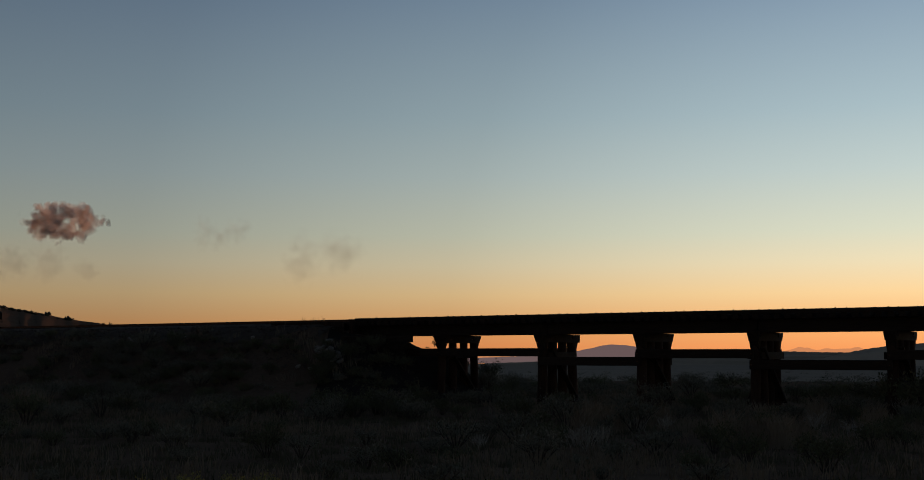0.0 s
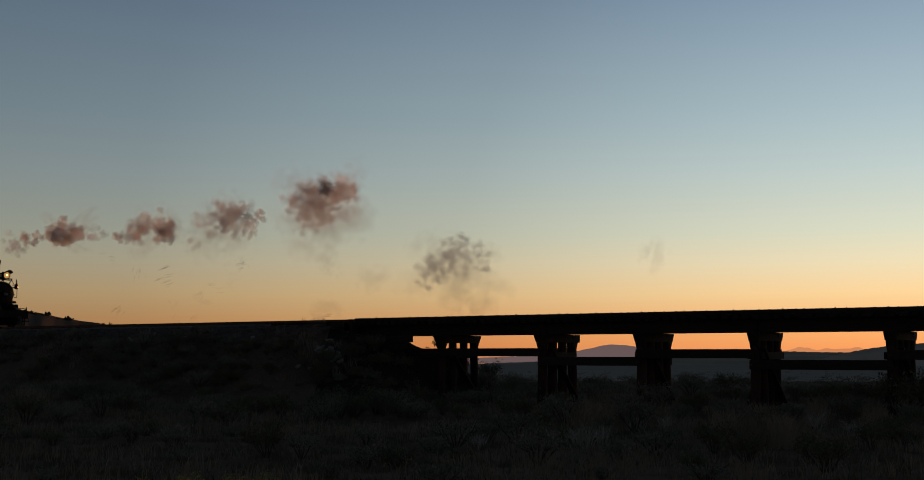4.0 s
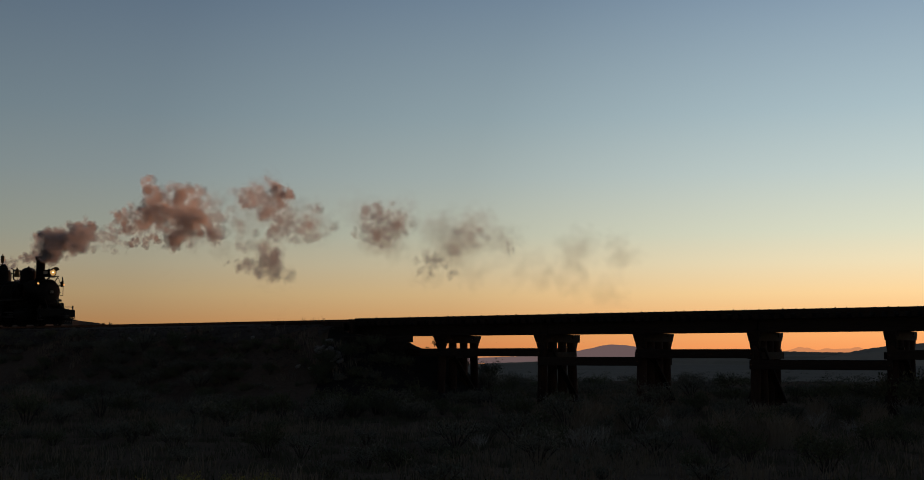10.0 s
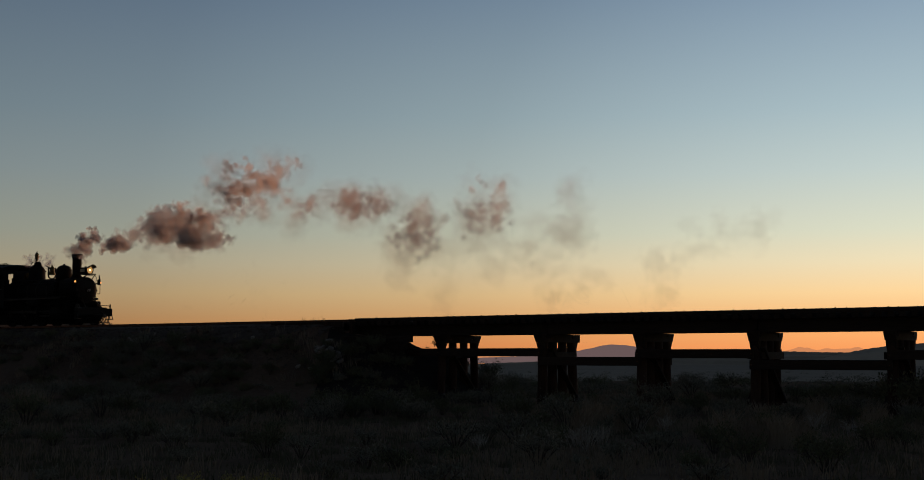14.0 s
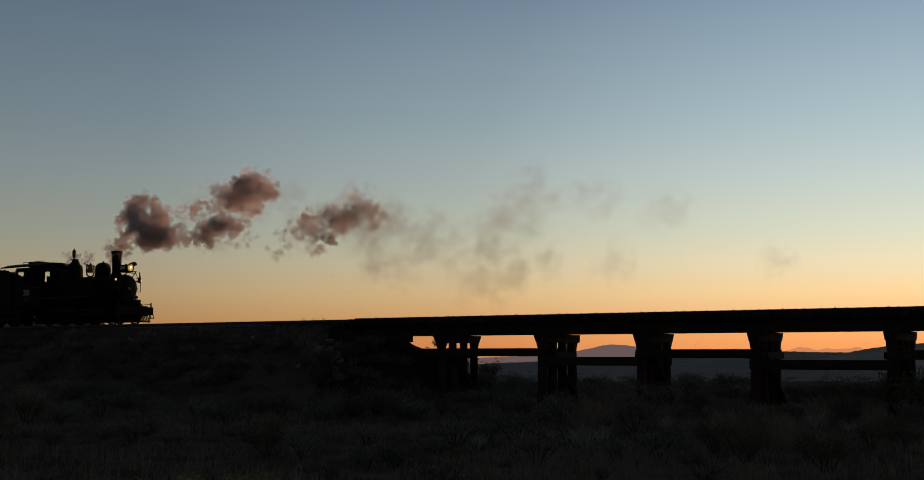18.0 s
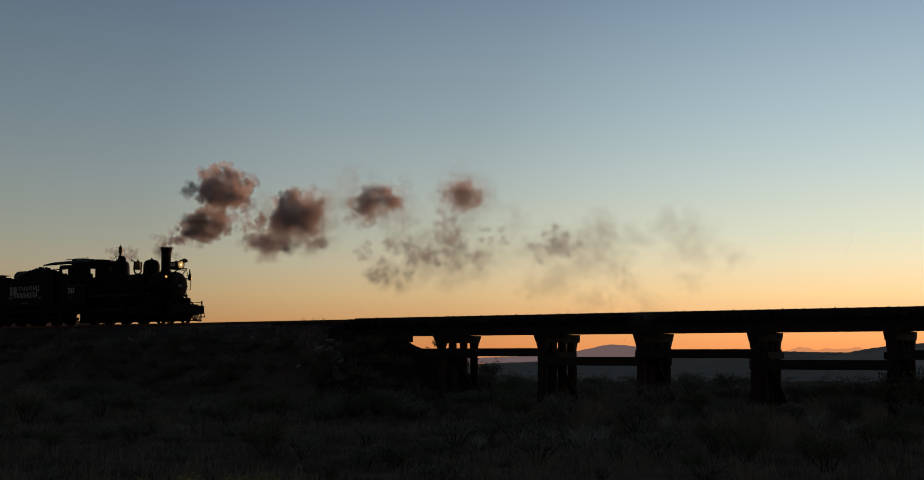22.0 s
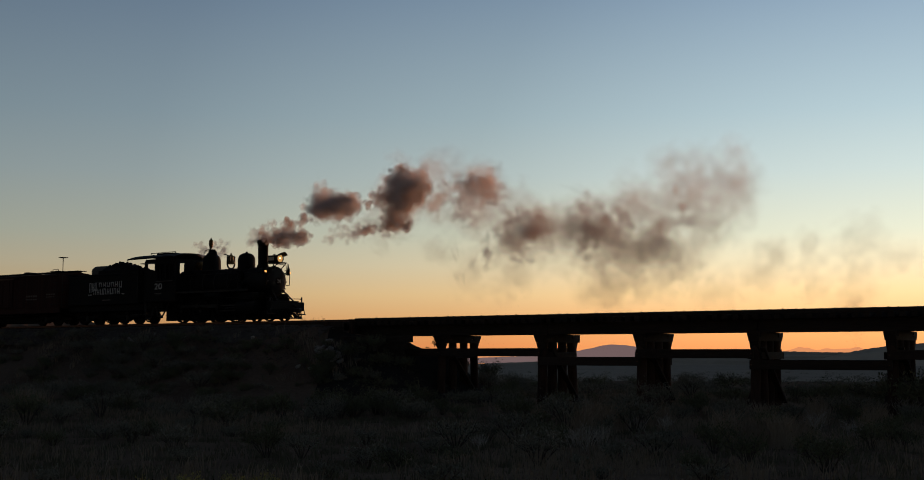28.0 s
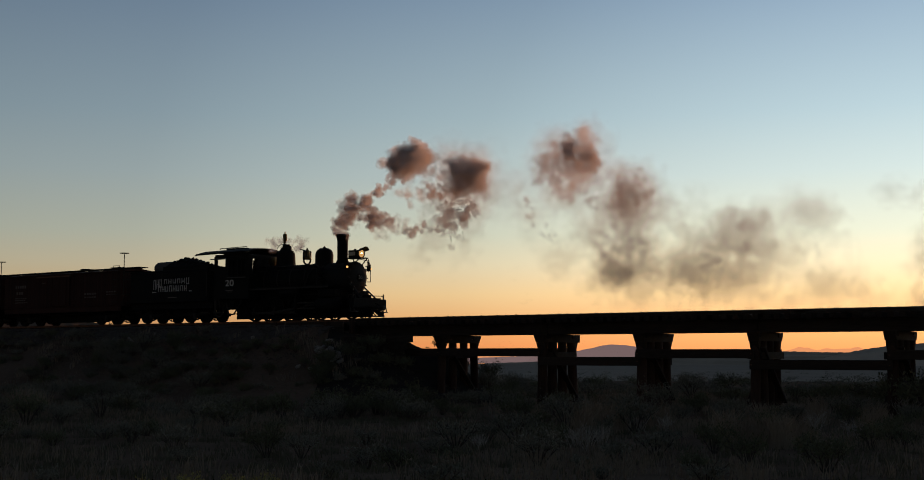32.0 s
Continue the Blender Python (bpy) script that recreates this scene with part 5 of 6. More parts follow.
def make_grass(name, mat, label, count, tall, near, far, tuft, seed, where):
    rng = random.Random(seed)
    vs, fs = [], []
    while len(fs) < count * 2:
        d = near + (far - near) * rng.random() ** 0.75
        x = tan_x(rng.uniform(-40, 1610)) * d
        if not where(x, d, rng) or not clear_of_line(x, d):
            continue
        for k in range(tuft):
            bx, by = x + rng.gauss(0, 0.13), d + rng.gauss(0, 0.13)
            z = ground_z(bx, by) - 0.02
            a, h = rng.uniform(0, 6.28), tall * rng.uniform(0.5, 1.25)
            lean = Vector((math.cos(a), math.sin(a), 0)) * h * rng.uniform(0.1, 0.6)
            w = Vector((0.005 + 0.004 * rng.random(), 0, 0))
            b = Vector((bx, by, z))
            m = b + lean * 0.35 + Vector((0, 0, h * 0.6))
            t = b + lean + Vector((0, 0, h * rng.uniform(0.85, 1.0)))
            n0 = len(vs)
            vs += [b - w, b + w, m + w * 0.8, m - w * 0.8, t]
            fs += [(n0, n0 + 1, n0 + 2, n0 + 3), (n0 + 3, n0 + 2, n0 + 4)]
    me = bpy.data.meshes.new(name)
    me.from_pydata(vs, [], fs)
    me.materials.append(M[mat])
    return tagged(new(name, me), label, "grass", kind="stuff")


def patchy(scale, seed, level):
    return lambda x, y, rng: noise.noise((x * scale, y * scale, seed)) + rng.uniform(-0.2, 0.2) > level


make_grass("dry_grass", "straw", "dry straw-coloured desert grass in tufts", 16000, 0.30, 16, 60, 14, 5, patchy(0.22, 4, 0.05))
make_grass("green_grass", "turf", "dull green low desert grass", 60000, 0.14, 15, 66, 16, 6, patchy(0.15, 14, -0.45))


def make_tall_tufts():
    """Pale dry bunchgrass that stands out of the scrub."""
    rng = random.Random(15)
    for px, d, size in ((45, 39, 1.0), (70, 38, 0.9), (25, 40, 0.8), (985, 27, 0.9), (1010, 28, 1.0), (1040, 29, 0.8), (1120, 30, 0.8), (1225, 26, 0.8), (1290, 24.5, 0.75), (1320, 24.2, 0.8), (1305, 24.8, 0.7), (1262, 25.5, 0.7), (1348, 25, 0.7), (1380, 33, 0.9), (1290, 31, 0.8), (895, 33, 0.7), (1480, 30, 0.8)):
        x = tan_x(px) * d
        vs, fs = [], []
        for k in range(170):
            a, h = rng.uniform(0, 6.28), size * rng.uniform(0.5, 1.05)
            lean = Vector((math.cos(a), math.sin(a), 0)) * h * rng.uniform(0.05, 0.7)
            b = Vector((rng.gauss(0, 0.14), rng.gauss(0, 0.14), 0))
            w = Vector((0.007, 0, 0))
            m, t = b + lean * 0.3 + Vector((0, 0, h * 0.62)), b + lean + Vector((0, 0, h * 0.95))
            n0 = len(vs)
            vs += [b - w, b + w, m + w * 0.8, m - w * 0.8, t]
            fs += [(n0, n0 + 1, n0 + 2, n0 + 3), (n0 + 3, n0 + 2, n0 + 4)]
        me = bpy.data.meshes.new("bunchgrass")
        me.from_pydata(vs, [], fs)
        me.materials.append(M["straw"])
        tagged(new("bunchgrass", me), "pale dry bunchgrass tuft", "grass tuft", "bunchgrass tufts").matrix_world = pose(x, d, ground_z(x, d) - 0.02)


make_tall_tufts()


def make_dead_brush():
    """Leafless bleached bushes: thin forked twigs."""
    rng = random.Random(91)
    for px, d, high in ((992, 23.8, 0.75), (972, 24.6, 0.5), (1018, 25.0, 0.5), (1068, 29.5, 0.7), (1085, 29, 0.6), (1128, 28.5, 0.6), (1378, 30, 0.7), (1440, 27, 0.55), (815, 24, 0.4), (1530, 36, 0.9)):
        bm = bmesh.new()
        for i in range(13):
            a, lean = rng.uniform(0, 6.28), rng.uniform(0.1, 0.75)
            p = Vector((rng.gauss(0, 0.05), rng.gauss(0, 0.05), 0))
            q = p + Vector((math.cos(a) * lean, math.sin(a) * lean, 1)).normalized() * high * rng.uniform(0.45, 0.75)
            rod(bm, p, q, 0.009, 0.006, 4)
            for j in range(4):
                s = q.lerp(p, rng.uniform(0, 0.5))
                t = s + Vector((rng.gauss(math.cos(a) * 0.4, 0.45), rng.gauss(math.sin(a) * 0.4, 0.45), rng.uniform(0.4, 1))).normalized() * high * rng.uniform(0.2, 0.42)
                rod(bm, s, t, 0.006, 0.003, 3)
        x = tan_x(px) * d
        solid("dead_bush", bm, "deadwood", "bleached leafless twigs of a dead bush", "dead bush", pose(x, d, ground_z(x, d) - 0.03), "dead bushes")


make_dead_brush()


def make_rabbitbrush():
    """Yellow-flowering bushes close to the camera, their tops just in view."""
    rng = random.Random(31)
    for px, wide in ((330, 0.26), (405, 0.22), (456, 0.34)):
        d = 9.0
        x = tan_x(px) * d
        base = ground_z(x, d)
        top = EYE[2] - (800 - 600) / 2042.4 * d - base
        bush = empty("rabbitbrush", pose(x, d, base - 0.02), "rabbitbrush with dusty yellow flower heads", "bush", "rabbitbrushes")
        stems, vs, fs = bmesh.new(), [], []
        heads, hf = [], []
        for k in range(16):
            tip = Vector((rng.gauss(0, wide * 0.3), rng.gauss(0, 0.12), top * rng.uniform(0.86, 1.0)))
            rod(stems, (tip.x * 0.2, tip.y * 0.2, 0), tip, 0.006, 0.003, 4)
            for j in range(26):
                c = tip + Vector((rng.gauss(0, 0.022), rng.gauss(0, 0.022), rng.gauss(0.0, 0.016)))
                n0 = len(heads)
                p, q = Vector((rng.gauss(0, 1), rng.gauss(0, 1), rng.gauss(0, 1))).normalized() * 0.009, Vector((0, 0, 0.012))
                heads += [c - p, c + p.cross(q).normalized() * 0.006, c + p, c + q]
                hf.append((n0, n0 + 1, n0 + 2, n0 + 3))
            for j in range(16):
                c = tip * rng.uniform(0.4, 0.97)
                s = Vector((rng.gauss(0, 1), rng.gauss(0, 1), 0.6)).normalized() * 0.035
                n0 = len(vs)
                vs += [c, c + s * 0.5 + Vector((0.004, 0, 0)), c + s, c + s * 0.5 - Vector((0.004, 0, 0))]
                fs.append((n0, n0 + 1, n0 + 2, n0 + 3))
        part("trunk", stems, "stem", bush)
        for nm, a, b, mat in (("foliage", vs, fs, "green"), ("flowers", heads, hf, "flower")):
            me = bpy.data.meshes.new(nm)
            me.from_pydata(a, [], b)
            me.materials.append(M[mat])
            part(nm, me, mat, bush, "dusty yellow flower heads" if nm == "flowers" else "")


make_rabbitbrush()


def make_bank_weeds():
    """A few stalks on the shoulder of the bank that show against the sky."""
    rng = random.Random(17)
    for u in (-7.0, -6.55, -6.4, -5.9):
        weed = bmesh.new()
        for k in range(7):
            rod(weed, (rng.gauss(0, 0.03), rng.gauss(0, 0.03), 0), (rng.gauss(0, 0.10), rng.gauss(0, 0.10), rng.uniform(0.15, 0.36)), 0.006, 0.003, 4)
        solid("weed", weed, "stem", "thin dry weed on the ballast shoulder", "weed", LINE @ pose(u, -1.5, 3.08), "weeds on the bank")


make_bank_weeds()


# ---- smoke: puffs of many thin flakes in rigid clumps that drift apart ----
def clump_mesh(seed, lobes, flakes, mat, low, high, spread_, lobe, flat=0.6):
    """A few round lobes of parallel flakes: broad when they face the eye, thin when the clump has turned on edge."""
    rng = random.Random(seed)
    vs, fs, uvs, bulges = [], [], [], []

    def ball():
        return Vector((rng.gauss(0, 1), rng.gauss(0, 1), rng.gauss(0, 1))).normalized()

    for k in range(lobes):
        heart = ball() * spread_ * rng.random() ** 0.4
        heart.y *= flat
        for i in range(flakes):
            off = ball() * lobe * rng.random() ** 0.5
            c = heart + off
            r, long_, way_ = rng.uniform(low, high), rng.uniform(0.8, 1.25), rng.uniform(0, math.pi)
            wide = heart * (0.7 / spread_) + off * (0.8 / max(lobe, 0.01))
            n0 = len(vs)
            vs.append(c)
            uvs.append((0.5, 0.5))
            bulges.append((wide * 0.6 + Vector((0, -1.0, 0))).normalized())
            for j in range(10):
                a = 2 * math.pi * j / 10
                p, q = r * long_ * math.cos(a), r / long_ * math.sin(a)
                e = Vector((p * math.cos(way_) - q * math.sin(way_), 0.0, p * math.sin(way_) + q * math.cos(way_)))
                vs.append(c + e)
                uvs.append((0.5 + 0.5 * math.cos(a), 0.5 + 0.5 * math.sin(a)))
                bulges.append((wide * 0.6 + e / r * 0.7 + Vector((0, -1.0, 0))).normalized())
            fs += [(n0, n0 + 1 + j, n0 + 1 + (j + 1) % 10) for j in range(10)]
    me = bpy.data.meshes.new("clump")
    me.from_pydata(vs, [], fs)
    layer = me.uv_layers.new(name="flake")
    for loop in me.loops:
        layer.data[loop.index].uv = uvs[loop.vertex_index]
    rounded = me.attributes.new("bulge", "FLOAT_VECTOR", "POINT")
    rounded.data.foreach_set("vector", [x for b in bulges for x in b])
    me.materials.append(M[mat])
    return me


CLUMPS = [clump_mesh(s, 6, 4, "smoke", 0.11, 0.25, 0.38, 0.12, 1.2) for s in range(10)]
WISPS = [clump_mesh(s, 5, 4, "thin", 0.12, 0.28, 0.42, 0.14, 1.2) for s in range(30, 36)]
VEILS = [clump_mesh(s, 3, 2, "haze", 0.45, 1.0, 0.6, 0.2, 0.9) for s in range(10, 18)]
STEAM = [clump_mesh(s, 4, 4, "steam", 0.12, 0.26, 0.28, 0.1) for s in range(20, 24)]
SMOKE_WAYS = []


def drift(rows, until):
    """Goes on after the last row: on the wind, spreading, until it is well past the bridge."""
    out = list(rows)
    (t0, u0, z0, *_), (t, u, z, a, b) = out[-2], out[-1]
    speed = min(5.0, max(3.2, (u - u0) / (t - t0)))
    while t < until:
        t, u, z, a, b = t + 1.5, u + speed * 1.5, z - 0.03, min(a + 0.7, max(a, 6.0)), min(b + 0.3, max(b, 3.0))
        out.append((t, u, z, a, b))
    return out


def puff(count, seed, rows, aloft=None):
    """rows: seconds, place along the line, height, and the half length and half height over which the clumps lie.
    Until its first row the smoke is still in the locomotive's smokebox."""
    rng = random.Random(seed)
    young = [math.sqrt(a * b) for t, u, z, a, b in rows if 0.3 < t - (rows[0][0] if aloft is None else aloft) < 3] or [0.9]
    girth = min(1.25, max(0.85, sum(young) / len(young) / 0.95))
    first = count
    count = round((count * 1.9 if count < 16 else 1.4 * count ** 0.72 * 24 ** 0.28) * girth * girth)
    way = []
    if aloft is None:
        t0 = rows[0][0]
        t = 0.0
        while t < t0 - 0.5:
            way.append((t, run_at(t), RAIL + 1.5, 0.10, 0.06))
            t += 1.0
        way.append((t0 - 0.25, run_at(t0 - 0.25), RAIL + 1.5, 0.10, 0.06))
    way += drift(rows, 32.0)
    way = [r for r in way if r[0] <= 32.0] + [r for r in way if r[0] > 32.0][:1]
    thing = empty("smoke_puff", LINE @ pose(way[0][1], 0, way[0][2]), "brown-grey puff of coal smoke drifting over the track", "smoke", "puffs of smoke")
    SMOKE_WAYS.append((thing, [(t, LINE @ pose(u, 0, z)) for t, u, z, a, b in way]))
    born = rows[0][0] if aloft is None else aloft
    times = [r[0] for r in way]

    def middle(t):
        return Vector((float(np.interp(t, times, [r[1] for r in way])), 0, float(np.interp(t, times, [r[2] for r in way]))))

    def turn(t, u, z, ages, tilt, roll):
        """A clump's turn at t: with age it swings from broadside to edge-on to the camera, thinning out of its view."""
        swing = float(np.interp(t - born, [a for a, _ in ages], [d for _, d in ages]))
        # 27.3, 38.95 and 1.9 are the camera's place in the line's axes
        eye_bearing, rise = math.atan2(27.3 - u, 38.95), math.atan2(z - 1.9, math.hypot(27.3 - u, 38.95))
        return Matrix.Rotation(eye_bearing, 4, "Z") @ Matrix.Rotation(rise, 4, "X") @ Matrix.Rotation(radians(tilt), 4, "Y") @ Matrix.Rotation(radians(swing), 4, "X") @ Matrix.Rotation(radians(roll), 4, "Y")

    def clump_rows(o, ages, tilt, roll, inset, trails=False):
        rows_ = []
        for t in sorted({*times, *[round(born + a, 2) for a, _ in ages if 0 < born + a < times[-1]], *[round(born + ages[-1][0] + 0.8 * k, 2) for k in range(12) if 0 < born + ages[-1][0] + 0.8 * k < times[-1]]}):
            m = middle(t)
            a, b = (float(np.interp(t, times, [r[k] for r in way])) for k in (3, 4))
            k = min(1.0, max(0.25, (t - born) / 2.2)) if trails else 1.0
            p = k * Vector((o.x * max(0.02, a - inset), o.y * min(a, b), o.z * max(0.02, b - inset)))
            p.z += (-0.5 - m.z - p.z) * min(1.0, max(0.0, (t - born - ages[-1][0]) / 0.8))     # once edge-on, a clump drops below ground to clear its line from view
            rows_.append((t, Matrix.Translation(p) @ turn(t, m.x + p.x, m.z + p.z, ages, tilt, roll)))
        return rows_

    def ball():
        return Vector((rng.gauss(0, 1), rng.gauss(0, 1), rng.gauss(0, 1))).normalized()

    lobes = [ball() * rng.uniform(0.45, 0.88) for k in range(5 + count // 5)]
    for i in range(count):
        o = lobes[i % len(lobes)] + ball() * rng.uniform(0.05, 0.36)
        trails = i % 5 == 4
        if trails:
            o = Vector((rng.uniform(-1.6, -0.3), rng.uniform(-0.7, 0.7), rng.uniform(-1.2, 0.1)))
        dense = not (trails or first < 9 or i % 2)
        ob = part("smoke_clump", rng.choice(CLUMPS if dense else WISPS), "smoke", thing)
        s = rng.uniform(0.62, 1.15) * girth * (1.35 if first < 9 else 0.95 if first < 16 else 1.0)
        ob.scale = (s, s, s)
        last = 1.1 + rng.random() * (0.5 + first / 24) if dense else 1.6 + rng.random() ** 1.2 * (1.2 + first / 11)
        ages = ((-0.3, 90), (-0.05, 0), (last - 0.25, 0), (last, 52), (last + 0.14, 90))
        SMOKE_WAYS.append((ob, clump_rows(o, ages, rng.uniform(0, 180), rng.uniform(0, 360), 0.25 * s, trails)))
    # thin veils, turned from edge-on to facing the camera as the puff ages
    for i in range(max(3, round(first * 1.3 / (3 if rows[0][0] < 20 else 1.4)))):
        o = Vector((rng.uniform(-1.1, 0.8), rng.uniform(-1, 1), rng.uniform(-1.15, 0.6)))
        ob = part("smoke_veil", rng.choice(VEILS), "haze", thing)
        s = rng.uniform(0.7, 1.3)
        ob.scale = (s, s, s)
        last = rng.uniform(4.5, 9.0 if rows[0][0] < 20 else 11.0)
        ages = ((0, 90), (0.9, 90), (1.15, 52), (2.0, 0), (last - 0.8, 0), (last, 52), (last + 0.2, 90))
        SMOKE_WAYS.append((ob, clump_rows(o, ages, rng.uniform(0, 180), rng.uniform(0, 360), 0.0)))
    # what still streams from the stack behind the puff
    for i in range(0 if aloft is not None or count < 18 else 12):
        late = 0.08 + 0.05 * i + rng.uniform(-0.03, 0.03)
        ob = part("smoke_clump", rng.choice(CLUMPS if i < 7 else WISPS), "smoke", thing)
        s = rng.uniform(0.6, 0.9) * (1.0 if i < 7 else 1.4)
        ob.scale = (s, s, s)
        rows2, tilt, roll = [], rng.uniform(0, 180), rng.uniform(0, 360)
        dy, sag, fade = rng.uniform(-0.12, 0.12), rng.uniform(0.2, 0.6), rng.uniform(0.7, 1.4)
        ages = ((-0.25, 90), (-0.02, 0), (fade, 0), (fade + 0.22, 55), (fade + 0.36, 90))
        for t in sorted({*times, *[round(born + k, 2) for k in (late - 0.3, late - 0.15, late, late + 0.3, late + fade, late + fade + 0.22, late + fade + 0.36, late + fade + 1.2)]}):
            away = max(0.0, t - born - late)
            p = (middle(t - late) if t - late > born else Vector((run_at(min(t, 32)), 0, RAIL + (1.7 if t < born + late - 0.1 else 3.5)))) - middle(t)
            p.z += (-0.5 - middle(t).z - p.z) * min(1.0, max(0.0, (away - fade - 0.36) / 0.8))
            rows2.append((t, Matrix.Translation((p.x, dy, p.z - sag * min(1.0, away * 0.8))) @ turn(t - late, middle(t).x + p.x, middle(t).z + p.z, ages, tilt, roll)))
        SMOKE_WAYS.append((ob, rows2))
    return thing


def steam_wisp(seed, lag, high, back):
    """A breath of steam at the safety valves, carried along above the cab."""
    rng = random.Random(seed)
    thing = empty("steam_wisp", LINE @ pose(-33 + lag, 0, RAIL + high), "pale wisp of steam above the cab roof", "steam", "wisps of steam")
    SMOKE_WAYS.append((thing, [(t, LINE @ pose(run_at(t) + lag + 0.12 * math.sin(t * 2.1 + seed), 0.2, RAIL + high + 0.06 * math.sin(t * 1.4 + seed * 2))) for t in [i * 0.5 for i in range(65)]]))
    for i in range(5):
        ob = part("steam_clump", rng.choice(STEAM), "steam", thing)
        s = rng.uniform(0.65, 1.0)
        ob.scale = (s, s, s)
        p, q = Vector((rng.uniform(-back, back), rng.uniform(-0.2, 0.2), rng.uniform(-0.14, 0.14))), rng.uniform(0, 360)
        SMOKE_WAYS.append((ob, [(t, pose(p.x + 0.15 * math.sin(t * 1.7 + i), p.y, p.z + 0.06 * math.sin(t * 2.3 + i * 2), 0, q, 31)) for t in [i * 1.0 for i in range(33)]]))


steam_wisp(1, -4.05, 3.50, 0.30)
steam_wisp(2, -2.95, 3.46, 0.36)
puff(31, 100, [(0, -25.24, 8.65, 3.02, 1.11), (1, -16.02, 8.3, 2.45, 1.07), (2, -8.48, 7.34, 1.74, 1.04), (3, -3.64, 5.98, 1.12, 0.83), (4.5, 1.57, 5.55, 1.65, 1.38)], -0.5)
puff(7, 101, [(0, -7.77, 5.97, 1.43, 1.59), (1, -4.01, 5.99, 1.57, 1.48), (2, -0.4, 5.64, 2.02, 1.41), (4, 5.98, 5.13, 3.2, 1.74)], -4)
puff(4, 102, [(0, -14.2, 7.3, 2.35, 0.61), (1, -8.3, 6.76, 3.12, 1.03), (3, 2.11, 5.52, 3.53, 1.6)], -4)
puff(6, 103, [(0, -29.58, 6.94, 2.1, 0.51), (1, -27.02, 6.83, 3.01, 0.62), (2, -18.67, 6.46, 3.86, 1.15), (4, -5.6, 5.62, 4.89, 2)], -4)
puff(5, 104, [(0, -25.03, 6.44, 2.42, 0.61), (1, -21.31, 6.72, 2.71, 0.89), (3, -6.93, 5.93, 5.04, 1.78)], -4)
puff(56, 105, [(0, -42.59, 8.95, 1.7, 0.86), (1, -30.3, 8.42, 1.6, 1.03), (2, -20.83, 9.2, 2.33, 1.54), (3, -13.09, 9.26, 2.08, 1.1), (3.5, -9.92, 9.02, 1.8, 1.06), (5.5, -0.46, 7.89, 0.99, 1), (6, 1.44, 7.59, 0.94, 1.21), (7, 4.62, 6.74, 1.02, 1.51), (8, 7.25, 6.15, 1.05, 1.72), (10, 10.28, 5.36, 2.41, 1.64)], 0.4)
puff(10, 106, [(0, -42.56, 8.59, 1.31, 0.71), (1, -30.14, 7.45, 1.33, 0.48), (2, -20.2, 6.82, 1.77, 0.82), (3, -14.01, 7.48, 1.37, 1.24), (5.5, 0.17, 6.55, 0.85, 0.94), (6, 2.39, 6.08, 0.67, 0.68), (7, 5.12, 5.61, 1.26, 1.1), (9, 9.94, 4.97, 2.43, 1.44)], 0.5)
puff(20, 107, [(1.6, -32.45, 7.05, 0.12, 0.1), (2, -27.54, 7.17, 3.04, 0.5), (3, -22.07, 8.45, 2.11, 0.96), (3.5, -17.26, 8.32, 1.84, 0.97), (5.5, -4.65, 7.07, 1.21, 1.09), (6, -2.38, 6.76, 1.09, 1.11), (7, 1.52, 6.75, 1.21, 0.92), (8, 4.49, 6.42, 1.33, 0.93), (9, 5.37, 6.03, 1.75, 1.32), (10, 6.23, 5.34, 2.2, 1.3), (12, 11.45, 4.7, 2.97, 1.41)])
puff(12, 108, [(2.2, -32.09, 7.05, 0.12, 0.1), (3, -27.07, 7.83, 2.77, 0.63), (3.5, -22.51, 8.06, 2.08, 0.78), (5.5, -8.3, 7.02, 1.11, 1.04), (6, -5.87, 6.58, 0.85, 1.06), (7, -1.42, 6.52, 1.06, 1.43), (8, 1.98, 5.99, 1.22, 1.37), (9, 3.58, 5.46, 1.57, 1.34), (11, 8.59, 5.02, 2.98, 1.47)])
puff(20, 109, [(2.9, -31.68, 7.05, 0.12, 0.1), (3.5, -28.87, 8.18, 0.94, 0.7), (5.5, -11.54, 7.96, 1.71, 0.75), (6, -8.48, 7.16, 1.46, 0.88), (7, -3.85, 6.16, 1.19, 1.23), (8, 0.17, 5.61, 1.42, 1.29), (9, 3.31, 5.13, 1.18, 1.12), (10, 5.98, 5.13, 1.47, 1.3), (12, 10.37, 4.54, 2.84, 1.43)])
puff(18, 110, [(4.6, -30.66, 7.05, 0.12, 0.1), (5.5, -21.15, 8.28, 2.07, 0.77), (6, -16.64, 8.34, 1.65, 0.74), (7, -9.43, 7.61, 1.78, 0.74), (8, -3.24, 6.86, 0.99, 1.03), (9, -1.28, 6.75, 1, 0.96), (10, 1.02, 6.15, 1.95, 1.16), (12, 6.95, 5.09, 3.6, 1.71)])
puff(5, 111, [(5, -30.42, 7.05, 0.12, 0.1), (5.5, -27.03, 7.14, 2.51, 0.37), (6, -20.87, 6.85, 2.69, 0.74), (7, -13.41, 6.76, 3.47, 1.09), (9, -4.32, 5.81, 3.8, 1.97)])
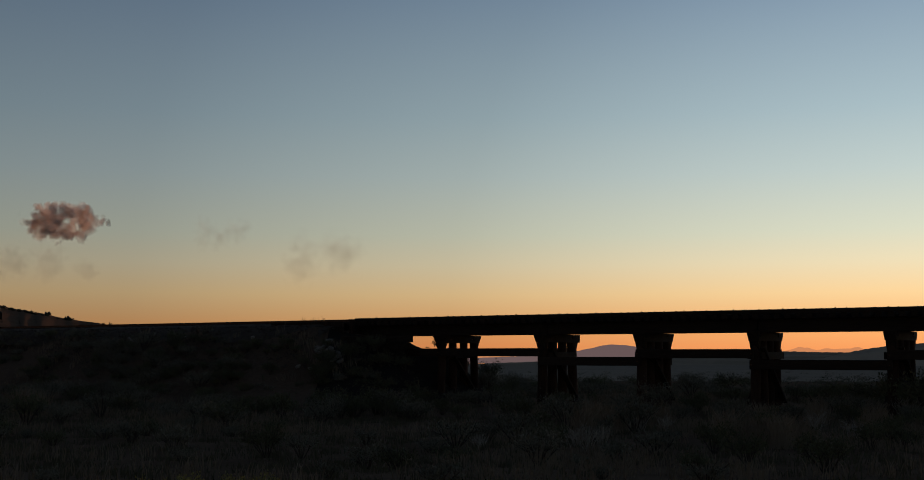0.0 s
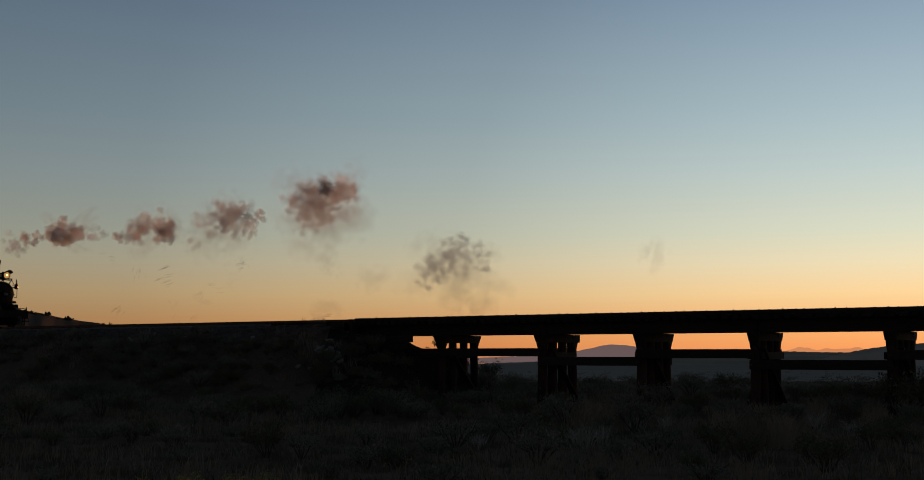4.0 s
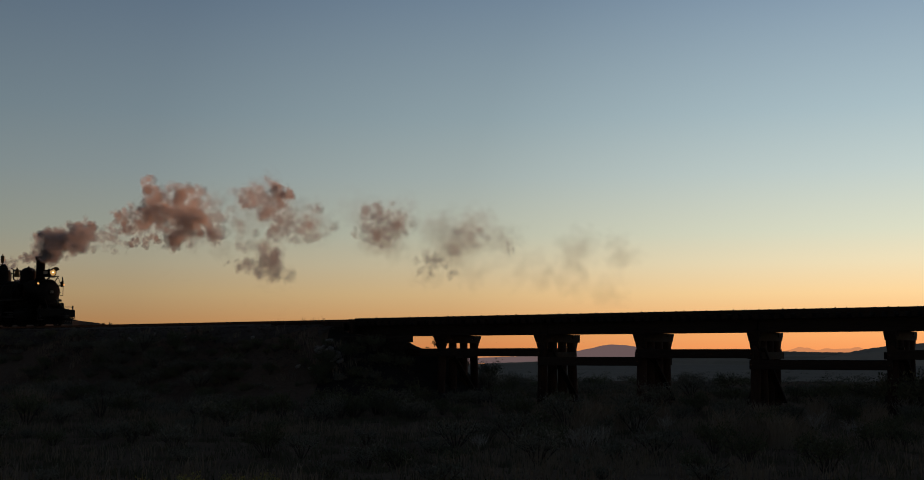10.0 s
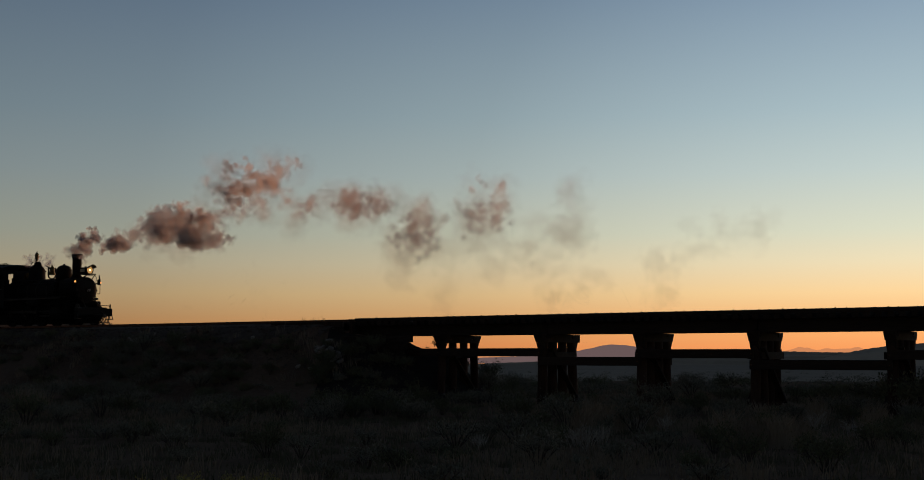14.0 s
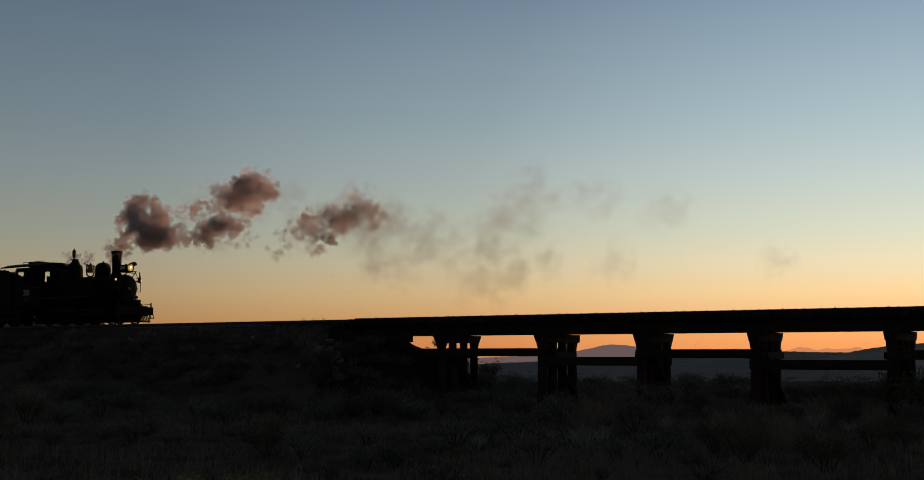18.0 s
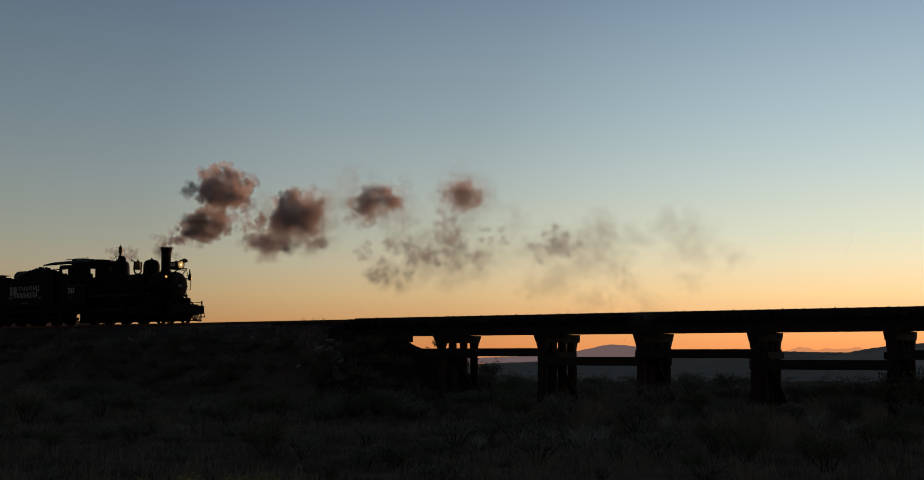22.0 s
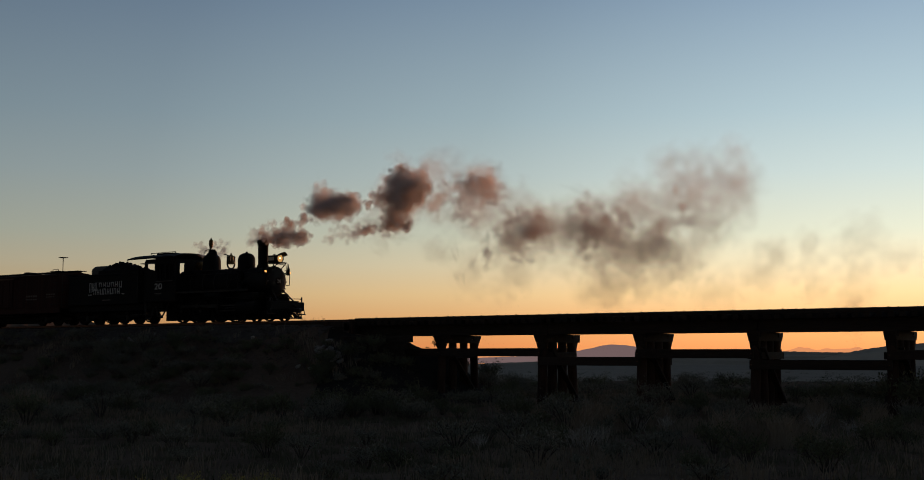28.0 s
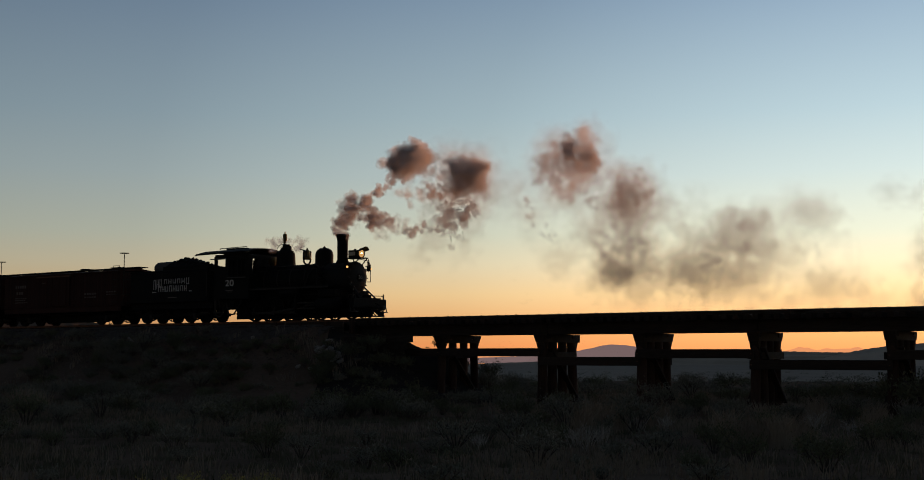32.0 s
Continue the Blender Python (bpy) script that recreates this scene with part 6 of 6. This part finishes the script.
puff(24, 112, [(5.55, -30.09, 7.05, 0.12, 0.1), (6, -27.7, 8.21, 1.53, 0.94), (7, -16.84, 8.35, 2.49, 0.85), (8, -9.08, 7.64, 2.19, 1.05), (9, -3.77, 7.06, 1.38, 0.84), (10, 0.88, 6.27, 2.24, 1.16), (12, 7.43, 5.07, 4.03, 1.92)])
puff(30, 113, [(6.6, -29.43, 7.05, 0.12, 0.1), (7, -28.29, 7.89, 1.23, 0.89), (8, -18.1, 8.43, 2.81, 0.98), (9, -9.79, 7.69, 2, 1.06), (10, -3.86, 7.27, 1.13, 0.99), (11, 0.46, 6.88, 1.13, 0.61), (12, 3.71, 6.46, 1.57, 0.76), (14, 8.6, 5.44, 3.91, 1.68)])
puff(28, 114, [(7.4, -28.92, 7.05, 0.12, 0.1), (8, -25.97, 7.77, 2.71, 0.62), (9, -18.12, 8.87, 2.81, 1.1), (10, -10.83, 8.76, 2.27, 1.12), (11, -5.73, 8.52, 1.25, 1.22), (12, -1.13, 8.49, 0.94, 1.01), (13, 2.34, 8.08, 0.98, 1.01), (14, 5.26, 7.59, 1.21, 1.15), (16.5, 11.17, 6.34, 1.93, 1.63), (17, 12.01, 6.08, 2.51, 1.81)])
puff(14, 115, [(7.6, -28.79, 7.05, 0.12, 0.1), (8, -27.55, 7.48, 1.52, 0.63), (9, -16.11, 7.18, 1.88, 1.01), (10, -8.83, 7.57, 1.93, 1.04), (11, -2.78, 7.15, 1.35, 0.73), (12, -1.28, 7.23, 1.42, 1.44), (13, 2.66, 6.63, 1.88, 1.37), (14, 5.49, 5.81, 2.74, 1.75), (17, 12.3, 5.07, 3.94, 1.99)])
puff(7, 116, [(7.9, -28.59, 7.05, 0.12, 0.1), (9, -14.96, 6.57, 1.59, 0.67), (10, -10.05, 6.2, 1.79, 0.95), (11, -4.96, 6.21, 1.93, 1.24), (12, -2.47, 5.97, 2.12, 1.21), (14, 4.73, 5.18, 3.81, 1.76)])
puff(36, 117, [(8.45, -28.19, 7.05, 0.12, 0.1), (9, -25.58, 7.75, 2.55, 0.8), (10, -17.28, 8.89, 3.02, 1.32), (11, -11.19, 8.66, 2.44, 1.67), (12, -6.46, 8.57, 1.6, 1.58), (13, -2.63, 8.16, 1.4, 1.61), (14, 1.16, 7.77, 1.28, 1.54), (16.5, 7.92, 6.54, 2.11, 1.92), (17, 8.84, 6.06, 2.74, 2.1)])
puff(13, 118, [(8.7, -28.01, 7.05, 0.12, 0.1), (9, -26.81, 7.6, 1.4, 0.62), (10, -15.4, 7.7, 2.01, 0.95), (11, -8.13, 7.14, 1.79, 0.83), (12, -4.33, 7.1, 1.46, 0.84), (13, -1.28, 6.75, 1.47, 1.19), (14, 1.84, 6.22, 1.91, 1.61), (17, 9.94, 5.17, 3.99, 2.06)])
puff(38, 119, [(9.4, -27.49, 7.05, 0.12, 0.1), (10, -24.62, 7.88, 2.6, 0.98), (11, -17.26, 8.32, 2.76, 1.66), (12, -11.18, 8.04, 1.84, 1.72), (13, -6.12, 7.86, 1.45, 1.27), (14, -2.02, 7.03, 1.02, 1.3), (16.5, 5.37, 5.6, 1.75, 1.53), (17, 5.99, 5.57, 2.21, 1.74), (18, 7.66, 5.06, 3.53, 2.12)])
puff(11, 120, [(9.8, -27.19, 7.05, 0.12, 0.1), (11, -14.98, 7.12, 1.75, 0.78), (12, -10.06, 6.86, 1.58, 0.9), (13, -5.94, 6.39, 1.97, 1.01), (14, -1.87, 5.94, 2.09, 1.44), (17, 6.95, 4.88, 4.32, 1.93)])
puff(28, 121, [(10.4, -26.73, 7.05, 0.12, 0.1), (11, -24.54, 8.3, 1.73, 1.1), (12, -16.76, 9.43, 2.32, 0.86), (13, -9.81, 8.9, 1.65, 0.85), (14, -4.92, 8.21, 1.48, 0.75), (16.5, 3.2, 7.51, 1.85, 1.14), (17, 4.75, 7.4, 2.29, 1.34), (18, 6.73, 6.83, 3.15, 1.73), (20, 11.05, 5.94, 4.31, 2.04)])
puff(18, 122, [(10.6, -26.58, 7.05, 0.12, 0.1), (11, -23.18, 7.5, 1.87, 0.48), (12, -17.67, 8.18, 2.02, 1.15), (13, -12.69, 8.76, 1.91, 1.2), (14, -7.64, 8.66, 1.92, 1.03), (16.5, 1.57, 7.86, 2.21, 1.39), (17, 3.33, 7.73, 2.64, 1.59), (19, 7.92, 6.54, 4.23, 2.13)])
puff(36, 123, [(11.4, -25.96, 7.05, 0.12, 0.1), (12, -23.93, 8.36, 1.81, 1.16), (13, -17.5, 9.25, 2.36, 1.44), (14, -11.77, 9.64, 1.95, 1.63), (16.5, -1.43, 7.84, 2.37, 1.44), (17, 0.17, 7.25, 2.45, 1.55), (18, 3.32, 7.05, 2.64, 1.49), (19, 6, 6.55, 2.71, 1.53), (20, 8.38, 6.19, 3.01, 1.69), (22, 12.3, 5.46, 3.95, 1.8)])
puff(10, 124, [(11.6, -25.81, 7.05, 0.12, 0.1), (12, -21.35, 7.46, 2.26, 0.47), (13, -15.23, 8.67, 1.45, 0.95), (14, -9.41, 10.25, 1.07, 0.53), (16.5, 0.88, 9.31, 1.69, 0.94), (17, 2.67, 8.92, 1.88, 1.15), (18, 5.52, 8.01, 2.25, 1.33), (20, 10.63, 6.57, 3.27, 1.44)])
puff(30, 125, [(12.3, -25.28, 7.05, 0.12, 0.1), (13, -23.43, 7.72, 1.79, 0.6), (14, -16.63, 8.11, 2.56, 1.02), (16.5, -2.78, 6.96, 1.83, 1.46), (17, -1.42, 6.16, 1.77, 1.43), (18, 1.15, 5.8, 1.67, 1.39), (19, 3.97, 5.66, 2.07, 1.56), (20, 6.96, 5.52, 2.88, 1.93), (22, 11.67, 5.09, 4.23, 1.81)])
puff(14, 126, [(12.7, -24.99, 7.05, 0.12, 0.1), (13, -19.82, 8.11, 2.2, 0.7), (14, -14.79, 7.53, 1.99, 1), (16.5, -0.69, 6.6, 1.74, 1.42), (17, 1.02, 6.5, 2.23, 1.63), (19, 5.75, 6.23, 3.47, 1.97)])
puff(14, 127, [(13.5, -24.4, 7.05, 0.12, 0.1), (14, -23.1, 7.79, 0.84, 0.6), (16.5, -5.15, 8.35, 0.58, 1.11), (17, -2.57, 8.04, 0.49, 1.22), (18, -1.13, 7.1, 0.65, 0.86), (19, 0.45, 6.53, 1.7, 1.17), (21, 5.49, 5.59, 3.49, 1.75)])
puff(16, 128, [(13.7, -24.26, 7.05, 0.12, 0.1), (14, -20.67, 7.28, 1.61, 0.38), (16.5, -10.62, 7.82, 1.31, 0.85), (17, -7.28, 7.35, 1.69, 1.08), (18, -4.33, 6.68, 1.9, 1.24), (19, -1.42, 6.52, 1.78, 0.86), (20, 1.84, 5.76, 1.91, 1.38), (22, 7.66, 5.06, 4, 1.91)])
puff(14, 129, [(14.2, -23.89, 7.05, 0.12, 0.1), (16.5, -9.02, 8.11, 0.99, 0.73), (17, -5.96, 7.9, 0.86, 0.86), (18, -3.86, 7.02, 1.38, 1.23), (19, -0.69, 6.71, 1.75, 0.71), (20, 2.66, 6.18, 2.14, 1.36), (22, 7.66, 5.27, 3.53, 1.91)])
puff(30, 130, [(15.5, -22.92, 7.05, 0.12, 0.1), (16.5, -18.54, 8.61, 2.23, 1.04), (17, -13.26, 8.67, 2.55, 0.93), (18, -5.79, 7.84, 1.64, 0.96), (19, -2.47, 6.45, 2.12, 1.26), (20, 1.29, 5.91, 1.94, 1.52), (22, 7.66, 5.27, 4.01, 1.91)])
puff(12, 131, [(16, -22.54, 7.05, 0.12, 0.1), (16.5, -20.9, 7.44, 1.25, 0.47), (17, -15.8, 7.58, 1.62, 0.67), (18, -8.31, 7.28, 1.73, 1.14), (19, -4.01, 6.04, 2.2, 1.23), (21, 5.24, 5.38, 4.02, 1.97)])
puff(34, 132, [(16.55, -22.13, 7.05, 0.12, 0.1), (17, -20.72, 8.66, 1.25, 1.18), (18, -11.95, 9.25, 2.1, 1.09), (19, -5.63, 8.51, 1.9, 0.91), (20, -1.13, 7.81, 1.71, 0.91), (21, 2.39, 6.99, 1.67, 1.05), (22, 5.37, 6.3, 1.75, 1.1), (23, 7.44, 5.82, 2.13, 1.28), (25, 11.25, 5.21, 4.06, 1.42)])
puff(12, 133, [(16.75, -21.98, 7.05, 0.12, 0.1), (17, -18.79, 7.47, 1.55, 0.46), (18, -13.82, 7.66, 1.56, 1.05), (19, -7.63, 7.63, 1.57, 0.98), (20, -2.78, 6.71, 1.83, 1.46), (21, 1.29, 6.02, 2.49, 1.39), (23, 7.19, 5.08, 4.3, 1.71)])
puff(30, 134, [(17.45, -21.4, 7.05, 0.12, 0.1), (18, -19.18, 8.56, 1.39, 1.16), (19, -10.91, 9.44, 1.32, 0.91), (20, -4.73, 9.02, 1.67, 0.85), (21, 0.03, 8.09, 1.55, 0.85), (22, -0.11, 6.56, 2.58, 1.18), (24, 5.74, 5.58, 4.72, 1.96)])
puff(30, 135, [(17.6, -21.26, 7.05, 0.12, 0.1), (18, -18.07, 7.57, 1.7, 0.75), (19, -12.86, 7.96, 2.52, 0.98), (20, -7.45, 7.36, 2.04, 0.98), (21, -2.78, 6.83, 1.83, 0.83), (22, -0.4, 6.11, 2.89, 1.32), (24, 5.74, 5.36, 4.96, 1.96)])
puff(26, 136, [(18.5, -20.48, 7.05, 0.12, 0.1), (19, -17.88, 7.99, 1.4, 1.09), (20, -10.89, 8.5, 1.25, 1.18), (21, -4.35, 8.54, 0.89, 0.65), (22, 0.03, 8.21, 0.75, 0.47), (23, 3.85, 7.35, 1.3, 0.9), (25, 8.84, 6.06, 3.43, 1.68)])
puff(10, 137, [(18.9, -20.13, 7.05, 0.12, 0.1), (20, -11.15, 6.92, 1.47, 0.91), (21, -5.62, 7, 1.3, 0.9), (22, -1.57, 6.17, 1.78, 1.2), (24, 4.48, 5.42, 4.1, 1.77)])
puff(26, 138, [(19.55, -19.55, 7.05, 0.12, 0.1), (20, -16.14, 8.08, 1.39, 1.07), (21, -9.67, 8.68, 1.43, 1.06), (22, -4.09, 8.15, 1.2, 1.04), (23, 0.31, 7.71, 1.14, 0.85), (24, 3.32, 6.93, 1.58, 0.9), (25, 5.74, 5.8, 2.72, 1.31), (27, 9.94, 5.17, 4.44, 1.85)])
puff(34, 139, [(20.45, -18.74, 7.05, 0.12, 0.1), (21, -15.22, 8.3, 1.77, 1.23), (22, -8.74, 8.14, 1.33, 1.1), (23, -3.96, 8.26, 1.07, 1.09), (24, 0.17, 6.66, 1.25, 1.17), (25, 3.58, 5.68, 2.09, 1.35), (27, 8.59, 5.02, 4.6, 1.89)])
puff(8, 140, [(20.8, -18.43, 7.05, 0.12, 0.1), (21, -13.61, 7.05, 1.55, 0.38), (22, -9.35, 7.08, 2.13, 0.79), (23, -4.33, 6.8, 1.9, 1.24), (25, 2.65, 5.73, 4.83, 2.04)])
puff(44, 141, [(21.4, -17.87, 7.05, 0.12, 0.1), (22, -13.28, 9.49, 1.78, 1.49), (23, -6.48, 10.11, 1.27, 1.08), (24, -1.28, 9.51, 1.13, 1.3), (25, 1.86, 9.57, 1.6, 1.3), (25.5, 3.34, 9.21, 1.59, 1.37), (27.5, 9.1, 8.15, 1.59, 1.18), (28, 10.77, 8.01, 1.57, 1.24), (29, 13.19, 7.8, 1.42, 1.19), (30, 15.63, 7.4, 1.51, 1.15), (31, 17.18, 6.9, 1.62, 1.31)])
puff(24, 142, [(21.6, -17.68, 7.05, 0.12, 0.1), (22, -14.8, 7.8, 1.51, 0.95), (23, -8.34, 9.36, 1.6, 1.1), (24, -3.87, 8.75, 1.57, 0.99), (25, 0.17, 8.31, 1.89, 1.09), (25.5, 1.71, 8.08, 1.93, 1.16), (27.5, 7.57, 6.77, 1.56, 1.28), (28, 9.3, 6.87, 1.58, 1.26), (29, 11.71, 6.91, 1.48, 1.34), (30, 13.76, 6.57, 1.59, 1.3), (31, 15.49, 6.07, 1.89, 1.53)])
puff(36, 143, [(22.4, -16.92, 7.05, 0.12, 0.1), (23, -11.3, 10.42, 1.41, 0.97), (24, -4.36, 10.24, 1.59, 1.35), (25, -1.14, 10.27, 1.42, 0.97), (25.5, 0.88, 9.2, 1.46, 1.13), (27.5, 6.74, 7.37, 1.35, 1.3), (28, 8.61, 6.49, 1.61, 1.27), (29, 11.16, 6.13, 1.5, 1.22), (30, 12.94, 6.03, 1.63, 1.39), (31, 15.11, 5.9, 2.11, 1.73)])
puff(26, 144, [(22.6, -16.73, 7.05, 0.12, 0.1), (23, -13.28, 9.22, 1.39, 1.21), (24, -7.94, 10.32, 1.52, 0.99), (25, -2.79, 9.4, 1.47, 1.23), (25.5, -0.69, 8.74, 1.64, 1.2), (27.5, 5.99, 5.68, 1.48, 1), (28, 7.43, 5.5, 1.51, 1.07), (29, 10.16, 5.16, 1.54, 1.03), (30, 11.67, 5.09, 2.11, 1.21), (31, 13.91, 4.99, 2.97, 1.56)])
puff(10, 145, [(22.8, -16.54, 7.05, 0.12, 0.1), (23, -15.19, 7.41, 1.36, 0.33), (24, -5.62, 7.37, 1.96, 1.01), (25, -4.33, 6.55, 1.58, 0.99), (27.5, 4.73, 5.4, 2.28, 1.32), (29, 9.27, 4.99, 4.06, 1.66)])
puff(32, 146, [(23.3, -16.03, 7.05, 0.12, 0.1), (24, -10.11, 9.11, 1.73, 1.22), (25, -5.47, 8.67, 1.57, 1.31), (25.5, -2.42, 8.03, 1.34, 1.07), (27.5, 5.39, 7.58, 0.8, 1.02), (28, 6.73, 6.83, 1.45, 1.3), (29, 7.2, 5.72, 1.43, 1.29), (30, 10.38, 4.95, 2.84, 1.43)])
puff(26, 147, [(23.5, -15.82, 7.05, 0.12, 0.1), (24, -13.52, 8.19, 1.24, 1.1), (25, -7.45, 6.97, 1.7, 0.87), (25.5, -4.02, 6.78, 1.57, 0.84), (27.5, 3.06, 7.63, 1.06, 0.73), (28, 5.51, 6.91, 1.25, 0.88), (29, 6.84, 5.85, 1.06, 0.95), (30, 8.59, 5.23, 2.75, 1.26), (31, 10.82, 5.13, 3.89, 1.63)])
puff(28, 148, [(24.5, -14.76, 7.05, 0.12, 0.1), (25, -10.82, 8.55, 1.61, 0.96), (25.5, -7.03, 8.43, 1.28, 0.92), (27.5, 1.02, 7.15, 1.12, 0.7), (28, 3.19, 6.87, 1.11, 0.77), (29, 4.88, 7.5, 1.07, 1.02), (30, 8.28, 7.26, 0.93, 0.64), (31, 11.29, 7.14, 0.94, 0.69), (32, 13.35, 6.4, 1.21, 0.99)])
puff(8, 149, [(24.7, -14.55, 7.05, 0.12, 0.1), (25, -12.65, 7.13, 0.99, 0.27), (25.5, -10.07, 7.39, 1.44, 0.53), (27.5, -0.69, 5.88, 1.74, 1.66), (28, 1.29, 5.56, 1.94, 1.38), (30, 6.71, 5.1, 3.62, 1.72)])
puff(30, 150, [(25.3, -13.9, 7.05, 0.12, 0.1), (25.5, -11.92, 8.17, 0.97, 0.92), (27.5, -2.12, 8.66, 1.75, 0.97), (28, 0.88, 8.26, 1.52, 1.03), (29, 2.4, 8.44, 1.19, 0.87), (30, 6.62, 7.81, 0.97, 0.91), (31, 9.2, 7.19, 1.27, 0.97), (32, 11.47, 5.71, 1.7, 1.42)])
puff(30, 151, [(26.6, -12.49, 7.05, 0.12, 0.1), (27.5, -6.23, 8.68, 1.33, 1.22), (28, -2.79, 8.71, 1.29, 1.13), (29, -0.06, 7.55, 1.66, 1.04), (30, 4.62, 6.79, 1.48, 0.89), (31, 8.03, 6.32, 1.35, 1.02), (32, 10.93, 5.43, 1.51, 1.22)])
puff(12, 152, [(26.8, -12.26, 7.05, 0.12, 0.1), (27.5, -5.95, 7.27, 1.31, 0.86), (28, -3.24, 7.42, 1.17, 0.83), (29, -1.13, 8.05, 1.18, 0.72), (30, 3.32, 7.05, 1.16, 0.9), (31, 7.2, 6.15, 1.19, 1.07), (32, 10.17, 5.37, 1.76, 1.23)])
puff(30, 153, [(27.3, -11.69, 7.05, 0.12, 0.1), (28, -6.96, 8.35, 1.55, 0.87), (29, -4.82, 8.27, 1.35, 1.1), (30, 0.96, 7.67, 0.95, 1.07), (31, 4.49, 6.64, 0.92, 1.47), (32, 7.2, 6.04, 1.05, 1.5)])
puff(12, 154, [(27.5, -11.47, 7.05, 0.12, 0.1), (28, -9.35, 7.03, 1.35, 0.26), (29, -4.17, 6.84, 1.45, 0.59), (30, 1.57, 5.78, 1.65, 1.01), (31, 4.48, 5.64, 1.53, 1.11), (32, 7.19, 5.08, 2.38, 1.28)])
puff(32, 155, [(28.5, -10.32, 7.05, 0.12, 0.1), (29, -9.36, 7.71, 0.71, 0.58), (30, -2.03, 8.73, 1.51, 1.17), (31, 3.34, 8.64, 0.85, 0.87), (32, 7.66, 7.84, 0.8, 0.99)])
puff(10, 156, [(28.7, -10.09, 7.05, 0.12, 0.1), (29, -7.79, 7.07, 1.3, 0.26), (30, -1.13, 7.34, 0.94, 0.86), (31, 3.72, 7.25, 1.05, 1.13), (32, 6.73, 6.83, 1.45, 1.3)])
puff(34, 157, [(29.4, -9.28, 7.05, 0.12, 0.1), (30, -6.56, 8.45, 1.2, 1.12), (31, 0.11, 9.81, 1.38, 0.86), (32, 5.28, 9.41, 1.11, 1.03)])
puff(12, 158, [(29.6, -9.04, 7.05, 0.12, 0.1), (30, -7.45, 7.13, 0.82, 0.21), (31, -0.26, 7.87, 1.33, 1.23), (32, 4.5, 7.86, 1.8, 1.34)])
puff(36, 159, [(30.4, -8.11, 7.05, 0.12, 0.1), (31, -4.73, 8.44, 1.22, 1.15), (32, 0.23, 9.02, 1.09, 1.09)])
puff(12, 160, [(30.6, -7.87, 7.05, 0.12, 0.1), (31, -6.44, 7.3, 1.13, 0.36), (32, -0.26, 7.4, 1.33, 1.04)])
puff(34, 161, [(31.3, -7.05, 7.05, 0.12, 0.1), (32, -2.58, 9.75, 1.41, 0.88)])
puff(12, 162, [(31.55, -6.75, 7.05, 0.12, 0.1), (32, -4.34, 7.42, 1.08, 0.35)])
puff(14, 163, [(31.65, -6.63, 7.05, 0.12, 0.1), (32, -5.5, 8, 1.17, 0.86)])


# ---- what moves ----
def motions():
    whole = [i * 0.5 for i in range(65)]
    for vehicle in (LOCO, TENDER, *CARS):
        walk(vehicle, [(t, LINE @ pose(run_at(t), 0, RAIL)) for t in whole])
    fine = [i * 0.4 for i in range(81)]
    start = run_at(0)
    for axle, x, r in SPIN:
        walk(axle, [(t, pose(x, 0, r) @ Matrix.Rotation((run_at(t) - start) / r, 4, "Y")) for t in fine])
    for bar, s, lead, kind in CRANKS:
        rows = []
        for t in [i * 0.2 for i in range(161)]:
            a = (run_at(t) - start) / DRIVER_R - radians(lead)
            px, pz = 0.22 * math.cos(a), -0.22 * math.sin(a)
            if kind == "side":
                rows.append((t, pose(px, s * 0.70, DRIVER_R + pz)))
            else:
                tilt = math.atan2(0.62 - (DRIVER_R + pz), 2.0)
                rows.append((t, pose(-3.36 + px, s * 0.78, DRIVER_R + pz) @ Matrix.Rotation(-tilt, 4, "Y")))
        walk(bar, rows)
    for ob, rows in SMOKE_WAYS:
        walk(ob, rows)


motions()
